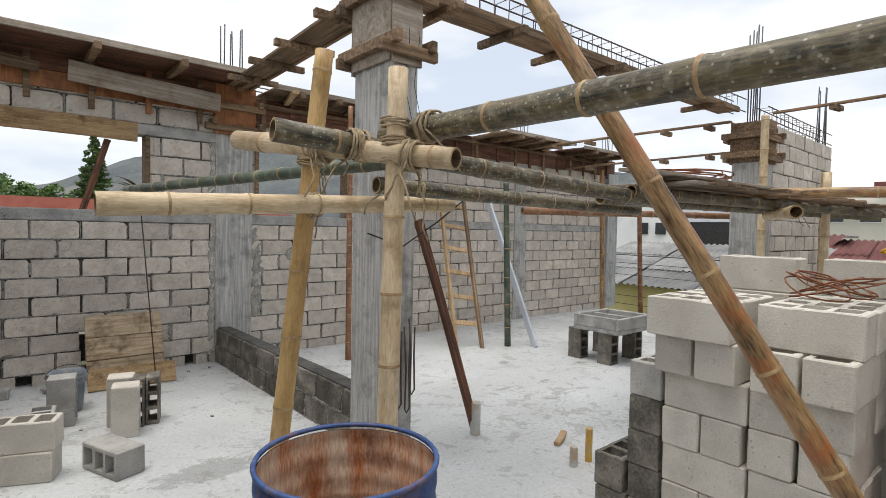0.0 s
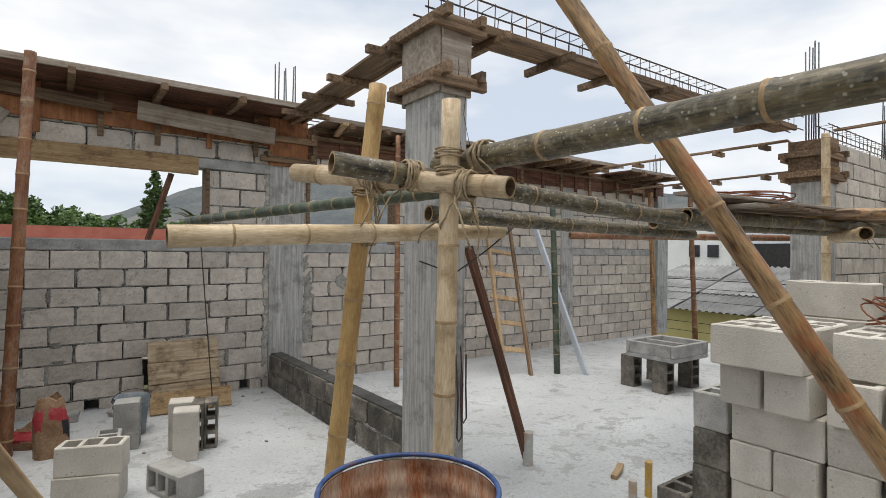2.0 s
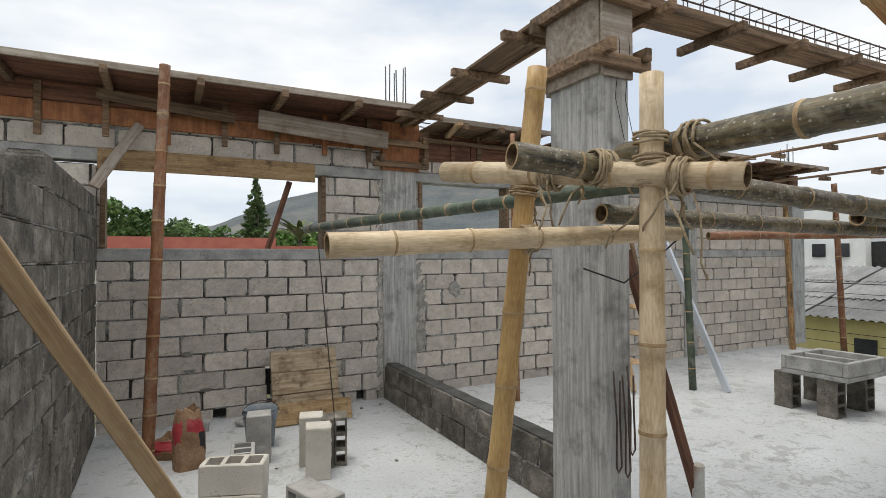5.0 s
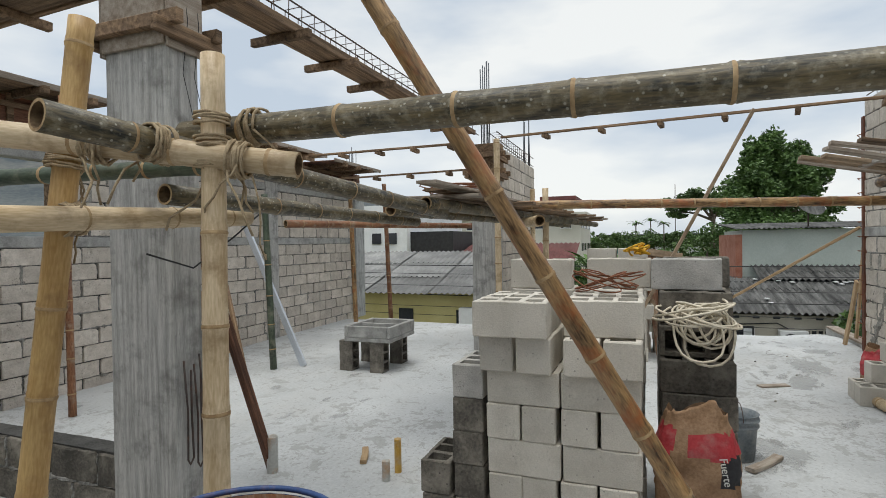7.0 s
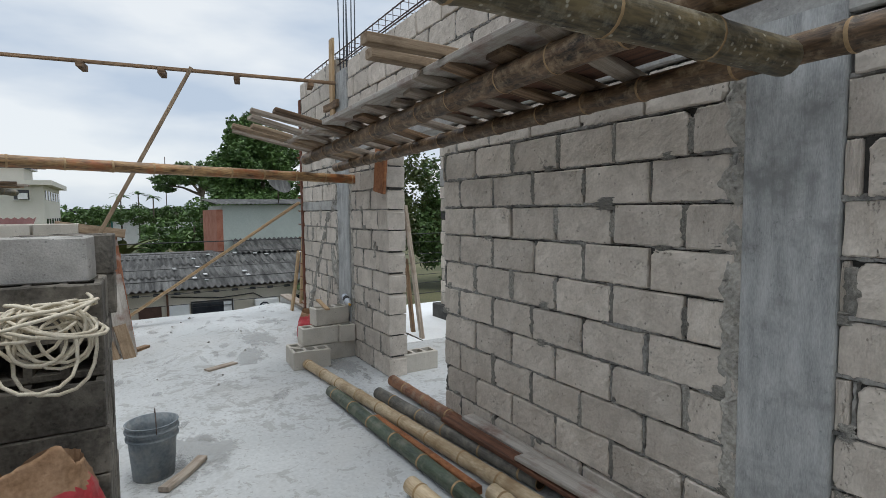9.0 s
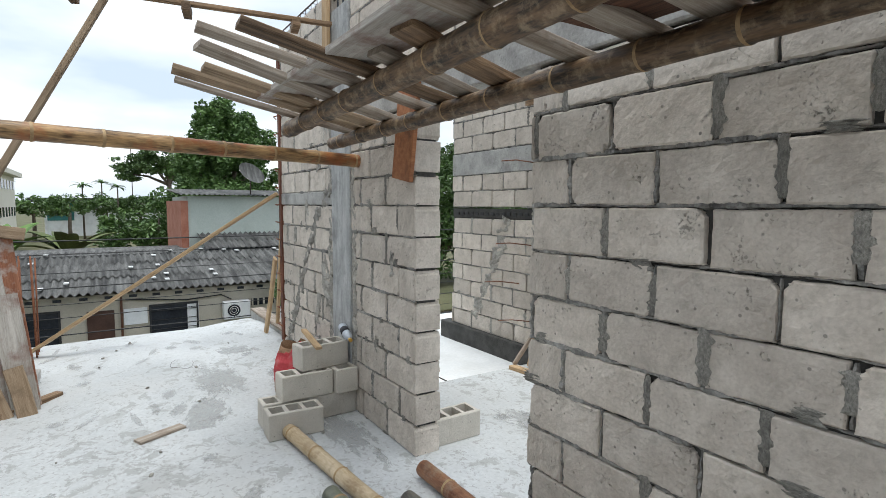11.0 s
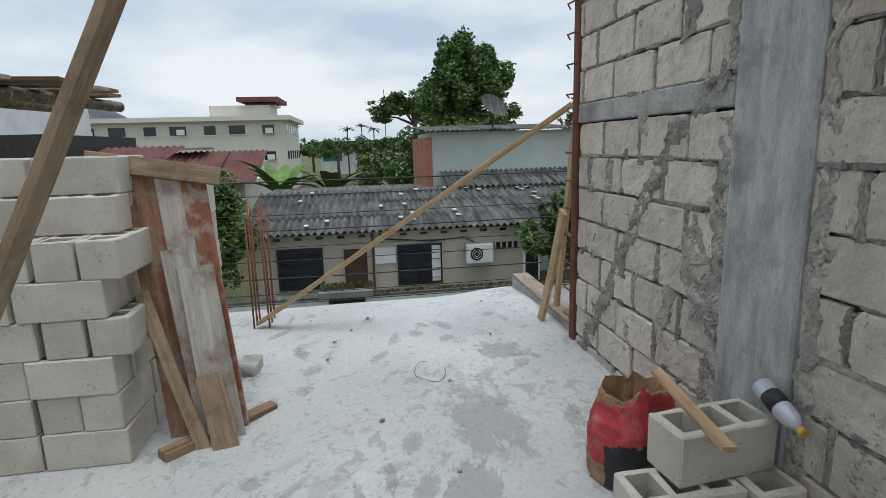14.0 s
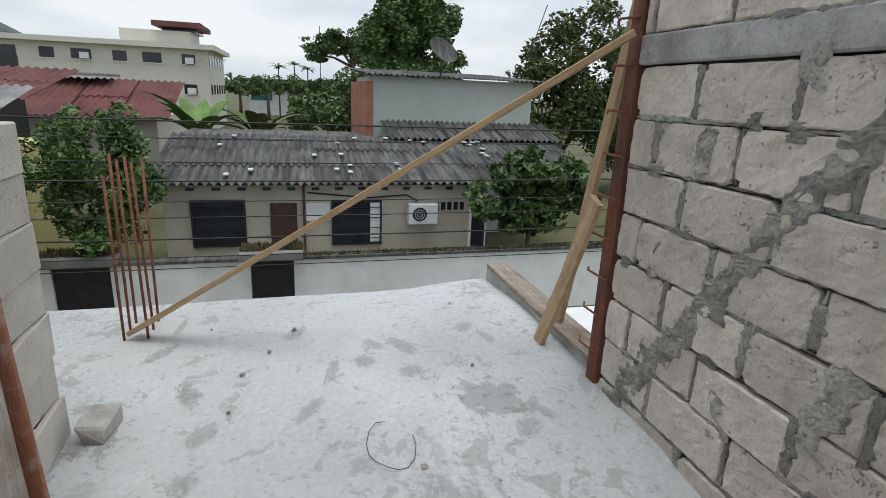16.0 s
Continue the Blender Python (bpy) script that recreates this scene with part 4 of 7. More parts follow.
s_up = block_wall("wall_south_upper", (-1.0, SY - WALL / 2, 2.46), 0, 7.3, 4, "block", seed=35, smear=0.05, side=1, label="pale upper block wall above the concrete strip")
tagged(link_bm("lintel_beam_south", box(-1.0, 6.3, SY - 0.2, SY + 0.012, 2.26, 2.455, 0.008), M["bond"]), "grey concrete strip over wall and door opening", "beam", kind="structure")
block_wall("wall_south_patch", (-1.0, SY - WALL / 2, 2.05), 0, 5.23, 1, "block", seed=36, side=1, smear=0.2, holes=((2.52, 2.85, -1, 4),), label="block course under the concrete strip")

# the shade inside open cells is put in as dark plates
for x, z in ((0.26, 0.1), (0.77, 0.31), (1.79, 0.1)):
    tagged(link_bm("open_cell", box(x - 0.2, x + 0.2, NY + 0.12, NY + 0.15, z - 0.14, z + 0.14), M["mortar"]), "dark plate for the shade in an open cell", "wall", kind="structure")

# inner room
IY = -4.5
in_wall = block_wall("wall_inner", (5.30, IY - WALL / 2, 0), 0, 1.0, 10, "block", seed=41, smear=0.35, side=1, joint=(0.64, 0.47), label="pale block wall of the inner room")
in_wall2 = block_wall("wall_inner_upper", (5.30, IY - WALL / 2, 2.32), 0, 1.0, 5, "block", seed=42, side=1, label="upper pale block courses of the inner room")
column("column_inner", 6.30, 6.70, IY - 0.21, IY + 0.02, -0.3, 3.2, M["column_pale"], "pale cast concrete column with a wooden form collar")
in_wall3 = block_wall("wall_inner_east", (6.70, IY - WALL / 2, 0.05), 0, 1.7, 7, "block", seed=43, smear=0.2, side=1, label="pale block wall beyond the slab's edge")
in_wall4 = block_wall("wall_inner_east_upper", (6.70, IY - WALL / 2, 1.625), 0, 1.7, 2, "block", seed=44, side=1, smear=0.05, label="pale upper block wall beyond the slab's edge")
block_wall("wall_inner_east_top", (6.70, IY - WALL / 2, 2.32), 0, 1.7, 5, "block", seed=46, side=1, smear=0.05, label="topmost pale blocks beyond the slab's edge")
tagged(link_bm("bond_beam_inner", box(5.3, 8.4, IY - 0.2, IY + 0.004, 2.032, 2.31, 0.008), M["bond"]), "rough concrete strip in the inner wall", "beam", kind="structure")
# solid dark strip: the shade of a hollow course is put into its colour
tagged(link_bm("bond_strip_inner", box(6.7, 8.4, IY - 0.19, IY - 0.012, 1.485, 1.60, 0.006), M["mortar"]), "dark strip for the shade in a course of open cells", "beam", kind="structure")
tagged(link_bm("ground_beam", box(6.55, 8.6, IY - 0.25, IY + 0.06, -0.33, 0.05, 0.01), M["mortar"]), "dark concrete beam under the inner wall", "beam", kind="structure")
block_wall("wall_back", (5.0, -6.9, 0), 180, 6.2, 13, "block_grey", seed=45, label="grey block wall closing the inner room", limit=10)
kerb = link_bm("kerb", box(8.2, 9.93, SY - 0.19, SY - 0.04, 0.0, 0.19, 0.01), M["bond"])
tagged(kerb, "low concrete kerb along the slab's edge", "kerb", kind="structure")

# ---- stacks of blocks ----
H, X0 = 0.190, 2.62
for row in range(5):
    for d in range(3):
        if row % 2 == 0:
            for k in range(2):
                loose(X0 + 0.09 + d * 0.19, 1.18 - k * 0.405, row * H, 90)
        else:
            for k in range(4):
                if d == 0 or d == 2:
                    loose(X0 + 0.195 + (d / 2) * 0.4, 1.285 - k * 0.2, row * H, 0)
for k, y in enumerate((1.30, 1.10, 0.87, 0.66)):
    loose(X0 + 0.12, y, 5 * H, 0)
    loose(X0 + 0.52, y, 5 * H, 0)
for d in range(3):
    loose(X0 - 0.03 + d * 0.19, 1.22, 6 * H, 90)
    loose(X0 + 0.10 + d * 0.19, 0.76, 6 * H, 90)
loose(3.36, 1.19, 7 * H, 90)
loose(3.50, 0.72, 7 * H, 90)
for row in range(7):
    for d in range(2):
        loose(3.35 + d * 0.19, 1.18, row * H, 90)
        loose(3.35 + d * 0.19, 0.76, row * H, 90)
# dark blocks beside it
for row in range(5):
    for d in range(3):
        loose(3.20 + d * 0.19, 0.285, row * H, 90, "block_dark")
for d in range(2):
    loose(3.20 + d * 0.2, 0.285, 5 * H + 0.09, 90, "block_dark", rx=90, label="dark hollow block on its side with open cells")
for d in range(2):
    loose(3.32 + d * 0.19, 0.285, 6 * H, 90, "block_dark")
loose(3.40, 0.32, 7 * H, 84, "block_grey")
loose(3.70, 0.25, 6 * H, 90, "block_dark")
loose(3.70, 0.25, 7 * H, 88, "block_dark")
for row in range(6):
    loose(3.78, 0.285, row * H, 90, "block_dark")
loose(2.98, 0.30, 0, 88)
# low dark stack
for row, k in enumerate(("block_dark", "block_dark", "block_dark", "block_dark", "block_grey")):
    loose(2.86, 1.50, row * H, 0, k)
loose(2.86, 1.70, 0, 2, "block_dark")
loose(2.86, 1.70, H, -2, "block_dark")
# second pale stack by the slab's edge
for row in range(6):
    out = (0, 0, 0.01, -0.07, 0.02, -0.09)[row]
    for d in range(3):
        if row % 2:
            for k in range(4):
                if d < 2:
                    loose(7.63 + d * 0.4, 0.60 + out + k * 0.2, row * H, brnd.uniform(-3, 3))
        else:
            for k in range(2):
                loose(7.52 + d * 0.19, 0.70 + out + k * 0.41, row * H, 90 + brnd.uniform(-3, 3))
for row in (6, 7):
    for k in range(2):
        loose(7.72 + 0.08 * (row % 2), 0.70 + k * 0.41, row * H, 90)
        loose(7.93 + 0.08 * (row % 2), 0.70 + k * 0.41, row * H, 90)
for row in range(7):
    loose(8.29, 0.33 + 0.02 * (row % 2), row * H, 0 if row % 2 else 3)
    loose(8.29, 0.55 + 0.02 * (row % 2), row * H, 0)
# blocks beside the pier
G = "blocks beside the pier"
loose(6.32, -1.60, 0, 90, "block", G)
loose(6.32, -1.93, 0, 92, "block", G)
loose(6.10, -1.58, 0, 88, "block", G)
loose(6.30, -1.73, H, 92, "block", G)
loose(6.36, -2.02, H, 2, "block", G)
loose(6.36, -1.89, 2 * H, 96, "block", G)
loose(5.42, -2.50, 0, 90, "block", G)

# loose blocks by the north wall
G = "loose blocks on the slab"
loose(0.16, 4.30, 0, -22, "block", G)
loose(0.17, 4.31, H, -20, "block", G)
loose(0.36, 5.28, 0.195, -12, "block_grey", G, ry=90, label="grey concrete block standing on end")
loose(0.30, 5.02, 0, 82, "block_grey", G)
loose(0.72, 4.76, 0.195, -14, "block", G, ry=90, label="grey concrete block standing on end")
loose(0.74, 5.05, 0.195, -14, "block", G, ry=90, label="grey concrete block standing on end")
for k in range(2):
    loose(0.91 + k * 0.105, 4.83, 0.195, 72, "block_dark", G, ry=90, label="dark hollow block on end with its cells showing").scale = (1, 0.55, 1)
loose(0.54, 4.07, 0.09, 110, "block_grey", G, rx=90, label="grey concrete block lying with open cells")

# ---- scaffold ----
bamboo("bamboo_pole", (1.40, 2.10, 0), (1.475, 2.146, 2.384), 0.052, M["bamboo"], "thick pale yellow bamboo upright", 0.36)
bamboo("bamboo_pole", (1.27, 3.06, 0), (1.477, 2.873, 2.64), 0.058, M["bamboo_orange"], "amber bamboo upright, slightly leaning", 0.38)
bamboo("bamboo_pole", (1.604, 2.42, 2.114), (1.52, -1.74, 2.058), 0.062, M["bamboo_dark"], "thick dark lichen-spotted bamboo crosspole", 0.42)
bamboo("bamboo_pole", (0.96, 2.37, 2.06), (3.655, 2.0, 1.866), 0.055, M["bamboo_dark"], "dark brown bamboo crosspole with open end", 0.4)
bamboo("bamboo_pole", (1.10, 3.18, 2.12), (1.54, 1.80, 1.94), 0.055, M["bamboo"], "short pale bamboo crosspole with sawn end", 0.36)
bamboo("bamboo_pole", (0.36, 2.83, 1.715), (2.35, 2.74, 1.80), 0.055, M["bamboo"], "long pale bamboo crosspole with open end", 0.4)
bamboo("bamboo_pole", (1.7, 2.66, 1.88), (4.3, 2.5, 1.83), 0.05, M["bamboo_dark"], "dark brown bamboo crosspole under the walkway", 0.4)
bamboo("bamboo_pole", (1.14, 6.55, 1.98), (1.75, 2.25, 2.0), 0.045, M["bamboo_green"], "thin dark bamboo crosspole to the wall", 0.3)
up = Vector((0.218, -0.476, -0.85)).normalized()
q = Vector((2.117, 0.933, 1.432))
bamboo("bamboo_pole", q + up * 1.66, q - up * 2.3, 0.047, M["bamboo_brown"], "long mottled brown bamboo brace leaning across", 0.37)
bamboo("bamboo_pole", (6.17, -2.20, 1.97), (5.0, 2.75, 2.02), 0.048, M["bamboo_brown"], "amber bamboo crosspole socketed in the wall", 0.3)
bamboo("bamboo_pole", (0.1, -1.785, 2.095), (6.208, -1.952, 2.095), 0.05, M["bamboo_umber"], "dark bamboo pole along the block wall", 0.36)
bamboo("bamboo_pole", (1.2, -1.395, 2.185), (6.13, -1.60, 2.16), 0.06, M["bamboo_umber"], "thick dark bamboo pole along the walkway", 0.4)
bamboo("bamboo_pole", (5.40, 4.76, 1.90), (8.9, 3.376, 1.926), 0.05, M["bamboo_red"], "red-brown bamboo crosspole between uprights", 0.4)
bamboo("bamboo_pole", (5.60, 5.14, 0), (5.55, 5.2, 2.3), 0.045, M["bamboo_green"], "dark green bamboo upright by the wall", 0.36)
bamboo("bamboo_pole", (9.66, 6.22, 0), (9.55, 6.26, 2.9), 0.05, M["bamboo_brown"], "red-brown bamboo upright under the crosspole", 0.36)
bamboo("bamboo_pole", (10.18, 5.66, 0), (9.98, 5.68, 2.9), 0.05, M["bamboo_red"], "red-brown bamboo upright under the crosspole", 0.36)
bamboo("bamboo_pole", (-0.354, 5.55, 0), (-0.238, 5.71, 3.29), 0.05, M["bamboo_red"], "red-brown bamboo prop under the deck", 0.3)
for a, b, k, lab in (((6.08, -1.52), (2.2, -1.88), "bamboo", "long pale bamboo pole lying on the slab"), ((5.07, -1.47), (2.0, -1.585), "bamboo_green", "grey-green bamboo pole lying on the slab"),
                     ((4.80, -1.80), (2.9, -1.985), "bamboo_grey", "dark grey bamboo pole lying by the wall"), ((5.05, -2.05), (2.2, -2.07), "bamboo_red", "brown bamboo pole lying along the wall"),
                     ((3.27, -1.34), (2.0, -1.43), "bamboo", "short pale bamboo pole lying on the slab"), ((2.96, -1.69), (1.9, -1.72), "bamboo", "short pale bamboo pole lying on the slab")):
    bamboo("bamboo_pole", (*a, 0.055), (*b, 0.055), 0.05, M[k], lab, 0.36, group="bamboo poles on the floor")
plank("plank", (4.35, -1.585, 0.03), (3.05, -1.66, 0.03), 0.05, 0.05, M["wood_orange"], "red-brown batten lying between bamboo poles", group="battens on the floor")
plank("plank", (3.85, -1.93, 0.128), (1.95, -2.0, 0.122), 0.11, 0.028, M["wood_red"], "red-brown board lying on the bamboo poles", group="battens on the floor")
plank("plank", (3.05, -1.97, 0.158), (1.7, -2.02, 0.150), 0.12, 0.024, M["wood_cement"], "cement-crusted plank lying on a board", group="battens on the floor")
plank("plank", (3.80, -2.07, 0.125), (1.6, -2.07, 0.12), 0.10, 0.03, M["wood_cement"], "cement-crusted plank lying along the wall", group="battens on the floor")

# dark prop, silver profile
plank("timber_prop", (2.98, 3.10, 0.02), (2.45, 3.22, 1.70), 0.06, 0.05, M["wood_red"], "dark red-brown timber prop leaning on the column", "prop", up=(0, 1, 0))
plank("metal_profile", (5.86, 4.85, 0.0), (5.95, 5.95, 2.1), 0.09, 0.04, M["aluminium"], "pale galvanised metal profile leaning", "metal profile", up=(1, 0, 0), warp=0)
plank("plank", (0.174, 3.12, 0.0), (-0.75, 2.40, 1.92), 0.06, 0.035, M["wood_pale"], "raw yellow plank leaning on the dark wall", up=(0, -1, 0))
# long braces by the edge
plank("plank", (9.45, 0.24, 0.04), (8.18, -2.08, 1.76), 0.10, 0.03, M["wood_pale"], "long raw timber brace to the steel post", up=(0, 0, 1))
plank("plank", (6.56, 0.99, 0.02), (6.57, -0.60, 3.06), 0.10, 0.035, M["wood_tan"], "weathered timber brace under the beam form")
bm = box(-0.04, 0.04, -0.04, 0.04, 0, 3.2, 0.006)
post = link_bm("steel_post", bm, M["rust_post"])
post.location = (8.24, SY - 0.03, 0.0)
tagged(post, "red-brown rusty upright at the wall's end", "post")

# ---- window openings ----
def window_opening(name, x0, x1, z0, z1, label):
    root = thing(name, pose(x0, NY, z0), label, "window opening", kind="structure")
    for n, b in (("jamb", box(-0.02, 0.025, -0.03, 0.16, 0, z1 - z0, 0.004)), ("jamb", box(x1 - x0 - 0.025, x1 - x0 + 0.02, -0.03, 0.16, 0, z1 - z0, 0.004))):
        part(n, b, M["wood"], root, "thin weathered timber jamb")
    return root


window_opening("window_1", -0.76, 1.35, 1.765, 2.585, "unglazed window opening with thin timber jambs")
window_opening("window_2", 2.55, 3.84, 1.765, 2.585, "unglazed window opening over the bond beam")
plank("lintel_board", (-0.8, NY - 0.05, 2.60), (1.24, NY - 0.05, 2.60), 0.20, 0.03, M["ply_long"], "stained timber lintel board over the window", "formwork board", up=(0, -1, 0))
plank("timber_prop", (0.55, NY + 0.5, 0.9), (0.98, NY + 0.02, 2.5), 0.06, 0.04, M["wood_red"], "dark timber prop slanting behind the window", "prop")
plank("plank", (-0.78, 6.1, 2.28), (-0.45, 6.55, 2.95), 0.09, 0.03, M["wood_grey"], "short grey board nailed slantwise", up=(0, -1, 0))

# ---- north deck and formwork ----
def deck(name, x0, x1, y0, y1, z, label, mat_key="wood_red", joists=0.75):
    """Board decking with joists under it."""
    root = thing(name, pose(x0, y0, z), label, "formwork deck")
    n = max(1, round((y1 - y0) / 0.22))
    w = (y1 - y0) / n
    for i in range(n):
        part("board", box(0.0, x1 - x0, i * w + 0.004, (i + 1) * w - 0.004, 0, 0.024, 0.003, 0.003), M[mat_key], root)
    part("rim_board", box(-0.02, x1 - x0 + 0.02, -0.03, -0.004, -0.01, 0.05, 0.003), M["wood_grey"], root, "pale cement-stained edge board")
    x = 0.3
    while x < x1 - x0:
        part("joist", box(x - 0.03, x + 0.03, -0.1, y1 - y0 - 0.02, -0.075, -0.002, 0.004, 0.002), M["wood"], root)
        x += joists
    return root


deck("formwork_deck", -4.0, 2.36, 6.02, 6.84, 3.30, "red-brown board deck over the window wall")
fas = thing("beam_formwork", pose(-4.0, NY - 0.045, 2.93), "stained timber beam form with vertical battens", "formwork")
part("side_board", box(0, 6.06, 0, 0.028, 0, 0.17, 0.003), M["wood_orange"], fas, "orange-stained board")
part("side_board", box(0, 6.06, 0.002, 0.03, 0.175, 0.36, 0.003), M["wood_red"], fas)
for i in range(12):
    x = 0.12 + i * 0.52
    part("batten", box(x, x + 0.055, -0.03, -0.002, -0.12 - 0.03 * (i % 2), 0.34, 0.003), M["wood_orange" if i % 3 == 1 else "wood"], fas)
plank("plank", (0.62, NY - 0.20, 3.10), (2.05, NY - 0.20, 3.02), 0.20, 0.026, M["wood_grey"], "wide grey board hung under the deck", up=(0, -1, 0))
plank("plank", (-0.8, NY - 0.16, 3.19), (0.4, NY - 0.16, 3.09), 0.10, 0.026, M["wood"], "weathered board under the deck", up=(0, -1, 0))

fe = thing("beam_formwork", pose(2.5, NY - 0.05, 2.85), "long red-brown beam form with vertical battens", "formwork")
x = 0.0
k = 0
while x < 7.9:
    w = random.uniform(0.75, 1.05)
    part("side_panel", box(x + 0.004, x + w - 0.004, 0, 0.028, random.uniform(0, 0.03), 0.34, 0.003), M["wood_red"], fe)
    part("batten", box(x + 0.08, x + 0.14, -0.03, -0.002, -0.10, 0.36, 0.003), M["wood"], fe)
    part("batten", box(x + w * 0.6, x + w * 0.6 + 0.055, -0.03, -0.002, -0.06, 0.36, 0.003), M["wood_red"], fe)
    x += w
part("top_rail", box(0, 7.9, -0.06, -0.032, 0.22, 0.27, 0.003), M["wood"], fe)
for i, (a, b, y0, z) in enumerate(((2.6, 4.2, 6.15, 3.24), (4.5, 6.1, 6.1, 3.22), (6.3, 8.1, 5.9, 3.2), (8.4, 10.2, 5.9, 3.18))):
    deck("formwork_deck", a, b, y0, 6.8, z, "patch of dark board deck along the beam form", "wood_red" if i % 2 else "wood", 0.5)
for i in range(9):
    plank("timber_cleat", (2.75 + i * 0.85, 5.95 - 0.1 * (i % 2), 3.19), (2.9 + i * 0.85, 6.55, 3.17), 0.07, 0.04, M["wood_pale" if i % 3 == 0 else "wood"], "short timber cleat under the deck", "timber cleat", group="timber cleats")


def form_box(name, x0, x1, y0, y1, z0, z1, label, key="wood", bands=(0.1, 0.6)):
    """Column form: four sides of boards and clamping bands that stick out past the corners."""
    root = thing(name, pose(x0, y0, z0), label, "column formwork")
    w, d, h = x1 - x0, y1 - y0, z1 - z0
    for n, b in (("front", (0, w, -0.027, -0.003)), ("back", (0, w, d + 0.003, d + 0.027))):
        part("side_board", box(b[0] - 0.02, b[1] + 0.02, b[2], b[3], 0, h, 0.003), M[key], root)
    for b in ((-0.027, -0.003, 0, d), (w + 0.003, w + 0.027, 0, d)):
        part("side_board", box(b[0], b[1], b[2], b[3], 0.02, h - 0.02, 0.003), M[key], root)
    for q in bands:
        z = q * h
        part("clamp_bar", box(-0.14, w + 0.12, -0.078, -0.031, z, z + 0.075, 0.004), M["wood"], root)
        part("clamp_bar", box(-0.12, w + 0.14, d + 0.031, d + 0.078, z, z + 0.075, 0.004), M["wood"], root)
        part("clamp_bar", box(-0.078, -0.031, -0.15, d + 0.12, z + 0.05, z + 0.125, 0.004), M["wood"], root)
        part("clamp_bar", box(w + 0.031, w + 0.078, -0.12, d + 0.15, z + 0.05, z + 0.125, 0.004), M["wood"], root)
    return root


form_box("column_form", 2.03, 2.23, 2.98, 3.45, 2.72, 3.26, "grey timber column form with clamp bars", "wood_grey", (0.08, 0.78))
form_box("column_form", 2.06, 2.50, NY - 0.03, NY + 0.22, 2.70, 3.28, "stained timber column form with clamp bars", "wood_orange", (0.06, 0.5))
form_box("column_form", 6.30, 6.70, IY - 0.21, IY + 0.03, 2.64, 2.90, "short timber form collar round the column", "wood_pale", (0.3,))
CX, CY = 7.40, 2.55
column("column_far", CX, CX + 0.30, CY, CY + 0.38, 0, 3.0, M["column"], "grey concrete column beside the block panel")
form_box("column_form", CX, CX + 0.30, CY, CY + 0.38, 2.55, 3.1, "brown timber column form with clamp bars", "wood", (0.05, 0.5))
block_wall("wall_far", (CX + 0.3, CY + WALL / 2, 0), 0, 2.6, 15, "block", seed=51, label="pale concrete block panel beyond the scaffold", smear=0.05)


def rebar_cluster(name, cx, cy, z0, z1, n, spread, label, key="rebar_blue"):
    root = thing(name, pose(cx, cy, z0), label, "rebar")
    for i in range(n):
        a = (i % 3 - 1) * spread, (i // 3 - 0.5) * spread
        h = (z1 - z0) * random.uniform(0.9, 1.03)
        lean = random.uniform(-0.02, 0.02), random.uniform(-0.02, 0.02)
        part("bar", sweep(bmesh.new(), [(a[0], a[1], 0), (a[0] + lean[0], a[1] + lean[1], h)], 0.008, 6), M[key], root)
    return root


rebar_cluster("starter_bars", 2.28, NY + 0.1, 3.2, 4.0, 6, 0.11, "cluster of upright grey starter bars")
rebar_cluster("starter_bars", CX + 0.15, CY + 0.2, 3.0, 4.3, 6, 0.08, "cluster of tall upright starter bars")
rebar_cluster("starter_bars", CX + 2.7, CY + 0.1, 3.0, 4.0, 6, 0.09, "cluster of upright starter bars at the panel's end")
rebar_cluster("starter_bars", 6.55, SY - 0.1, 3.1, 4.2, 6, 0.1, "cluster of upright starter bars over the wall")
rebar_cluster("starter_bars", 7.6, NY + 0.1, 2.9, 3.8, 6, 0.1, "cluster of upright starter bars on the wall")
rebar_cluster("starter_bars", 10.45, NY + 0.1, 2.9, 3.8, 6, 0.1, "cluster of upright starter bars at the corner")
rebar_cluster("starter_bars", 9.55, 0.22, -0.02, 1.08, 6, 0.13, "rusty starter bars standing in the slab", "rust_wire")
rebar_cluster("starter_bars", 2.24, 3.3, 2.4, 3.05, 3, 0.05, "short starter bars beside the column", "rebar")


def rebar_cage(name, p0, p1, w, h, label, pitch=0.16):
    """A beam cage: four long bars and square stirrups."""
    m = frame_along(p0, p1)
    L = (Vector(p1) - Vector(p0)).length
    root = thing(name, m, label, "rebar cage")
    for y in (-w / 2, w / 2):
        for z in (0, h):
            part("long_bar", sweep(bmesh.new(), [(-0.05, y, z), (L * 0.5, y + random.uniform(-0.01, 0.01), z + random.uniform(-0.01, 0.01)), (L + 0.1, y, z)], 0.007, 6), M["rebar"], root)
    n = int(L / pitch)
    for i in range(n):
        x = (i + 0.5) * pitch
        s = random.uniform(-0.015, 0.015)
        part("stirrup", sweep(bmesh.new(), [(x, -w / 2, 0), (x, w / 2, 0), (x + s, w / 2, h + 0.01), (x + s, -w / 2, h + 0.01)], 0.0045, 5, closed=True), M["rebar"], root)
    return root


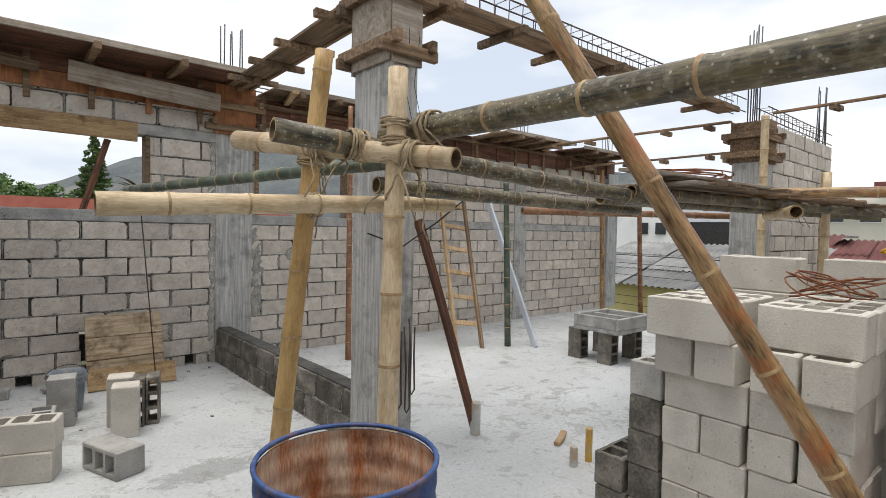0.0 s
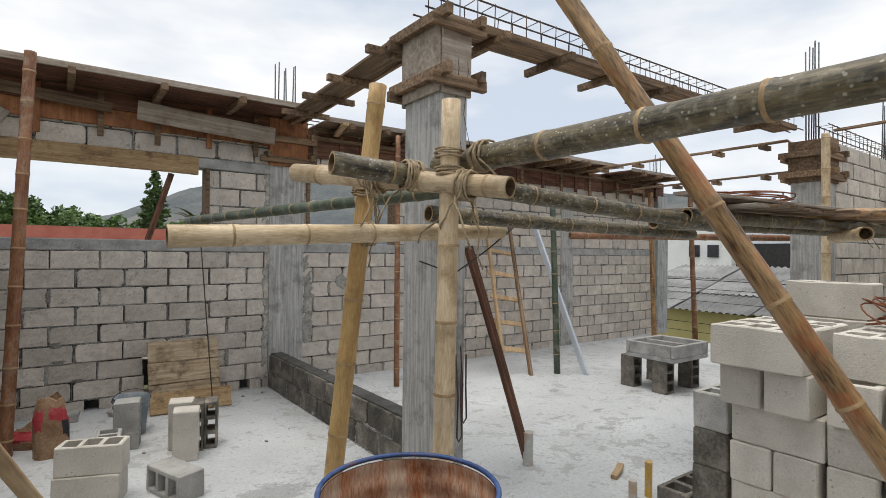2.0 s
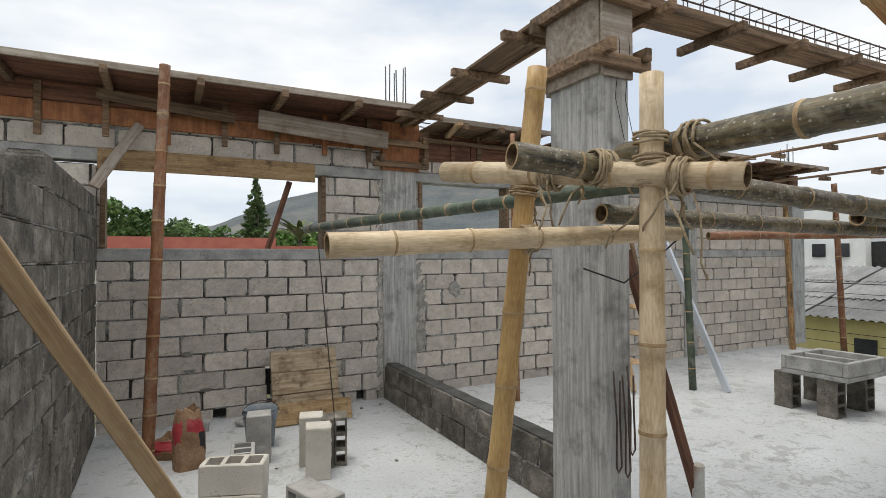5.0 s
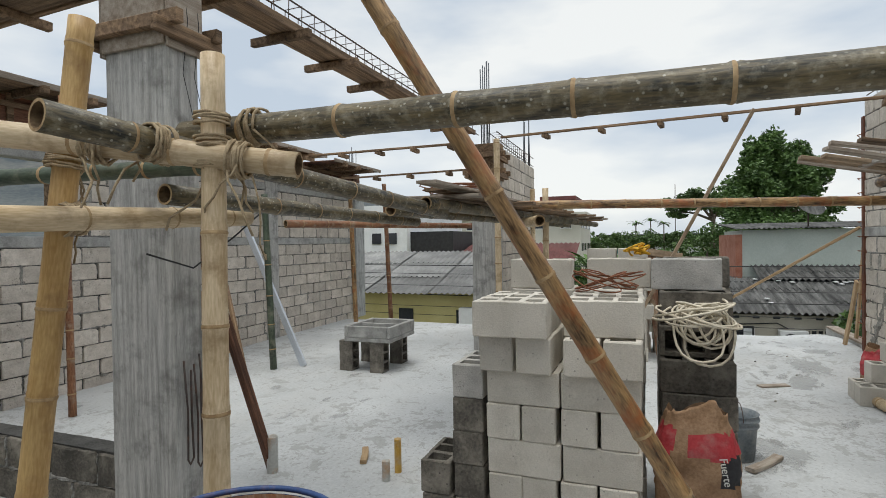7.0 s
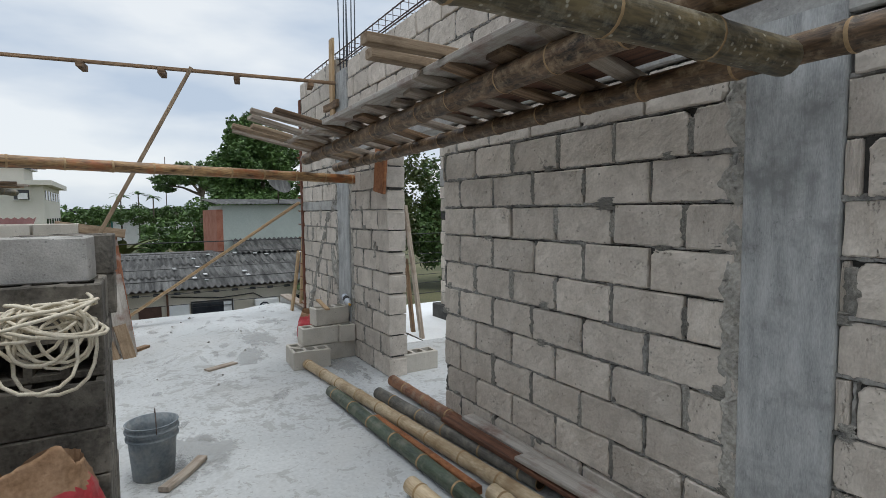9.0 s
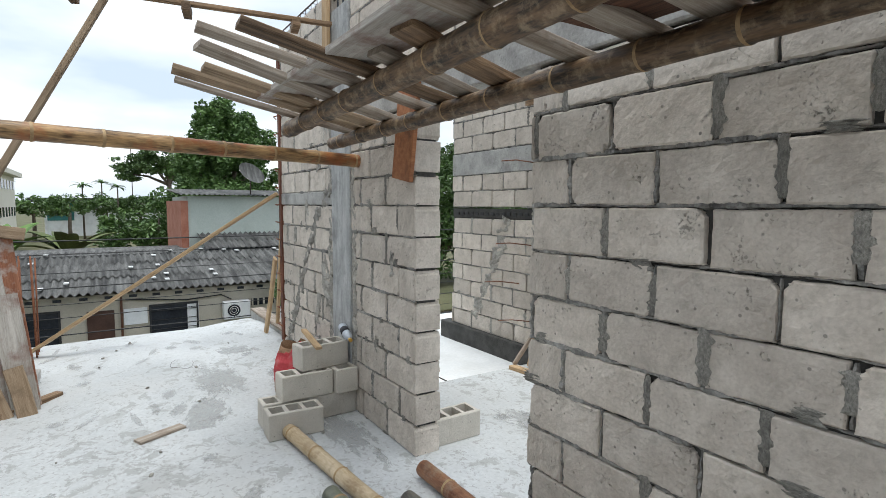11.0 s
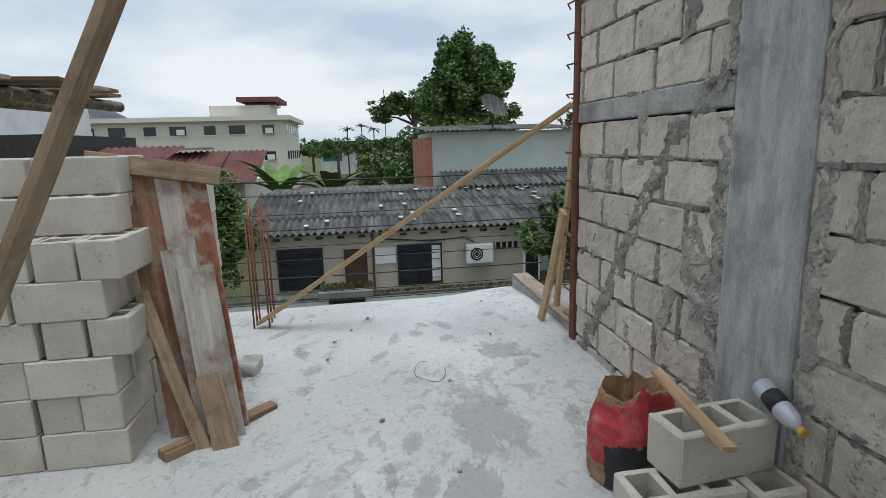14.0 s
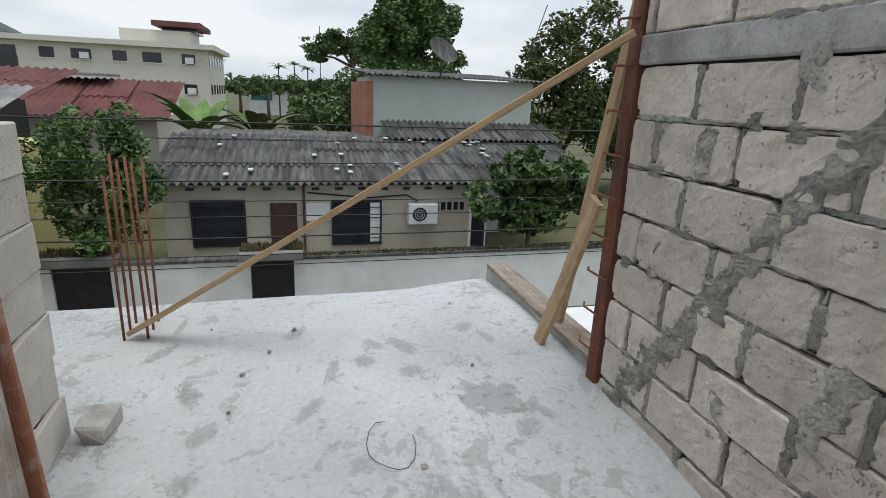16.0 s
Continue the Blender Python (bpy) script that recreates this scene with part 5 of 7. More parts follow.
def beam_form(name, p0, p1, w, label, cleat=0.7, key="wood", side=True, cl=0.3):
    """A beam's soffit board on crosswise cleats."""
    m = frame_along(p0, p1)
    L = (Vector(p1) - Vector(p0)).length
    root = thing(name, m, label, "beam formwork")
    part("soffit_board", box(0, L, -w / 2, w / 2, 0, 0.028, 0.003), M[key], root)
    if side:
        part("edge_batten", box(0, L, -w / 2 - 0.04, -w / 2 - 0.003, -0.015, 0.05, 0.003), M["wood"], root)
    x = 0.25
    while x < L - 0.1:
        part("cleat", box(x, x + 0.055, -w / 2 - cl / 2, w / 2 + cl / 2, -0.065, -0.003, 0.004, 0.003), M["wood"], root)
        x += cleat * random.uniform(0.9, 1.1)
    return root


beam_form("beam_form", (2.26, 3.16, 3.24), (7.4, 3.02, 3.24), 0.24, "timber beam soffit with crosswise cleats", 0.72)
rebar_cage("rebar_cage", (2.0, 3.16, 3.32), (7.7, 3.02, 3.30), 0.16, 0.17, "dark steel beam cage with square stirrups")
beam_form("beam_form", (2.14, 3.5, 3.27), (2.3, 6.6, 3.27), 0.26, "weathered timber beam soffit running to the wall", 0.75)
beam_form("beam_form", (6.55, SY + 0.05, 3.06), (7.5, CY - 0.05, 3.16), 0.06, "thin timber soffit strip with cleats", 0.75, "wood", False, 0.16)
beam_form("beam_form", (7.5, CY + 0.45, 3.12), (7.5, 6.2, 3.12), 0.07, "thin timber soffit strip with cleats", 0.65, "wood", False, 0.2)
beam_form("beam_form", (8.4, 2.7, 2.85), (8.6, 6.65, 2.85), 0.06, "thin timber soffit strip with cleats", 0.75, "wood", False, 0.16)
rebar_cage("rebar_cage", (CX + 0.2, CY + 0.1, 3.12), (CX + 2.9, CY + 0.1, 3.12), 0.14, 0.16, "dark steel cage on the block panel")
rebar_cage("rebar_cage", (3.0, SY - 0.1, 3.32), (8.1, SY - 0.1, 3.32), 0.14, 0.14, "dark steel cage along the wall's top")
rebar_cage("rebar_cage", (2.15, NY + 0.1, 3.33), (2.6, NY + 0.1, 3.33), 0.2, 0.18, "short steel cage at the column head", 0.1)
plank("form_board", (6.68, SY + 0.04, 2.5), (6.68, SY + 0.04, 3.6), 0.12, 0.03, M["wood_pale"], "upright form board on the upper wall", "formwork board", up=(0, 1, 0))
plank("form_board", (6.5, SY + 0.05, 2.85), (6.95, SY + 0.05, 2.85), 0.08, 0.04, M["wood"], "short form clamp on the wall", "formwork board", up=(0, 1, 0))
bamboo("bamboo_pole", (CX - 0.12, CY - 0.05, 0), (CX - 0.18, CY - 0.05, 3.1), 0.05, M["bamboo"], "pale bamboo upright beside the column", 0.36)
bamboo("bamboo_pole", (6.95, 1.77, 0), (6.95, 1.77, 2.34), 0.045, M["bamboo"], "short pale bamboo upright", 0.36)
bamboo("bamboo_pole", (9.6, 2.45, 0), (9.6, 2.45, 2.6), 0.05, M["bamboo"], "pale bamboo upright by the panel", 0.36)

# upright props under the formwork
for x, y in ((3.38, 5.76),):
    bamboo("bamboo_pole", (x, y, 0), (x + 0.14, y + 0.26, 3.16), 0.036, M["bamboo_red"], "red-brown bamboo prop under the form", 0.32)

# ---- east walkway ----
bamboo("bamboo_pole", (3.35, 2.02, 1.92), (10.0, 1.36, 1.93), 0.05, M["bamboo_dark"], "dark bamboo pole under the walkway", 0.4)
bamboo("bamboo_pole", (3.6, 2.42, 1.90), (9.9, 1.85, 1.93), 0.05, M["bamboo_dark"], "dark bamboo pole under the walkway", 0.4)
bamboo("bamboo_pole", (5.0, 1.50, 1.835), (5.9, 2.0, 1.835), 0.055, M["bamboo"], "short pale bamboo bearer", 0.36)
for i in range(25):
    x = 3.75 + i * 0.245 + random.uniform(-0.05, 0.05)
    plank("plank", (x, 1.72 - i * 0.024 + random.uniform(-0.12, 0.1), 1.995 + 0.004 * (i % 3)), (x + random.uniform(-0.12, 0.12), 2.52 - i * 0.024, 2.0), 0.17, 0.024, M[random.choice(("wood", "wood_grey", "wood"))],
          "weathered walkway plank on bamboo poles", group="walkway planks")
for i in range(5):
    plank("plank", (3.2 + i * 0.5, 1.95 + 0.15 * (i % 3), 2.055), (5.9 + i * 0.3, 1.8 + 0.16 * (i % 3), 2.06), 0.16, 0.022, M["wood" if i % 2 else "wood_grey"], "long weathered plank along the walkway", group="walkway planks")
# south walkway
def walkway_pole(x):
    """Height of the thick pole's top and its line across the walkway."""
    u = (x - 1.2) / 4.93
    return 2.243 - 0.03 * u, -1.395 - 0.205 * u


for i in range(16):
    x = 1.9 + i * 0.275 + random.uniform(-0.05, 0.05)
    zt, yt = walkway_pole(x)
    y0 = yt + random.uniform(0.08, 0.2)
    if 4.45 < x:
        y0 = (-0.88, -0.96, -0.84)[i % 3]
    slope = (zt - 2.145) / (yt + 1.9)
    plank("plank", (x, y0, zt + 0.016 + slope * (y0 - yt)), (x + random.uniform(-0.15, 0.15), -2.06, 2.161 - slope * 0.16), random.uniform(0.08, 0.16), 0.03,
          M[random.choice(("wood_grey", "wood", "wood_tan", "wood_grey"))], "weathered walkway plank over the bamboo", group="walkway planks")
for x0, x1, y, w, key, lab in ((1.8, 5.75, -1.41, 0.27, "wood_cement", "wide cement-stained plank along the walkway"), (1.8, 3.6, -1.76, 0.24, "wood_red", "long dark plank along the walkway")):
    z = 2.294 if w > 0.25 else 2.228
    plank("plank", (x0, y, z), (x1, y - 0.02, z - 0.012), w, 0.032, M[key], lab, group="walkway planks")
for x, y in ((2.76, -0.9), (2.95, -1.0)):
    plank("timber_cleat", (x, y, 2.335), (x + 0.04, y - 0.75, 2.330), 0.07, 0.045, M["wood_tan"], "short tan timber lying across the walkway", "timber cleat", group="walkway planks")
plank("form_board", (5.41, SY + 0.03, 1.80), (5.30, SY + 0.03, 2.45), 0.24, 0.03, M["wood_orange"], "orange-brown board nailed on the pier", "formwork board", up=(0, 1, 0))
plank("form_board", (4.28, SY - 0.1, 1.9), (4.28, SY - 0.1, 2.44), 0.06, 0.03, M["wood_red"], "dark timber strip at the opening's head", "formwork board", up=(1, 0, 0))

# ---- lashings ----
def lashing(name, c, axis, r, turns, label, spread=0.09):
    """Rope wound round a joint, with loose ends."""
    rnd = random.Random(int(c[0] * 1000))
    bm = bmesh.new()
    ax = Vector(axis).normalized()
    u = ax.orthogonal().normalized()
    w = ax.cross(u)
    pts = []
    turns = turns + 2
    N = turns * 14
    for i in range(N):
        a = i / 14 * math.tau
        rr = r * (1 + rnd.uniform(-0.04, 0.10))
        pts.append((u * math.cos(a) + w * math.sin(a)) * rr + ax * (spread * (i / N - 0.5) + 0.014 * math.sin(a * 0.37 + 1) + rnd.uniform(-0.003, 0.003)))
    sweep(bm, pts, 0.0062, 6)
    for s in (1, -1):
        p = pts[-1 if s > 0 else 0]
        tail = [p]
        d = Vector((rnd.uniform(-0.03, 0.03), rnd.uniform(-0.03, 0.03), -0.05))
        for i in range(5):
            tail.append(tail[-1] + d + Vector((rnd.uniform(-0.02, 0.02), rnd.uniform(-0.02, 0.02), rnd.uniform(-0.02, 0.02))))
        sweep(bm, tail, 0.005, 5)
    ob = link_bm(name, bm, M["rope"])
    ob.location = c
    return tagged(ob, label, "rope lashing", "rope lashings")


for c, ax, r, t, sp in (((1.463, 2.139, 2.0), (0.05, 0.03, 1), 0.066, 8, 0.12), ((1.45, 2.13, 2.13), (0, 0, 1), 0.062, 3, 0.04), ((1.425, 2.92, 2.03), (0.1, -0.07, 1), 0.07, 7, 0.1),
                        ((1.42, 2.88, 1.76), (1, 0, 0.1), 0.066, 6, 0.08), ((1.36, 2.31, 2.03), (1, -0.14, -0.07), 0.07, 6, 0.11), ((1.47, 2.02, 1.965), (0.3, -0.94, -0.12), 0.066, 5, 0.07),
                        ((1.597, 2.05, 2.117), (0.02, -1, 0.01), 0.07, 4, 0.07), ((1.30, 2.55, 2.03), (0.3, -0.94, -0.12), 0.064, 5, 0.09), ((6.9, 2.02, 1.99), (1, 0, 0), 0.066, 6, 0.09)):
    lashing("rope_lashing", c, ax, r, t, "frayed hemp rope wound round bamboo poles", sp)

# ---- drum ----
def drum(cx, cy):
    root = thing("oil_drum", pose(cx, cy, 0), "rusty open steel drum with a blue rim", "drum")
    R, Hh, S = 0.29, 0.89, 40
    def shell(prof, name, m, lab=""):
        bm = bmesh.new()
        rings = [[bm.verts.new((math.cos(k * math.tau / S) * r, math.sin(k * math.tau / S) * r, z)) for k in range(S)] for r, z in prof]
        for A, B in zip(rings, rings[1:]):
            for k in range(S):
                bm.faces.new((A[k], A[(k + 1) % S], B[(k + 1) % S], B[k]))
        return part(name, bm, m, root, lab, smooth=True)
    rib = []
    z = 0.02
    while z < Hh:
        rib.append((R + (0.008 if 0.28 < z < 0.32 or 0.58 < z < 0.62 else 0.003 * math.sin(z * 70)), z))
        z += 0.015
    shell(rib, "body", M["drum_blue"], "chipped blue drum wall")
    shell([(r - 0.004, z) for r, z in reversed(rib)], "lining", M["drum_rust"], "rust-streaked inner wall")
    bm = bmesh.new()
    sweep(bm, [(math.cos(k * math.tau / S) * R, math.sin(k * math.tau / S) * R, Hh) for k in range(S)], 0.009, 8, True)
    part("rim", bm, M["drum_blue"], root, "rolled rim with chipped blue paint")
    bm = bmesh.new()
    vs = [bm.verts.new((math.cos(k * math.tau / S) * (R - 0.004), math.sin(k * math.tau / S) * (R - 0.004), 0.02)) for k in range(S)]
    bm.faces.new(vs)
    part("bottom", bm, M["drum_rust"], root)


drum(0.88, 1.56)

# ---- concrete trough on block legs ----
tr = thing("concrete_trough", pose(6.17, 3.85, 0.385), "shallow grey concrete wash trough on block legs", "trough")
tw, td = 0.38, 0.33
part("basin_floor", box(-tw, tw, -td, td, 0, 0.05, 0.008), M["bond"], tr)
for b in ((-tw, tw, -td, -td + 0.05, 0.052, 0.20), (-tw, tw, td - 0.05, td, 0.052, 0.20), (-tw, -tw + 0.05, -td + 0.052, td - 0.052, 0.052, 0.20), (tw - 0.05, tw, -td + 0.052, td - 0.052, 0.052, 0.20), (-0.02, 0.02, -td + 0.052, td - 0.052, 0.052, 0.19)):
    part("basin_side", box(*b, 0.008, 0.003), M["bond"], tr)
for dx, dy in ((-0.28, -0.2), (0.28, -0.2), (-0.28, 0.2), (0.28, 0.2)):
    v = pose(6.17, 3.85, 0) @ Vector((dx, dy * 1.1, 0))
    loose(v.x, v.y, 0.195, 90, "block_dark", "block legs of the trough", ry=90, label="dark concrete block on end under the trough")

# ---- ladder ----
lad_foot, lad_head, lad_across = Vector((4.99, 5.28, 0)), Vector((5.66, 6.50, 2.3)), Vector((0.43, -0.06, 0))
lad = thing("ladder", frame_along(lad_foot, lad_head, (lad_head - lad_foot).cross(lad_across)), "home-made timber ladder leaning on the wall", "ladder")
for y in (-0.21, 0.21):
    part("rail", box(0.0, 2.66, y - 0.02, y + 0.02, -0.03, 0.03, 0.004, 0.003), M["wood_pale" if y < 0 else "wood"], lad)
for i in range(6):
    part("rung", box(0.37 + i * 0.395, 0.44 + i * 0.395, -0.26, 0.25, 0.031, 0.055, 0.004, 0.006), M["wood_pale"], lad)

# ---- timber panel leaning on the wall ----
pm = frame_along((1.10, 6.30, 0.02), (1.10, 6.53, 0.66), (0, -1, 0.35))
panel = thing("shuttering", pm, "stained shuttering boards leaning against the wall", "shuttering panel")
for i in range(3):
    part("board", box(0.0 + i * 0.23, 0.222 + i * 0.23, -0.35, 0.35, 0, 0.026, 0.004, 0.004), M["ply"], panel)
for y in (-0.27, 0.27):
    part("batten", box(0.0, 0.66, y - 0.03, y + 0.03, -0.05, -0.003, 0.004), M["wood"], panel)
plank("form_board", (0.73, 6.11, 0.105), (1.50, 6.09, 0.10), 0.21, 0.03, M["ply_long"], "stained board on edge before the shuttering", "formwork board", up=(0, -1, 0.45))


def bucket(x, y, label, h=0.34, r=0.145):
    root = thing("bucket", pose(x, y, 0), label, "bucket")
    S = 28
    bm = bmesh.new()
    prof = [(r * 0.80, 0), (r * 0.93, h * 0.72), (r * 1.02, h * 0.73), (r * 1.02, h * 0.77), (r * 0.95, h * 0.78), (r * 0.97, h * 0.86), (r * 1.05, h * 0.87), (r * 1.05, h * 0.90), (r * 0.98, h * 0.91), (r, h * 0.98), (r * 1.04, h), (r * 0.97, h), (r * 0.92, h * 0.8), (r * 0.78, 0.02)]
    rings = [[bm.verts.new((math.cos(k * math.tau / S) * a, math.sin(k * math.tau / S) * a, z)) for k in range(S)] for a, z in prof]
    for A, B in zip(rings, rings[1:]):
        for k in range(S):
            bm.faces.new((A[k], A[(k + 1) % S], B[(k + 1) % S], B[k])).smooth = True
    bm.faces.new(list(reversed(rings[0])))
    bm.faces.new(rings[-1])
    part("body", bm, M["bucket"], root)
    pts = [(math.cos(a) * r * 1.06, -0.02, h * 0.9 + math.sin(a) * 0.10) for a in [i * math.pi / 12 for i in range(13)]]
    part("bail_handle", sweep(bmesh.new(), pts, 0.0035, 5), M["rebar"], root, "thin wire handle")
    return root


bucket(4.30, -0.08, "cement-stained grey-blue bucket on the slab")
bucket(0.52, 5.62, "cement-splashed grey bucket by the wall")


def sack(x, y, rz, h, w, d, label, seed, keys=("bag_paper", "bag_red", "bag_black")):
    """A crumpled cement sack with an open mouth and a printed band."""
    rnd = random.Random(seed)
    root = thing("cement_sack", pose(x, y, 0, 0, 0, rz), label, "cement sack")
    S, Nz = 60, 34
    bms = [bmesh.new() for _ in keys]

    def fold(a, u):
        """Sharp creases: ridged folds that run slantwise round the paper."""
        p = Vector((math.cos(a) * 1.7 + 0.6 * u, math.sin(a) * 1.7, u * 3.0 + seed))
        return -0.11 * abs(noise.noise(p * 1.5)) - 0.07 * abs(noise.noise(p * 3.4)) - 0.03 * abs(noise.noise(p * 7.5))

    def ring(i):
        u = i / Nz
        out = []
        for k in range(S):
            a = k * math.tau / S
            sx, sy = math.copysign(abs(math.cos(a)) ** 0.6, math.cos(a)), math.copysign(abs(math.sin(a)) ** 0.6, math.sin(a))
            q = 1.04 + 1.1 * fold(a, u) + 0.16 * math.sin(math.pi * u) + 0.14 * (1 - u) ** 3 - (0.45 * (u - 0.6) if u > 0.6 else 0)
            lift = 1 + (0.20 * noise.noise(Vector((math.cos(a) * 1.3, math.sin(a) * 1.3, seed))) + 0.03 * noise.noise(Vector((math.cos(a) * 5, math.sin(a) * 5, seed)))) * u * u
            lean = 0.04 * h * noise.noise(Vector((seed, u * 2, 0))) * u
            out.append(Vector((sx * w / 2 * q + lean, sy * d / 2 * q + lean * 0.5, u * h * lift)))
        return out
    rings = [ring(i) for i in range(Nz + 1)]
    for i in range(Nz):
        for k in range(S):
            f = ((k + 0.5) / S)
            front = 0.42 < f < 1.0
            u = (i + 0.5) / Nz
            tilt = u + 0.05 * math.sin(f * 14 + seed) + 0.06 * noise.noise(Vector((f * 12, u * 5, seed)))
            j = 0
            if keys[0] == "bag_red":
                j = 2 if 0.5 < f < 0.8 and tilt < 0.48 else 1 if tilt < 0.3 or tilt > 0.93 else 0
            elif front and 0.60 < tilt < 0.82 and not 0.69 < f < 0.74:
                j = 1
            elif front and 0.34 < tilt <= 0.60 and 0.80 < f < 0.93:
                j = 2
            elif front and 0.48 < tilt <= 0.60 and 0.5 < f < 0.66:
                j = 1
            b = bms[j]
            b.faces.new([b.verts.new(v) for v in (rings[i][k], rings[i][(k + 1) % S], rings[i + 1][(k + 1) % S], rings[i + 1][k])]).smooth = True
    b = bms[1 if keys[0] == "bag_red" else 0]
    top = rings[-1]
    low = [Vector((v.x * 0.8, v.y * 0.8, h * 0.55)) for v in top]
    for k in range(S):
        q = (k + 1) % S
        b.faces.new([b.verts.new(v) for v in (top[k], top[q], low[q], low[k])])
    b.faces.new([b.verts.new(v) for v in low])
    for b, nme, key in zip(bms, ("paper", "red_print", "black_print"), keys):
        bmesh.ops.remove_doubles(b, verts=b.verts, dist=0.0005)
        bmesh.ops.recalc_face_normals(b, faces=b.faces)
        if len(b.faces):
            part(nme, b, M[key], root)
        else:
            b.free()
    return root


def lettering(text, m, size, material, parent, name="lettering"):
    cu = bpy.data.curves.new(name, "FONT")
    cu.body, cu.size, cu.extrude, cu.align_x = text, size, 0.0008, "CENTER"
    tmp = bpy.data.objects.new(name, cu)
    me = bpy.data.meshes.new_from_object(tmp)
    bpy.data.objects.remove(tmp)
    me.materials.append(material)
    ob = new(name, me)
    ob.parent = parent
    ob.matrix_local = m
    return ob


s1 = sack(2.97, 0.31, -88, 0.54, 0.36, 0.20, "half-empty crumpled cement sack in red and brown paper", 3)
s1.location.z = 0.19
lettering("Fuerte", pose(0.105, -0.128, 0.25, 90, 80, 0), 0.055, M["text_pale"], s1)
s2 = sack(6.87, -1.87, -62, 0.43, 0.34, 0.26, "opened red cement sack slumped by the wall", 8, ("bag_red", "bag_paper", "bag_black"))
s2.location.z = slab_z(6.87, -1.87)
lettering("Fuerte", pose(0.06, -0.165, 0.14, 90, 20, 0), 0.05, M["text_pale"], s2)
s3 = sack(-0.06, 5.40, 10, 0.47, 0.20, 0.17, "crumpled red cement sack on the slab", 13)
sack(-0.16, 5.82, 60, 0.14, 0.34, 0.26, "flattened red and brown paper sack", 17, ("bag_red", "bag_paper", "bag_paper"))

# ---- ropes and wires ----
def coil(name, c, r, turns, thick, key, label, seed, squash=0.5, h=0.12, category="rope"):
    rnd = random.Random(seed)
    pts = []
    n = turns * 16
    ox = oy = 0
    for i in range(n):
        a = i / 16 * math.tau
        if i % 16 == 0:
            ox, oy, rr, tz, ph = rnd.uniform(-0.05, 0.05), rnd.uniform(-0.05, 0.05), r * rnd.uniform(0.55, 1.1), rnd.uniform(-0.4, 0.4), rnd.uniform(0, 6)
        pts.append(Vector((ox + math.cos(a) * rr, oy + math.sin(a) * rr * (squash + 0.3 * math.sin(a + ph) ** 2), h * (0.5 + 0.5 * math.sin(a + ph)) * rnd.uniform(0.8, 1.1) + i / n * 0.04)))
    sm = [(a + b * 2 + c2) / 4 for a, b, c2 in zip(pts, pts[1:], pts[2:])]
    ob = link_bm(name, sweep(bmesh.new(), sm, thick, 6), M[key])
    ob.location = c
    return tagged(ob, label, category)


tilt = coil("rope", (3.12, 0.27, 6 * H + 0.01), 0.19, 12, 0.007, "rope_white", "tangled cream nylon rope over the dark blocks", 4, 0.9, 0.10)
hang = coil("rope", (2.93, 0.24, 1.02), 0.15, 9, 0.007, "rope_white", "loops of cream rope hanging down the blocks", 6, 0.8, 0.06)
hang.matrix_world = pose(3.085, 0.26, 1.13, 0, -72, 10)
coil("wire_coil", (2.98, 0.78, 7 * H + 0.012), 0.20, 7, 0.004, "rust_wire", "tangled rusty tie wire on the blocks", 7, 0.8, 0.10, "wire")
coil("wire_coil", (4.3, 2.1, 2.07), 0.5, 6, 0.005, "rust_wire", "loose coil of rusty wire on the walkway", 9, 0.5, 0.03, "wire")
coil("rope", (3.52, 0.62, 8 * H + 0.008), 0.065, 5, 0.007, "rope_yellow", "yellow rope looped over the blocks", 10, 0.7, 0.05)
for k, (x, z0, z1) in enumerate(((2.07, 0.42, 1.0), (2.14, 0.38, 0.97), (2.18, 0.5, 1.02))):
    tube("bent_bar", [(x, 2.955, z1), (x + 0.015, 2.945, (z0 + z1) / 2), (x + 0.005, 2.94, z0 + 0.03), (x + 0.02, 2.94, z0), (x + 0.045, 2.94, z0 + 0.03), (x + 0.04, 2.945, (z0 + z1) / 2), (x + 0.05, 2.955, z1 - 0.06)],
         0.006, M["rebar"], "bent rusty rebar hook hanging on the column", "rebar", 6, "bent bars")
tube("rope", [(1.47, 1.96, 1.90), (1.468, 1.93, 1.80), (1.475, 1.93, 1.72), (1.462, 1.925, 1.64), (1.49, 1.92, 1.58), (1.50, 1.93, 1.60)], 0.004, M["rope"], "loose hemp cord hanging from the crosspole", "rope")
tube("wire", [(1.8, 2.9, 1.60), (2.0, 2.8, 1.52), (2.24, 2.75, 1.68), (2.5, 2.7, 1.88)], 0.005, M["black"], "black tie wire round the bamboo", "wire")
tube("wire", [(1.30, 6.0, 0.02), (1.27, 6.2, 0.9), (1.24, 6.45, 1.9)], 0.006, M["rebar"], "thin steel bar leaning on the wall", "rebar")
tube("wire", [(8.0 + math.cos(a) * 0.16, -1.08 + math.sin(a) * 0.10, 0.012 + slab_z(8.0, -1.08) + 0.01 * math.sin(3 * a)) for a in [i * 0.45 for i in range(12)]], 0.0016, M["rebar"], "loop of thin wire lying on the slab", "wire")
for i, x in enumerate((2.12, 2.2)):
    tube("wire", [(x, 2.97, 3.2), (x + 0.02, 2.95, 2.9), (x - 0.01, 2.96, 2.6), (x + 0.05, 2.95, 2.35)], 0.0022, M["black"], "thin tie wire hanging from the form", "wire")

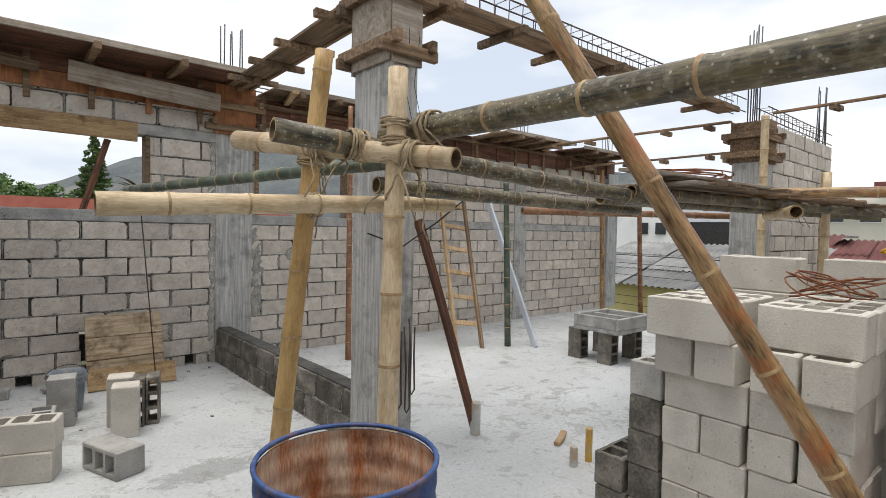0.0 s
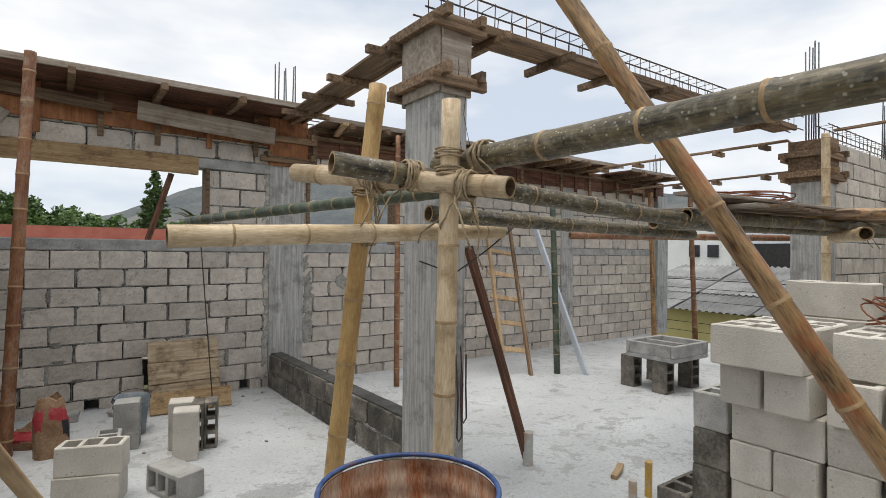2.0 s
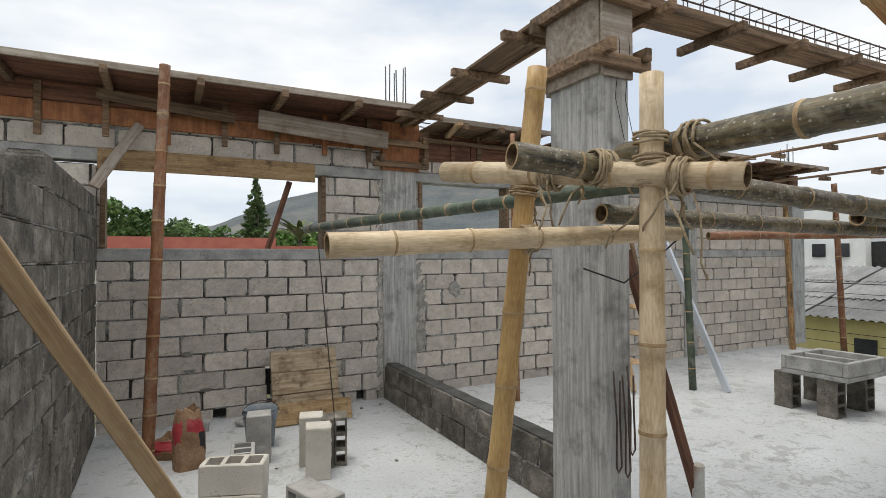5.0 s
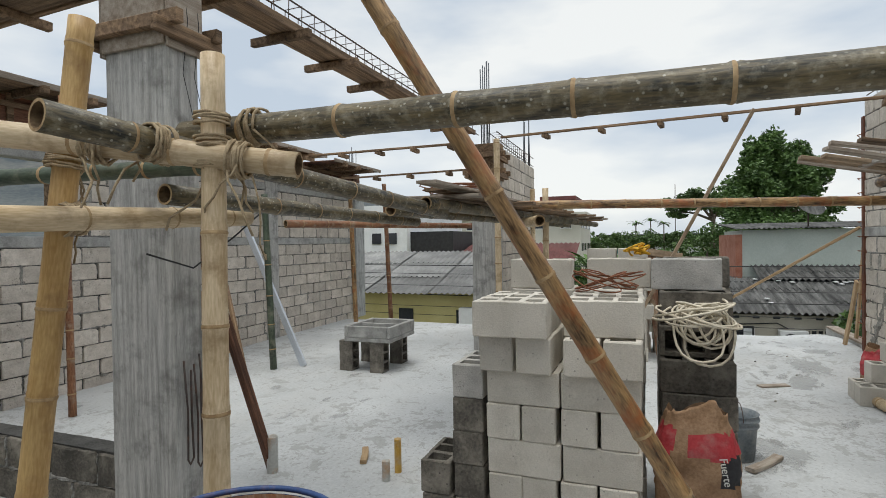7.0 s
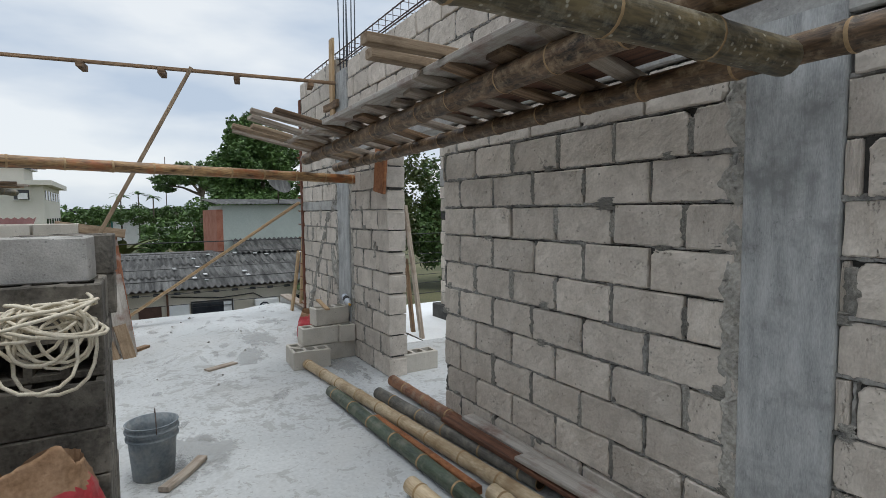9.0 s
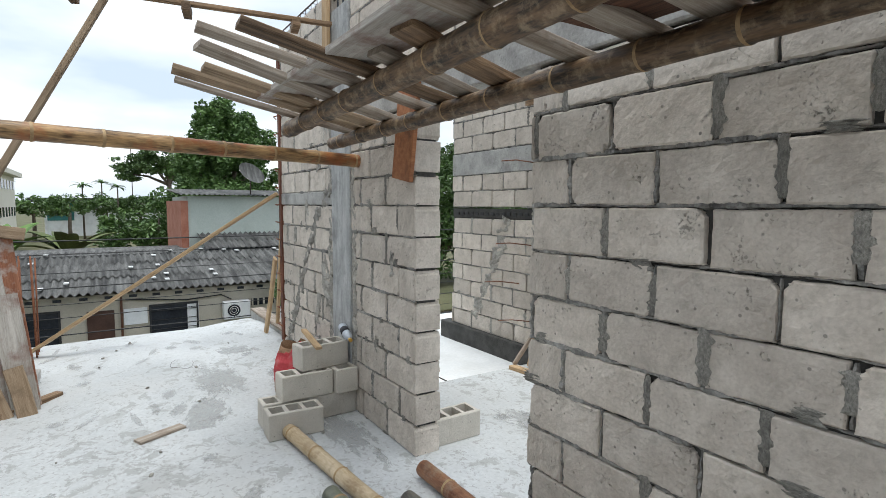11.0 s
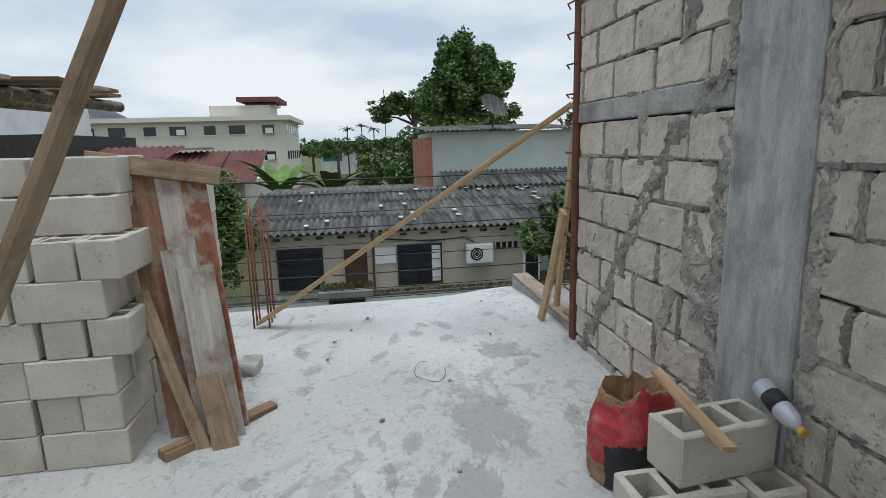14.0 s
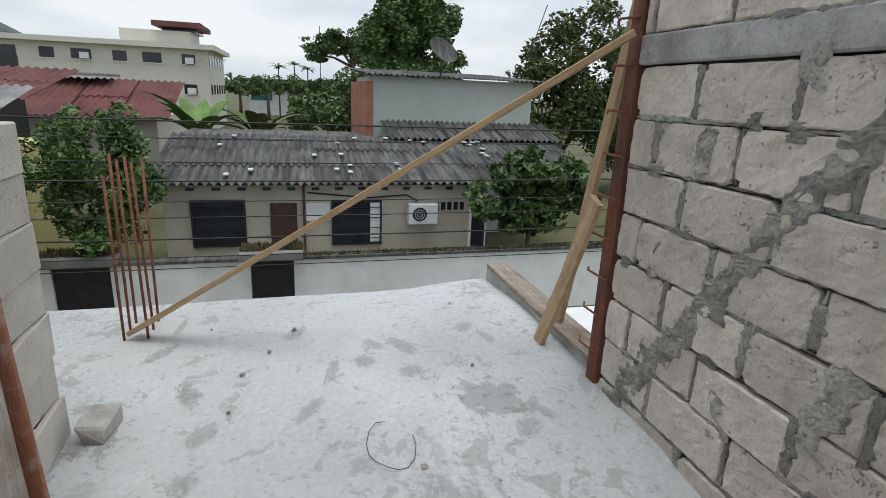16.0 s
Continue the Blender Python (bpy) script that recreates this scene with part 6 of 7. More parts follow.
# ---- planks by the second stack ----
for a, b, w, key, lab in (((7.66, 0.30, 0.0), (7.90, 0.49, 1.45), 0.18, "wood_brown", "tall red-brown board leaning on the block stack"),
                          ((7.66, 0.14, 0.0), (7.90, 0.32, 1.42), 0.15, "wood_cement", "tall cement-streaked board leaning on the stack"),
                          ((7.68, 0.05, 0.0), (7.91, 0.205, 1.40), 0.13, "wood_crust", "tall red board crusted with cement leaning on the stack"),
                          ((7.58, 0.13, 0.0), (7.79, 0.29, 1.02), 0.17, "wood_cement", "grey stained board leaning on taller boards"),
                          ((7.57, 0.075, 0.0), (7.765, 0.20, 0.92), 0.18, "wood_cement", "grey stained board leaning on taller boards"),
                          ((7.50, 0.18, 0.0), (7.70, 0.46, 0.81), 0.07, "wood_tan", "narrow tan batten leaning on the boards"),
                          ((7.47, 0.06, 0.0), (7.585, 0.15, 0.37), 0.13, "wood_tan", "short tan offcut leaning on the boards")):
    plank("plank", a, b, w, 0.022, M[key], lab, up=(-1, -0.15, 0.3), group="boards leaning on the stack")
plank("plank", (7.875, 0.72, 1.50), (7.875, 0.05, 1.39), 0.10, 0.025, M["wood_tan"], "short weathered board across the leaning boards", up=(-1, 0, 0.3), group="boards leaning on the stack")
plank("plank", (7.42, 0.36, 0.027), (7.86, -0.12, 0.027), 0.08, 0.05, M["wood"], "short timber offcut on the slab")
plank("plank", (6.48, -0.62, 0.012), (6.62, -0.92, 0.012), 0.09, 0.02, M["wood_grey"], "grey timber offcut on the slab")
plank("plank", (4.35, -0.36, 0.02), (4.02, -0.12, 0.02), 0.07, 0.03, M["wood_grey"], "pale timber offcut by the bucket")
plank("plank", (6.15, -1.80, 0.575), (6.68, -1.86, 0.60), 0.05, 0.02, M["wood_pale"], "small raw stick on the blocks")
plank("timber_stick", (3.28, 2.52, 0.02), (3.50, 2.62, 0.03), 0.05, 0.03, M["wood_pale"], "short timber stick on the slab", "stick")

# edge braces
plank("plank", (8.78, -2.22, 0.22), (8.26, -2.20, 2.3), 0.07, 0.03, M["wood_pale"], "thin raw stake nailed to the post", up=(0, 1, 0))
plank("plank", (8.70, -2.06, 0.13), (8.30, -2.08, 1.05), 0.09, 0.03, M["wood_pale"], "short raw stay at the post's foot", up=(0, 1, 0))
plank("plank", (8.3, -2.25, 0.207), (9.9, -2.25, 0.207), 0.17, 0.03, M["wood_grey"], "pale board lying along the kerb")
for i in range(16):
    z = 0.12 + i * 0.19
    ob = tube("steel_tie", [(8.20, SY + 0.02, z), (8.34, SY + 0.03, z + 0.004), (8.42, SY - 0.02, z - 0.01)], 0.006, M["rust_wire"], "short rusty tie bar through the wall", "steel tie", 5, "steel ties")

# inner room timber
plank("timber_prop", (6.25, -4.0, 0.05), (6.30, -4.44, 1.55), 0.08, 0.04, M["wood_pale"], "raw timber prop against the inner column", "prop", up=(1, 0, 0))
plank("plank", (5.80, -3.98, 0.02), (6.42, -3.90, 0.02), 0.09, 0.04, M["wood_pale"], "timber foot of the prop")
plank("timber_prop", (6.42, -3.93, 0.04), (6.28, -4.2, 0.5), 0.05, 0.025, M["wood_grey"], "thin stay of the timber prop", "prop", up=(1, 0, 0))
plank("timber_prop", (7.1, -3.5, -0.6), (7.9, -3.6, 1.7), 0.08, 0.05, M["wood_grey"], "grey timber shore beyond the slab's edge", "prop", up=(0, 1, 0))
plank("timber_prop", (7.6, -3.6, -0.6), (7.9, -3.6, 0.9), 0.07, 0.05, M["wood"], "short timber shore beyond the slab's edge", "prop", up=(0, 1, 0))
for i in range(6):
    tube("starter_bar", [(6.75 + 0.2 * i, -2.9, -0.3), (6.85 + 0.2 * i, -3.1, 0.02), (6.7 + 0.2 * i, -3.3, -0.1)], 0.007, M["rebar"], "bent rebar at the slab's open edge", "rebar", 5, "bent bars")
for i, (x, y, z) in enumerate(((7.0, IY + 0.02, 0.75), (6.8, IY + 0.02, 1.2), (6.72, IY + 0.02, 2.1), (6.75, IY + 0.02, 0.35))):
    tube("steel_tie", [(x, y, z), (x + 0.1, y + 0.22, z + 0.03), (x + 0.2, y + 0.34, z + 0.02)], 0.006, M["rust_wire"], "rusty tie bar sticking out of the wall", "steel tie", 5, "steel ties")

# cans and bottle
def can(x, y, r, h, key, label, category="can"):
    bm = bmesh.new()
    S = 18
    prof = [(r, 0), (r, h * 0.97), (r * 1.03, h), (r * 0.93, h), (r * 0.9, 0.02)]
    rings = [[bm.verts.new((math.cos(k * math.tau / S) * a, math.sin(k * math.tau / S) * a, z)) for k in range(S)] for a, z in prof]
    for A, B in zip(rings, rings[1:]):
        for k in range(S):
            bm.faces.new((A[k], A[(k + 1) % S], B[(k + 1) % S], B[k])).smooth = True
    bm.faces.new(rings[-1])
    ob = link_bm("can", bm, M[key])
    ob.location = (x, y, 0)
    return tagged(ob, label, category)


can(2.96, 3.08, 0.04, 0.26, "can", "cement-splashed paper tube round the prop's foot", "tube")
can(3.25, 2.22, 0.025, 0.24, "can_yellow", "yellow spattered tube standing on the slab", "tube")
can(3.10, 2.24, 0.028, 0.14, "can", "cement-splashed plastic bottle base", "bottle")
btl = thing("plastic_bottle", Matrix.Translation((6.36, -2.07, 0.665)) @ Vector((-0.24, 0.02, -0.075)).to_track_quat("Z", "Y").to_matrix().to_4x4(), "crushed clear bottle with a black label on the blocks", "bottle")
bm = bmesh.new()
sweep(bm, [(0, 0, 0), (0, 0, 0.12), (0, 0, 0.17), (0, 0, 0.2)], [0.035, 0.035, 0.03, 0.012], 12)
part("body", bm, M["aluminium"], btl)
part("cap", sweep(bmesh.new(), [(0, 0, 0.198), (0, 0, 0.225)], 0.014, 12), M["can_yellow"], btl, "yellow screw cap")
part("label", sweep(bmesh.new(), [(0, 0, 0.05), (0, 0, 0.11)], 0.0365, 12), M["bag_black"], btl, "black paper label")
for i in range(0, 46, 2):
    rnd = random.Random(i)
    x, y = rnd.uniform(5.5, 9.6), rnd.uniform(-2.0, -0.1)
    if i > 30:
        x, y = rnd.uniform(0, 2), rnd.uniform(4.6, 6.5)
    bm = bmesh.new()
    bmesh.ops.create_icosphere(bm, subdivisions=1, radius=rnd.uniform(0.008, 0.022))
    for v in bm.verts:
        v.co *= rnd.uniform(0.6, 1.3)
        v.co.z *= 0.7
    ob = link_bm("mortar_crumb", bm, M["smear"])
    ob.location = (x, y, 0.008 + slab_z(x, y))
    tagged(ob, "small dry mortar crumb on the slab", "rubble", "mortar crumbs")
for i, (x, y, r) in enumerate(((8.45, 0.12, 0.08), (0.45, 6.3, 0.06), (0.1, 6.35, 0.07), (1.0, 6.4, 0.05), (2.1, 5.2, 0.05))):
    bm = box(-r, r, -r * 0.7, r * 0.7, 0, r * 1.2, 0.01, 0.02)
    ob = link_bm("block_fragment", bm, M["block_grey"])
    ob.matrix_world = pose(x, y, -0.004, 0, 0, 40 * i)
    tagged(ob, "broken piece of concrete block", "rubble", "block fragments")


# ---- mortar chases and rough strips ----
def mortar_strip(name, pts, width, y, side, label, seed, bulge=0.012, origin=(0, 0, 0)):
    """A rough band of mortar on a wall face through (x, z) points, with a ragged outline."""
    rnd = random.Random(seed)
    bm = bmesh.new()
    path = []
    for (ax, az), (bx, bz) in zip(pts, pts[1:]):
        n = max(2, int(math.hypot(bx - ax, bz - az) / 0.016))
        path += [(ax + (bx - ax) * i / n, az + (bz - az) * i / n, bx - ax, bz - az) for i in range(n)]
    prev = None
    A = 12
    for x, z, dx, dz in path:
        L = math.hypot(dx, dz)
        nx, nz = -dz / L, dx / L
        wl = width * (0.45 + 0.55 * noise.noise(Vector((x * 9, z * 9, seed))) + 0.30 * noise.noise(Vector((x * 31, z * 31, seed))))
        wr = width * (0.45 + 0.55 * noise.noise(Vector((x * 9, z * 9, seed + 9))) + 0.30 * noise.noise(Vector((x * 31, z * 31, seed + 9))))
        wl, wr = max(wl, 0.008), max(wr, 0.008)
        row = []
        for k in range(A + 1):
            u = k / A * (wl + wr) - wl
            e = min(1, math.sin(math.pi * k / A) * 3)
            p = Vector((x * 14 + u * 6, z * 14 + u * 14, seed))
            off = bulge * (0.3 + 1.4 * noise.noise(p) + 0.9 * abs(noise.noise(p * 3.1)))
            row.append(bm.verts.new((x + nx * u, y + side * (max(off, -0.006) * e - 0.004 * (1 - e) + 0.001), z + nz * u)))
        if prev:
            for k in range(A):
                bm.faces.new((prev[k], row[k], row[k + 1], prev[k + 1]))
        prev = row
    bmesh.ops.recalc_face_normals(bm, faces=bm.faces)
    ob = link_bm(name, bm, M["smear"])
    return tagged(ob, label, "mortar", kind="structure")


F = SY + 0.0
mortar_strip("mortar_chase", [(6.74, 1.78), (7.04, 1.56), (7.29, 1.27), (7.39, 1.12), (7.55, 0.89), (7.71, 0.62), (7.96, 0.30), (8.14, 0.06)], 0.12, F, 1, "rough diagonal chase filled with mortar", 1, 0.014)
mortar_strip("mortar_chase", [(6.72, 0.1), (6.74, 0.9), (6.72, 1.62)], 0.14, F, 1, "ragged mortar along the column's edge", 2)
mortar_strip("mortar_chase", [(6.74, 1.78), (6.73, 2.4), (6.71, 3.2)], 0.10, F, 1, "ragged mortar along the column's edge", 3)
mortar_strip("mortar_chase", [(7.12, 0.55), (7.06, 0.85)], 0.13, F, 1, "damp mortar patch on the blocks", 4, 0.008)
mortar_strip("mortar_chase", [(6.83, 0.75), (6.93, 1.0), (6.87, 1.25)], 0.16, F, 1, "damp mortar patch on the blocks", 5, 0.008)
mortar_strip("mortar_chase", [(6.27, 0.05), (6.25, 1.0), (6.28, 2.0)], 0.09, F, 1, "ragged mortar along the column's edge", 6)
mortar_strip("mortar_chase", [(1.88, 0.05), (1.89, 1.1), (1.88, 2.2)], 0.11, F, 1, "ragged mortar along the column's edge", 7)
mortar_strip("mortar_chase", [(7.25, 1.50), (7.45, 1.0), (7.9, 0.2)], 0.16, IY, 1, "rough diagonal chase filled with mortar", 8, 0.014)
mortar_strip("mortar_chase", [(6.74, 0.1), (6.76, 1.4), (6.74, 2.7)], 0.12, IY, 1, "ragged mortar along the column's edge", 9)
mortar_strip("mortar_chase", [(6.27, 0.1), (6.26, 1.4), (6.27, 2.4)], 0.08, IY, 1, "ragged mortar along the column's edge", 10)
mortar_strip("mortar_chase", [(2.54, 0.5), (2.56, 1.1), (2.53, 1.62)], 0.15, NY, -1, "ragged dark mortar beside the column", 11)
mortar_strip("mortar_chase", [(2.03, 0.1), (2.04, 1.0), (2.03, 2.6)], 0.09, NY, -1, "ragged mortar beside the column", 12)
mortar_strip("mortar_chase", [(3.0, 1.35), (3.1, 1.15)], 0.14, NY, -1, "mortar patch on the blocks", 13, 0.008)
for i, (x, z, w) in enumerate(((7.0, 2.05, 0.12), (6.85, 2.3, 0.1), (7.35, 1.62, 0.1), (7.72, 1.35, 0.07), (7.45, 0.45, 0.1), (7.9, 0.9, 0.06), (5.6, 1.25, 0.05), (5.85, 0.6, 0.05))):
    mortar_strip("mortar_patch", [(x, z - 0.09), (x + 0.03, z), (x, z + 0.09)], w, F, 1, "rough mortar patch on the blocks", 20 + i, 0.010)


def damp_patch(x, y, rx, ry, rz=0, key="damp", lift=0.0):
    bm = bmesh.new()
    bmesh.ops.create_circle(bm, cap_ends=True, segments=28, radius=1.0)
    ob = link_bm("damp_stain", bm, M[key])
    ob.matrix_world = pose(x, y, 0.0075 + lift + slab_z(x, y), 5 * (slab_z(x, y + 0.1) - slab_z(x, y - 0.1)) * 57.3, -5 * (slab_z(x + 0.1, y) - slab_z(x - 0.1, y)) * 57.3, 0) @ pose(0, 0, 0, 0, 0, rz) @ Matrix.Diagonal((rx, ry, 1, 1))
    return tagged(ob, "damp grey cement stain on the slab" if key == "damp" else "scuffed grey patch in the cement skin", "stain", "damp stains", "structure")


for x, y, rx, ry, rz in ((4.50, -0.34, 0.62, 0.42, 20), (4.25, -0.15, 0.4, 0.35, 0), (7.35, -1.30, 0.7, 0.35, 10), (6.75, -1.1, 0.6, 0.25, -15), (5.9, -1.9, 0.7, 0.25, 0), (8.25, -1.6, 0.35, 0.25, 30), (1.10, 3.70, 0.6, 0.3, 0), (5.2, -3.2, 0.7, 0.3, 10)):
    damp_patch(x, y, rx, ry, rz)
rnd = random.Random(77)
for i in range(64):
    if i < 40:
        x, y = rnd.uniform(4.6, 9.6), rnd.uniform(-2.0, 0.2)
    elif i < 54:
        x, y = rnd.uniform(0, 6), rnd.uniform(2.5, 6.2)
    else:
        x, y = rnd.uniform(4.4, 6.3), rnd.uniform(-4.3, -2.5)
    damp_patch(x, y, rnd.uniform(0.08, 0.26), rnd.uniform(0.04, 0.11), rnd.uniform(-40, 30), "scuff", 0.0004 * (i + 1) / 8)
# open cells in the inner wall's hollow course: black boxes painted for their shade
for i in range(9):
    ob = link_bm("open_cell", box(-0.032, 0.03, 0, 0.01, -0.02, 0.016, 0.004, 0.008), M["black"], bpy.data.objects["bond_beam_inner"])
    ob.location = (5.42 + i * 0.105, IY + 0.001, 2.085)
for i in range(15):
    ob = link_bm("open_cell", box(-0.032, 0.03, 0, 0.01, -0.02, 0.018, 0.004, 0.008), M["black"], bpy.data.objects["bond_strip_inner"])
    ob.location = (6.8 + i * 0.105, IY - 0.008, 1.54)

# ---- town beyond ----
def corrugated(bm, x0, x1, y0, y1, z0, z1, pitch=0.18, amp=0.03, rows=1):
    """A corrugated roof plane falling from x1 (z1) to x0 (z0), ridges along x."""
    n = int(abs(y1 - y0) / pitch * 4)
    for r in range(rows):
        a, b = r / rows, (r + 1.06) / rows
        lift = 0.02 * (rows - r)
        A, B = [], []
        for i in range(n + 1):
            y = y0 + (y1 - y0) * i / n
            w = math.cos(i * math.tau / 4) * amp
            A.append(bm.verts.new((x0 + (x1 - x0) * a, y, z0 + (z1 - z0) * a + w + 0.03)))
            B.append(bm.verts.new((x0 + (x1 - x0) * b, y, z0 + (z1 - z0) * b + w)))
        for i in range(n):
            bm.faces.new((A[i], A[i + 1], B[i + 1], B[i])).smooth = True
    return bm


def roof_sheets(parent, name, x0, x1, y0, y1, z0, z1, pitch, amp, rows, material, label=""):
    """Corrugated sheets in overlapping rows and widths, each a part."""
    n = max(1, round(abs(y1 - y0) / 2.0))
    for r in range(rows):
        a, b = r / rows, min(1.0, (r + 1.06) / rows)
        for k in range(n):
            ya, yb = y0 + (y1 - y0) * k / n, y0 + (y1 - y0) * (k + 1.03) / n
            dz = random.uniform(0, 0.02)
            part(name, corrugated(bmesh.new(), x0 + (x1 - x0) * a, x0 + (x1 - x0) * b, ya, yb, z0 + (z1 - z0) * a + dz, z0 + (z1 - z0) * b + dz, pitch, amp), material, parent, label)


def house_window(parent, x, y0, y1, z0, z1, frame_key="black", bars=True):
    w = part("window", box(x - 0.03, x + 0.05, y0, y1, z0, z1), M["dark_window"], parent, "dark glazed window")
    for b in ((y0 - 0.05, y0, z0 - 0.05, z1 + 0.05), (y1, y1 + 0.05, z0 - 0.05, z1 + 0.05), (y0, y1, z1, z1 + 0.05), (y0, y1, z0 - 0.05, z0)):
        part("frame", box(x - 0.06, x + 0.02, b[0], b[1], b[2], b[3]), M[frame_key], w)
    if bars:
        for i in range(4):
            z = z0 + (z1 - z0) * (i + 0.5) / 4
            part("bar", box(x - 0.075, x - 0.06, y0, y1, z - 0.008, z + 0.008), M["black"], w)


HX = 20.2
house = thing("house", pose(0, 0, 0), "low beige house with a grey corrugated roof", "house")
part("wall", box(HX, HX + 6, -5.42, 2.43, -3.6, -0.92), M["beige_wall"], house)
part("wall", box(HX - 0.03, HX + 3, -5.95, -5.422, -3.6, -0.95), M["white_wall"], house, "white end wall")
roof_sheets(house, "roof_sheet", HX - 0.35, HX + 3.4, -9.4, 2.7, -0.86, 0.02, 0.20, 0.05, 3, M["asbestos"], "weathered dark corrugated roof sheet")
part("roof", box(HX + 3.0, HX + 6.5, -9.4, 2.7, -0.4, -0.02), M["asbestos"], house)
for i in range(26):
    rnd = random.Random(100 + i)
    u = rnd.uniform(0.1, 0.95)
    x, y, z = HX - 0.35 + 3.75 * u, rnd.uniform(-8.5, 2.4), -0.80 + 0.88 * u
    part("patch", box(x - 0.14, x + 0.14, y - 0.06, y + 0.06, z + 0.02, z + 0.05), M["plastic_white"], house, "white sealant patch")
for i in range(14):
    y = 2.5 - i * 0.6
    part("vent_block", box(HX - 0.02, HX + 0.05, y - 0.2, y, -1.05, -0.97), M["dark_window"], house)
house_window(house, HX, 0.59, 1.77, -2.44, -1.33)
house_window(house, HX, -2.88, -1.65, -2.49, -1.37)
d = part("door", box(HX - 0.04, HX + 0.05, -0.72, -0.06, -3.55, -1.38), M["brown_door"], house, "dark brown front door")
part("door", box(HX - 0.04, HX + 0.05, -5.9, -5.5, -3.55, -1.4), M["dark_window"], house)
part("notice_board", box(HX - 0.05, HX - 0.01, -1.55, -0.95, -1.85, -1.38), M["white_wall"], house, "white board on the wall")
part("curtain", box(HX - 0.035, HX - 0.005, -2.95, -2.62, -2.47, -1.39), M["white_wall"], house, "pale curtain at the window")
v = part("vent", box(HX - 0.02, HX + 0.04, -5.3, -4.52, -1.62, -1.40), M["dark_window"], house, "row of vent openings")
for i in range(5):
    part("bar", box(HX - 0.05, HX - 0.021, -5.3 + i * 0.18, -5.25 + i * 0.18, -1.62, -1.40), M["beige_wall"], v)
part("downpipe", box(HX - 0.08, HX - 0.02, -0.93, -0.87, -3.6, -0.95), M["wood_red"], house)
ac = thing("air_conditioner", pose(HX - 0.03, -4.02, -1.95), "white outdoor air conditioner on the house wall", "air conditioner")
part("case", box(-0.30, 0, -0.40, 0.40, 0, 0.56, 0.015), M["plastic_white"], ac)
fan = bmesh.new()
bmesh.ops.create_circle(fan, cap_ends=True, segments=24, radius=0.21)
fan.transform(pose(-0.305, 0.1, 0.28, 0, -90, 0))
grille = part("fan_grille", fan, M["dark_window"], ac, "dark round fan grille")
for r in (0.07, 0.13, 0.2):
    part("ring", sweep(bmesh.new(), [(-0.312, 0.1 + math.cos(k * math.tau / 20) * r, 0.28 + math.sin(k * math.tau / 20) * r) for k in range(20)], 0.008, 5, True), M["plastic_white"], grille)
tube("conduit", [(HX - 0.05, -3.9, -1.35), (HX - 0.05, -3.6, -1.18), (HX - 0.05, -2.6, -1.25), (HX - 0.05, -1.0, -1.1)], 0.02, M["black"], "dark pipe run along the house wall", "pipe")

upper = thing("house", pose(0, 0, 0), "taller pale house with a brick side wall", "house")
part("wall", box(25, 30, -9.2, -3.35, -3.6, 1.98), M["green_wall"], upper)
part("side_wall", box(24.95, 30, -3.348, -3.1, -3.6, 1.8), M["brick"], upper, "bare red brick side wall")
part("roof", corrugated(bmesh.new(), 24.6, 30.3, -9.5, -3.0, 2.0, 2.35), M["asbestos"], upper)
roof_sheets(upper, "lean_to_sheet", 23.2, 25.0, -9.6, -3.7, 0.02, 0.5, 0.20, 0.05, 2, M["asbestos"], "dark corrugated lean-to sheet")
dish = thing("satellite_dish", pose(25.0, -5.7, 2.1), "dark satellite dish on the roof", "satellite dish")
bm = bmesh.new()
rings = [[bm.verts.new((math.cos(k * math.tau / 20) * r, math.sin(k * math.tau / 20) * r, r * r * 0.5)) for k in range(20)] for r in (0.02, 0.2, 0.4, 0.55)]
for A, B in zip(rings, rings[1:]):
    for k in range(20):
        bm.faces.new((A[k], A[(k + 1) % 20], B[(k + 1) % 20], B[k]))
bm.transform(pose(0, 0, 0.75, 0, -50, 25))
part("bowl", bm, M["asbestos"], dish)
part("mast", sweep(bmesh.new(), [(0, 0, -0.05), (0, 0, 0.7)], 0.03, 6), M["rebar"], dish)
tube("antenna", [(26.5, -9.3, 2.05), (26.5, -10.2, 4.9)], 0.02, M["rebar"], "thin tilted television antenna mast", "antenna")

# white boundary wall
bw = thing("boundary_wall", pose(0, 0, 0), "long white boundary wall with dark gates", "boundary wall", kind="structure")
for y0, y1 in ((2.9, 0.27), (-0.62, -12.0), (12.0, 3.92)):
    part("wall", box(17.5, 17.65, min(y0, y1), max(y0, y1), -3.6, -2.06), M["white_wall"], bw)
    part("coping", box(17.44, 17.71, min(y0, y1), max(y0, y1), -2.058, -1.99, 0.01), M["asbestos"], bw, "dark mossy coping")
for y0, y1 in ((2.9, 3.92), (-0.62, 0.27)):
    part("gate", box(17.55, 17.6, y0 + 0.01, y1 - 0.01, -3.55, -2.1), M["black"], bw, "plain black sheet gate")
    part("planter", box(17.2, 17.75, y0 - 0.2, y1 + 0.2, -2.0, -1.82, 0.02), M["asbestos_pale"], bw, "stained planter ledge over the gate")

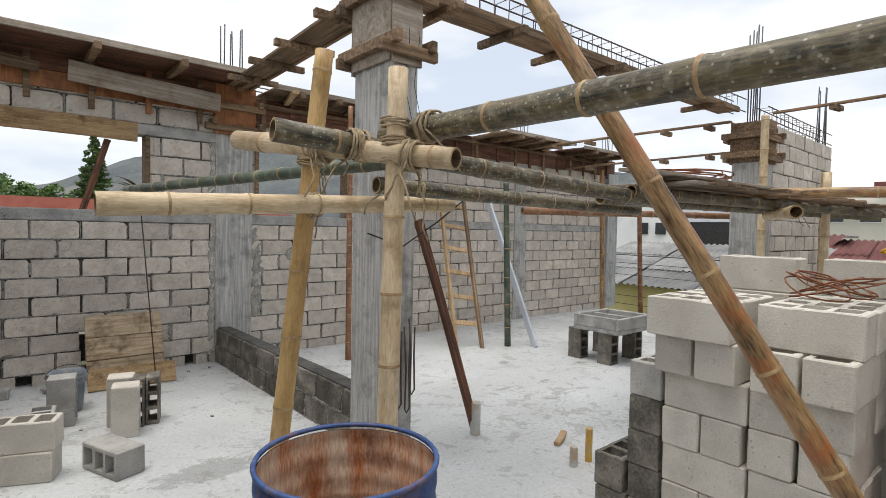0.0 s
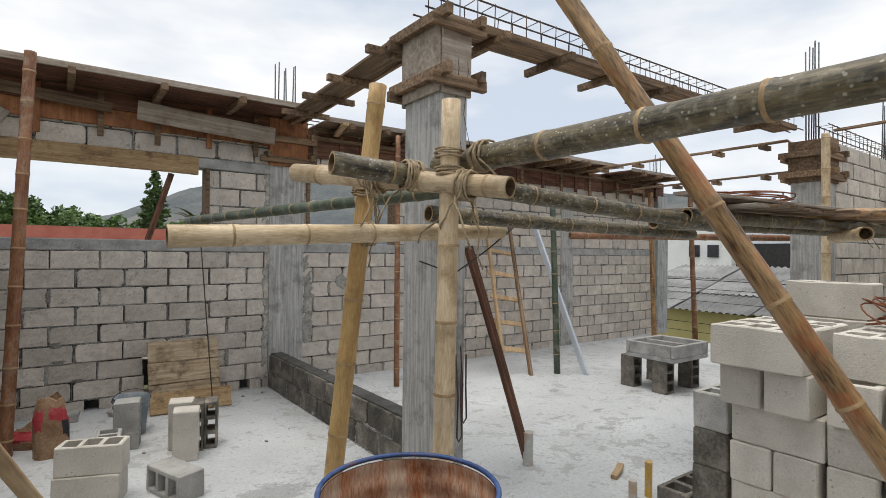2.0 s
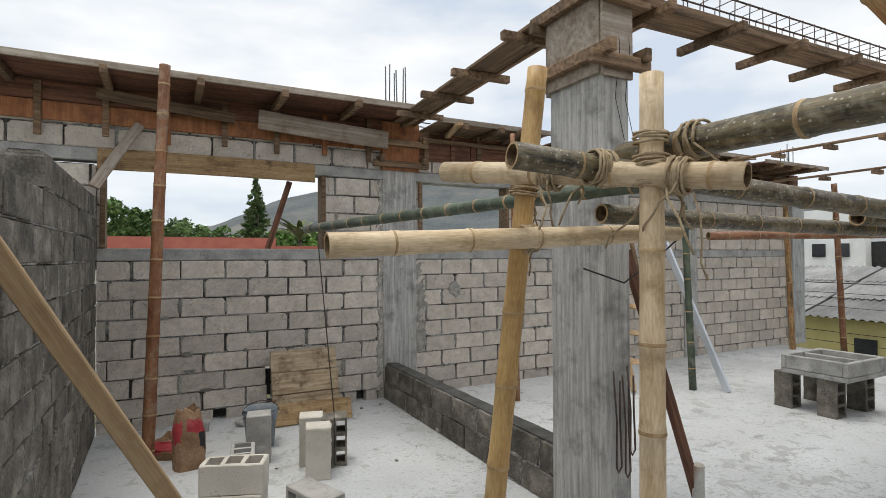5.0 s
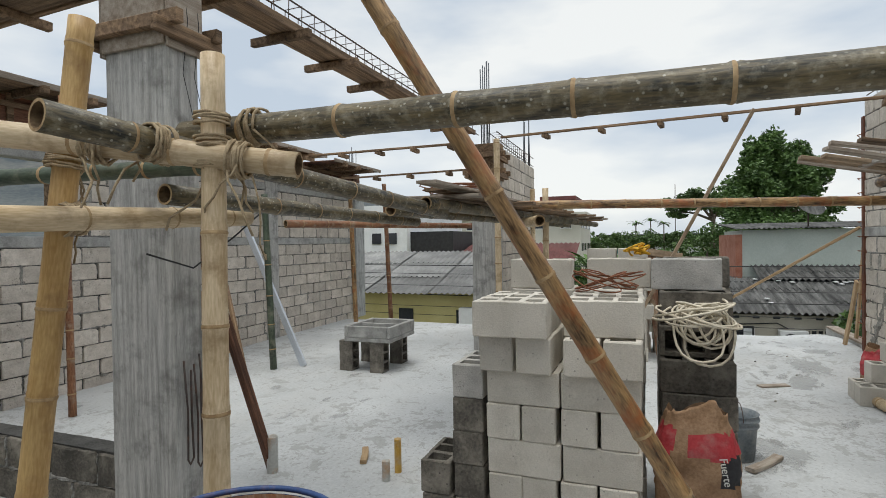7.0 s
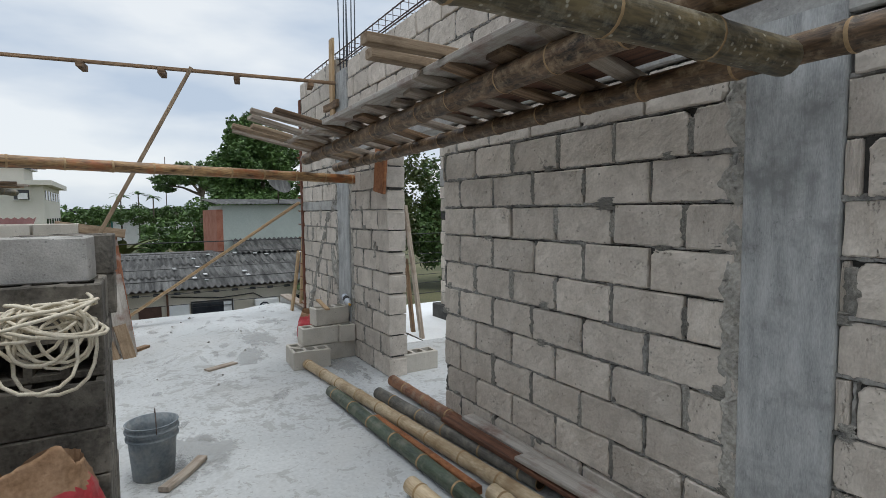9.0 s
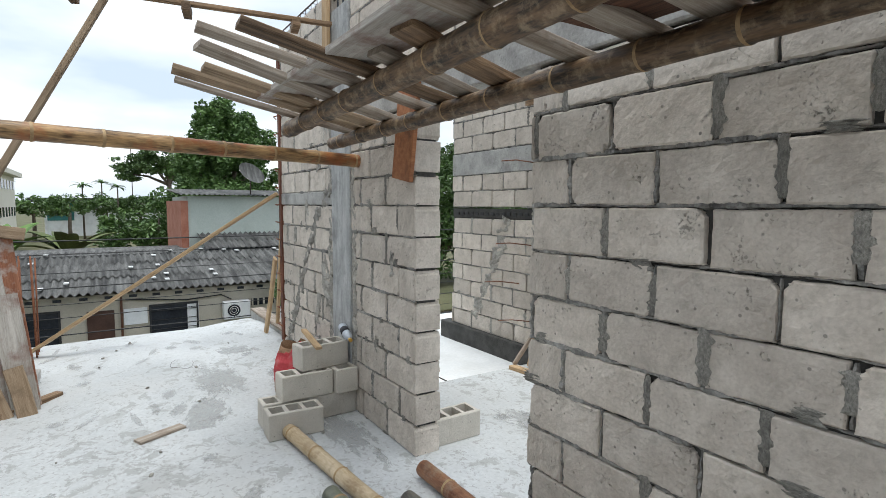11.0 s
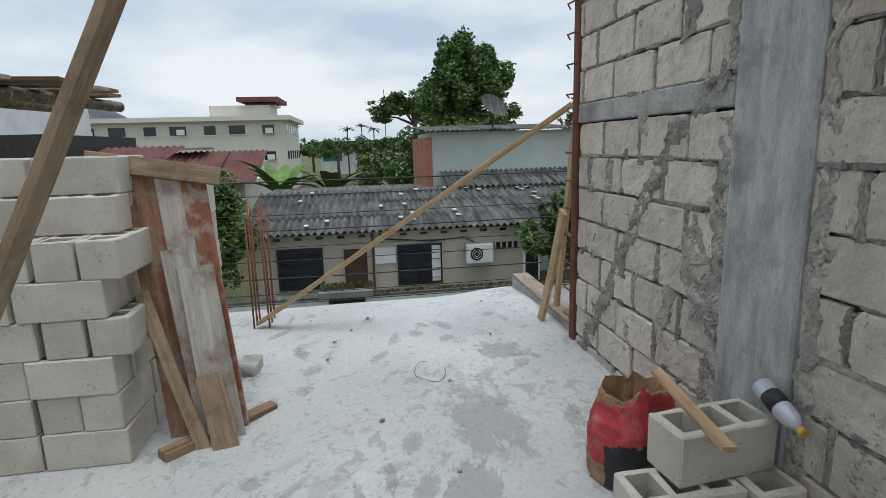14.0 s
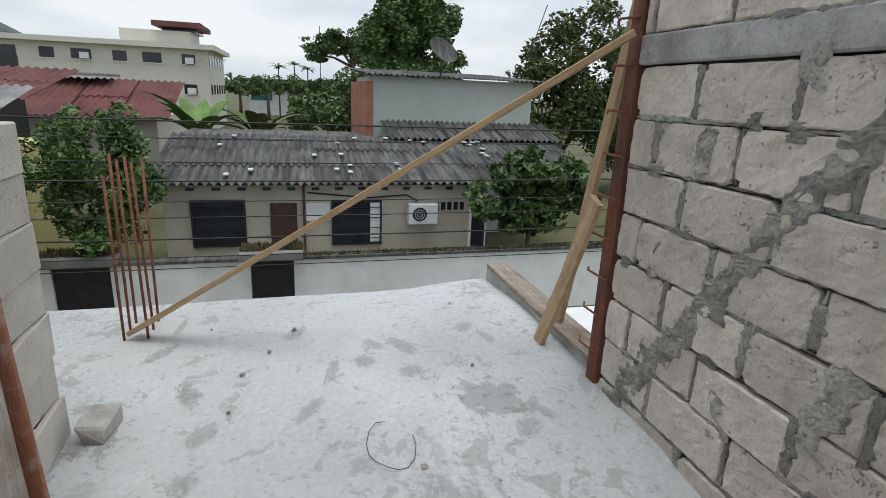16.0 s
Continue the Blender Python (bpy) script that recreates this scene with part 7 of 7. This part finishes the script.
for y0, y1, n in ((2.75, 4.05, 900), (-0.8, 0.45, 900), (-12.0, -0.8, 2600)):
    rnd = random.Random(int(y0 * 10))
    vs, fs = [], []
    z = -1.82 if y1 - y0 < 2 else -1.99
    for _ in range(n):
        c = Vector((17.58 + rnd.uniform(-0.2, 0.2) * (1 if z > -1.9 else 0.5), rnd.uniform(y0, y1), z))
        q = rnd.uniform(0, 6.28)
        e = Vector((math.cos(q), math.sin(q), 0)) * rnd.uniform(0.02, 0.04)
        i = len(vs)
        vs += [c - e, c + e, c + Vector((rnd.uniform(-0.05, 0.05), rnd.uniform(-0.05, 0.05), rnd.uniform(0.02, 0.13) * (1 if z > -1.9 else 0.6)))]
        fs.append((i, i + 1, i + 2))
    me = bpy.data.meshes.new("moss")
    me.from_pydata([tuple(v) for v in vs], [], fs)
    me.materials.append(M["moss"])
    tagged(new("moss", me), "dry brown moss and weeds on the wall's top", "moss", kind="stuff")

# distant buildings
def office(name, x, y0, y1, z1, label, key="cream_wall", depth=14, floors=2, bay=3.2):
    root = thing(name, pose(0, 0, 0), label, "building")
    part("wall", box(x, x + depth, y0, y1, -3.6, z1 - 0.5), M[key], root)
    part("roof", box(x - 0.8, x + depth, y0 - 0.8, y1 + 0.8, z1 - 0.498, z1), M[key], root, "flat projecting roof slab")
    for f in range(floors):
        zt = z1 - 1.0 - f * 3.0
        y = y0 + 1.2
        i = 0
        while y < y1 - 2:
            w = bay * (0.55 if i % 2 else 0.4)
            win = part("window", box(x - 0.04, x + 0.1, y, y + w, zt - 1.0, zt), M["dark_window"], root)
            part("sill", box(x - 0.14, x - 0.041, y - 0.1, y + w + 0.1, zt - 1.08, zt - 1.0), M["white_wall"], win)
            if i % 3 == 0:
                part("air_conditioner", box(x - 0.5, x - 0.15, y + 0.1, y + 0.9, zt - 0.95, zt - 0.35), M["plastic_white"], win)
            y += bay
            i += 1
        x_ = x + 1.2
        while x_ < x + depth - 1:
            part("window", box(x_, x_ + 1.1, y0 - 0.04, y0 + 0.1, zt - 1.0, zt), M["dark_window"], root)
            x_ += 2.2
    return root


ob = office("office_building", 70, 7.9, 44, 5.3, "long cream two-storey office building", floors=2)
pent = thing("roof_house", pose(0, 0, 5.3), "small roof room with a dark red canopy", "building")
part("wall", box(74, 80, 10, 17, 0, 1.5), M["cream_wall"], pent)
part("roof", box(73, 81, 8.8, 13.6, 1.9, 2.4), M["red_roof"], pent)
part("wall", box(75, 80, 9.5, 13, 1.502, 1.9), M["dark_window"], pent)
teal = thing("hall", pose(0, 0, 0), "far low hall with teal and white cladding", "building")
part("wall", box(110, 116, -10, 7, -3.6, 2.0), M["white_wall"], teal)
part("door", box(109.9, 109.99, 3, 6.6, -1, 2.2), M["teal"], teal, "teal shutter")
part("roof", box(108.5, 117, -12, 9, 2.0, 2.7), M["black"], teal)
for i in range(9):
    part("post", box(109.7, 109.9, -10 + i * 1.6, -9.8 + i * 1.6, 0.5, 2.0), M["black"], teal)
rr = thing("red_roof_house", pose(0, 0, 0), "cream house under a dull red tiled roof", "house")
part("wall", box(33, 40, 5.2, 20, -3.6, -0.1), M["cream_wall"], rr)
roof_sheets(rr, "roof_sheet", 31.8, 36, 4.4, 20.5, -0.05, 1.45, 0.3, 0.05, 2, M["red_roof"])
part("skylight", box(35, 37, 7.5, 11.5, 1.6, 1.72), M["asbestos_pale"], rr, "pale skylight hood")
for y in (6.0, 8.5):
    part("window", box(32.94, 33.05, y, y + 1.1, -1.9, -0.8), M["dark_window"], rr)
yh = thing("yellow_house", pose(0, 0, 0), "yellow house with a pale corrugated roof", "house")
part("wall", box(15.8, 22, 5.0, 10.2, -3.6, 0.0), M["yellow_wall"], yh)
roof_sheets(yh, "roof_sheet", 15.3, 20, 4.6, 11.5, 0.0, 1.25, 0.2, 0.03, 3, M["asbestos_pale"])
for y in (5.6, 7.6):
    part("window", box(15.75, 15.85, y, y + 0.5, -0.95, -0.5), M["dark_window"], yh)
part("air_conditioner", box(15.4, 15.78, 5.2, 5.9, -0.9, -0.4), M["plastic_white"], yh)
wb = thing("white_building", pose(0, 0, 0), "white building with a dark open shed, its inside shade a black box beside it", "building")
part("wall", box(22, 30, 10.6, 22, -3.6, 3.4), M["white_wall"], wb)
for y in (11.1, 11.9):
    part("window", box(21.94, 22.05, y, y + 0.45, 1.6, 2.1), M["dark_window"], wb)
# closed black box: the open shed's inner shade is put into its colour
part("shed", box(22.4, 29, 8.5, 10.598, -3.6, 2.15), M["black"], wb, "dark open shed, its inside shade a black box")
roof_sheets(wb, "side_roof", 22.0, 26, 5.6, 8.4, 0.9, 1.7, 0.25, 0.04, 2, M["red_roof"], "small red tiled roof")

# view through the north windows
rb = thing("low_red_building", pose(0, 0, 0), "low building with a long red painted parapet", "building")
part("wall", box(-6, 12, 26.2, 32, -3.6, 1.9), M["cream_wall"], rb)
part("parapet", box(-6.5, 4.2, 25.6, 26.19, 2.05, 2.55), M["red_paint"], rb, "red painted parapet")
part("parapet", box(4.0, 12, 25.9, 26.4, 1.7, 2.2), M["red_paint"], rb)
for i in range(7):
    part("window", box(-5 + i * 2, -3.6 + i * 2, 26.1, 26.25, 1.2, 1.9), M["dark_window"], rb)


# ---- trees ----
def crown_mesh(blobs, n, size, seed, droop=0.0):
    """Many small bent leaves scattered through a set of ellipsoids, denser at their skin."""
    rnd = random.Random(seed)
    vs, fs = [], []
    sub = []
    for bx, by, bz, rx, rz in blobs:
        for _ in range(24):
            d = Vector((rnd.gauss(0, 1), rnd.gauss(0, 1), rnd.gauss(0, 1))).normalized()
            k = rnd.uniform(0.55, 1.0)
            s = rnd.uniform(0.22, 0.42)
            sub.append((bx + d.x * rx * k, by + d.y * rx * k, bz + d.z * rz * k, rx * s, rz * s))
    blobs = sub
    tot = sum(b[3] * b[4] for b in blobs)
    for bx, by, bz, rx, rz in blobs:
        k = int(n * rx * rz / tot)
        for _ in range(k):
            d = Vector((rnd.gauss(0, 1), rnd.gauss(0, 1), rnd.gauss(0, 1))).normalized()
            r = rnd.random() ** 0.35 * (1 + 0.28 * noise.noise(d * 2.3 + Vector((bx, by, bz))))
            c = Vector((bx + d.x * rx * r, by + d.y * rx * r, bz + d.z * rz * r))
            s = size * rnd.uniform(0.6, 1.4)
            u = Vector((rnd.gauss(0, 1), rnd.gauss(0, 1), rnd.gauss(0, 0.6) - droop)).normalized()
            w = u.orthogonal().normalized()
            w = (w * math.cos(q := rnd.uniform(0, 6.28)) + u.cross(w) * math.sin(q))
            nn = u.cross(w) * s * 0.12
            i = len(vs)
            vs += [c - u * s * 0.5, c + w * s * 0.28 + nn, c + u * s * 0.5, c - w * s * 0.28 + nn]
            fs += [(i, i + 1, i + 2), (i, i + 2, i + 3)]
    me = bpy.data.meshes.new("crown")
    me.from_pydata([tuple(v) for v in vs], [], fs)
    me.update()
    return me


def tree(name, x, y, blobs, n, size, label, key="leaf", seed=0, trunk=0.25, base=-3.6, droop=0.0):
    root = thing(name, pose(x, y, base), label, "tree")
    top = max(b[2] for b in blobs) - base
    rnd = random.Random(seed)
    bm = bmesh.new()
    fork = (min(b[2] - b[4] * 0.6 for b in blobs) - base)
    fork = max(0.4, fork)
    sweep(bm, [(0, 0, -0.1), (rnd.uniform(-0.1, 0.1), rnd.uniform(-0.1, 0.1), fork * 0.5), (0, 0, fork)], [trunk, trunk * 0.8, trunk * 0.65], 10)
    for b in blobs:
        e = Vector((b[0], b[1], b[2] - base))
        m = e * 0.5 + Vector((0, 0, fork * 0.5)) + Vector((rnd.uniform(-0.2, 0.2), rnd.uniform(-0.2, 0.2), 0))
        sweep(bm, [(0, 0, fork * 0.92), m, e], [trunk * 0.55, trunk * 0.35, trunk * 0.12], 7)
    part("trunk", bm, M["bark"], root)
    me = crown_mesh([(b[0], b[1], b[2] - base, b[3], b[4]) for b in blobs], n, size, seed, droop)
    me.materials.append(M[key])
    c = new("crown", me)
    c.parent = root
    return root


tree("tree", 45, -8.4, [(0, 0, 6.0, 2.6, 2.8), (-0.5, 1.9, 4.2, 2.2, 2.3), (0.3, -2.2, 4.6, 2.3, 2.3), (0, 0.2, 2.4, 3.2, 2.2), (0, 0.7, 7.5, 1.5, 1.4), (0, -1.2, 6.8, 1.6, 1.5)], 34000, 0.32, "tall dense dark green mango tree", "leaf", 1, 0.45)
tree("tree", 62, -6.5, [(0, 2.4, 5.6, 2.4, 0.9), (0, -1.0, 5.0, 2.2, 0.9), (0, 0.8, 6.3, 2.2, 0.8), (0, 3.6, 4.6, 1.4, 0.7)], 5000, 0.34, "spreading flat-topped tree against the sky", "leaf", 2, 0.3)
tree("tree", 40, -3.6, [(0, 0, 0.8, 2.2, 1.9), (0, -2.0, 0.4, 2.2, 1.8), (0, 1.6, -0.4, 1.6, 1.4)], 7000, 0.3, "rounded dark green tree behind the roofs", "leaf", 3, 0.3)
tree("tree", 34, -14.5, [(0, 0, 3.6, 2.0, 1.8), (0, -2.0, 4.6, 2.3, 2.0), (0, 0.6, 1.0, 2.6, 2.2), (0, -2.5, 1.2, 2.5, 2.4), (0, 1.5, -1.4, 2.4, 2.0)], 12000, 0.3, "broad green tree beside the tall house", "leaf_olive", 4, 0.35)
tree("tree", 31, -9.8, [(0, 0, 0.4, 1.8, 1.6), (0, -1.6, -0.6, 2.0, 1.6)], 4500, 0.26, "yellow-green tree behind the lean-to roof", "leaf_olive", 5, 0.2)
tree("tree", 33, -19.5, [(0, 0, 3.6, 2.6, 2.2), (0, -2.6, 4.4, 2.4, 2.2), (0, 1.0, 0.6, 3.0, 2.4), (0, -2.5, 0.8, 2.8, 2.4), (0, -0.5, -1.8, 2.8, 1.8)], 12000, 0.32, "broad dark green tree beyond the inner room", "leaf", 14, 0.35)
tree("tree", 32, -24.5, [(0, 0, 3.4, 2.6, 2.4), (0, -2.6, 3.6, 2.4, 2.2), (0, 1.0, 0.4, 3.0, 2.6), (0, -0.5, -1.8, 2.8, 1.8)], 10000, 0.32, "broad dark green tree beyond the inner room", "leaf", 15, 0.35)
tree("garden_tree", 17.9, 2.95, [(0, 0, 0.15, 0.85, 0.95), (0.1, 0.75, -0.3, 0.75, 0.8), (0, -0.55, -0.45, 0.6, 0.7), (0.1, 0.2, -1.2, 0.8, 0.7)], 7500, 0.13, "small leafy garden tree behind the wall", "leaf", 6, 0.1)
tree("garden_tree", 18.4, 6.2, [(0, 0, -0.6, 1.2, 1.0), (0, 1.2, -0.8, 1.0, 0.9)], 5000, 0.14, "leafy garden shrub behind the wall", "leaf", 7, 0.1)
tree("papaya_tree", 18.2, -6.4, [(0, 0.2, -0.35, 1.0, 0.55), (0, 1.0, -0.85, 0.75, 0.5), (0, -0.9, -0.6, 0.8, 0.6), (0, 0.2, -1.3, 0.9, 0.45)], 3600, 0.24, "papaya tree with drooping lobed leaves", "leaf", 8, 0.08, droop=0.5)
tree("pine_tree", 3.6, 27.5, [(0, 0, 2.4 + i * 0.42, 0.85 - i * 0.105, 0.34) for i in range(8)], 5200, 0.16, "slender dark araucaria pine", "leaf", 9, 0.12)
tree("tree", -2.3, 30, [(0, 0, 3.2, 1.4, 1.2), (-1.3, 0, 3.0, 1.3, 1.2), (1.0, 0, 2.9, 1.2, 1.1), (2.2, 0, 2.8, 1.1, 1.0)], 11000, 0.22, "round dark tree beyond the window", "leaf", 10, 0.2)
tree("tree", 2.0, 33, [(0, 0, 2.6, 1.2, 0.8), (1.8, 0, 2.4, 1.2, 0.8), (-2.0, 0, 2.4, 1.2, 0.7), (3.6, 0, 2.5, 1.2, 0.8)], 6000, 0.24, "low green trees beyond the red parapet", "leaf", 11, 0.15)
tree("tree", 9, 33, [(0, 0, 2.6, 1.6, 1.0), (2.2, 0, 2.3, 1.6, 0.9), (-2.2, 0, 2.6, 1.4, 1.0)], 6000, 0.24, "low green trees under the hill", "leaf_bright", 12, 0.15)
for i in range(9):
    tree("tree", 95 + 4 * (i % 3), -24 + i * 4.5, [(0, 0, 1.6, 2.6, 1.6), (0, 2.2, 1.2, 2.2, 1.3)], 1500, 0.5, "distant dark green tree", "leaf", 30 + i, 0.3)


def fan_palm(name, x, y, z, r, n, label, seed, key="leaf_olive", length=1.6, width=0.16, upright=0.5, base=-3.6):
    """Long blades spreading from one head: traveller's palm, banana, palms."""
    rnd = random.Random(seed)
    root = thing(name, pose(x, y, base), label, "palm")
    part("trunk", sweep(bmesh.new(), [(0, 0, -0.1), (0.05, 0, (z - base) * 0.6), (0, 0, z - base)], [0.14, 0.11, 0.09], 9), M["bark"], root)
    for i in range(n):
        a = rnd.uniform(0, math.tau)
        up0 = rnd.uniform(upright, upright + 0.9)
        L = length * rnd.uniform(0.7, 1.15)
        bm = bmesh.new()
        prev = None
        d = Vector((math.cos(a), math.sin(a), up0)).normalized()
        p = Vector((0, 0, z - base))
        side = Vector((-math.sin(a), math.cos(a), 0))
        for k in range(8):
            u = k / 7
            w = width * math.sin(math.pi * min(1, 0.08 + u * 0.92)) + 0.01
            ring = [bm.verts.new(p - side * w + Vector((0, 0, 0.3 * w))), bm.verts.new(p), bm.verts.new(p + side * w + Vector((0, 0, 0.3 * w)))]
            if prev:
                bm.faces.new((prev[0], prev[1], ring[1], ring[0]))
                bm.faces.new((prev[1], prev[2], ring[2], ring[1]))
            prev = ring
            p = p + d * L / 7
            d = (d + Vector((0, 0, -0.16))).normalized()
        part("leaf", bm, M[key], root)
    return root


fan_palm("travellers_palm", 5.6, 27, 2.5, 1, 26, "fan-shaped traveller's palm beyond the window", 1, "leaf_olive", 1.9, 0.13, 0.6)
fan_palm("banana_plant", 27.5, 2.6, -0.5, 1, 16, "banana plant with broad torn leaves", 2, "leaf_bright", 2.3, 0.27, 0.9)
fan_palm("banana_plant", 28.5, 0.6, -0.6, 1, 15, "banana plant with broad torn leaves", 3, "leaf_olive", 2.1, 0.26, 0.8)
for i, (x, y, z) in enumerate(((100, 1.5, 4.5), (104, -1, 5.0), (98, -3, 4.2), (102, 11, 4.8), (60, 26, 5.0))):
    fan_palm("palm_tree", x, y, z, 1, 14, "distant slender palm tree", 10 + i, "leaf", 1.7, 0.2, 0.1)


def hill():
    """A wooded ridge round the north and east, far off."""
    knots = ((-30, 1.5), (-10, 1.5), (1, 2.9), (15, 7.0), (31, 8.4), (50, 7.4), (60, 6.2), (66, 4.6), (71, 2.4), (76, 0.8), (84, -1.0))
    bm = bmesh.new()
    rows = []
    N = 230
    for i in range(N + 1):
        az = -30 + 114 * i / N
        for (a0, e0), (a1, e1) in zip(knots, knots[1:]):
            if a0 <= az <= a1:
                u = (az - a0) / (a1 - a0)
                u = u * u * (3 - 2 * u)
                el = e0 + (e1 - e0) * u
                break
        el += 0.22 * noise.noise(Vector((az * 0.35, 0, 0))) + 0.10 * noise.noise(Vector((az * 2.1, 3, 0)))
        d = Vector((math.sin(radians(az)), math.cos(radians(az)), 0))
        col = []
        for j in range(14):
            u = j / 13
            R = 430 + 330 * u
            top = math.tan(radians(el)) * 760
            z = -6 + (top + 6) * u ** 1.3 + 9 * noise.noise(Vector((az * 0.12, u * 3, 7))) * math.sin(math.pi * u)
            col.append(bm.verts.new((d.x * R, d.y * R, z)))
        rows.append(col)
    for A, B in zip(rows, rows[1:]):
        for j in range(13):
            bm.faces.new((A[j], A[j + 1], B[j + 1], B[j])).smooth = True
    return bm


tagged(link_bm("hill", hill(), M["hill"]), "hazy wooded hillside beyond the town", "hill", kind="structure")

# street cables
for i in range(9):
    z = 0.9 - i * 0.32 + random.uniform(-0.05, 0.05)
    x = 15.5 + 0.15 * (i % 3)
    pts = [(x, 30 - 60 * k / 24, z + 0.5 * ((k / 12 - 1) ** 2) * (0.7 + 0.3 * (i % 4))) for k in range(25)]
    tube("street_cable", pts, 0.009 if i % 3 else 0.014, M["black"], "black street cable sagging past the house", "cable", 5, "street cables")
tube("radio_mast", [(120, -6, 0), (120, -6, 13)], 0.08, M["rebar"], "thin distant radio mast", "mast")
for root, x, z, w, h, side, i in later:
    ob = new("mortar_smear", SMEARS[i])
    ob.parent = root
    ob.matrix_local = pose(x, side * (WALL / 2 - 0.002), z, 0, 0, 0 if side < 0 else 180) @ Matrix.Diagonal((w, 1, h, 1))
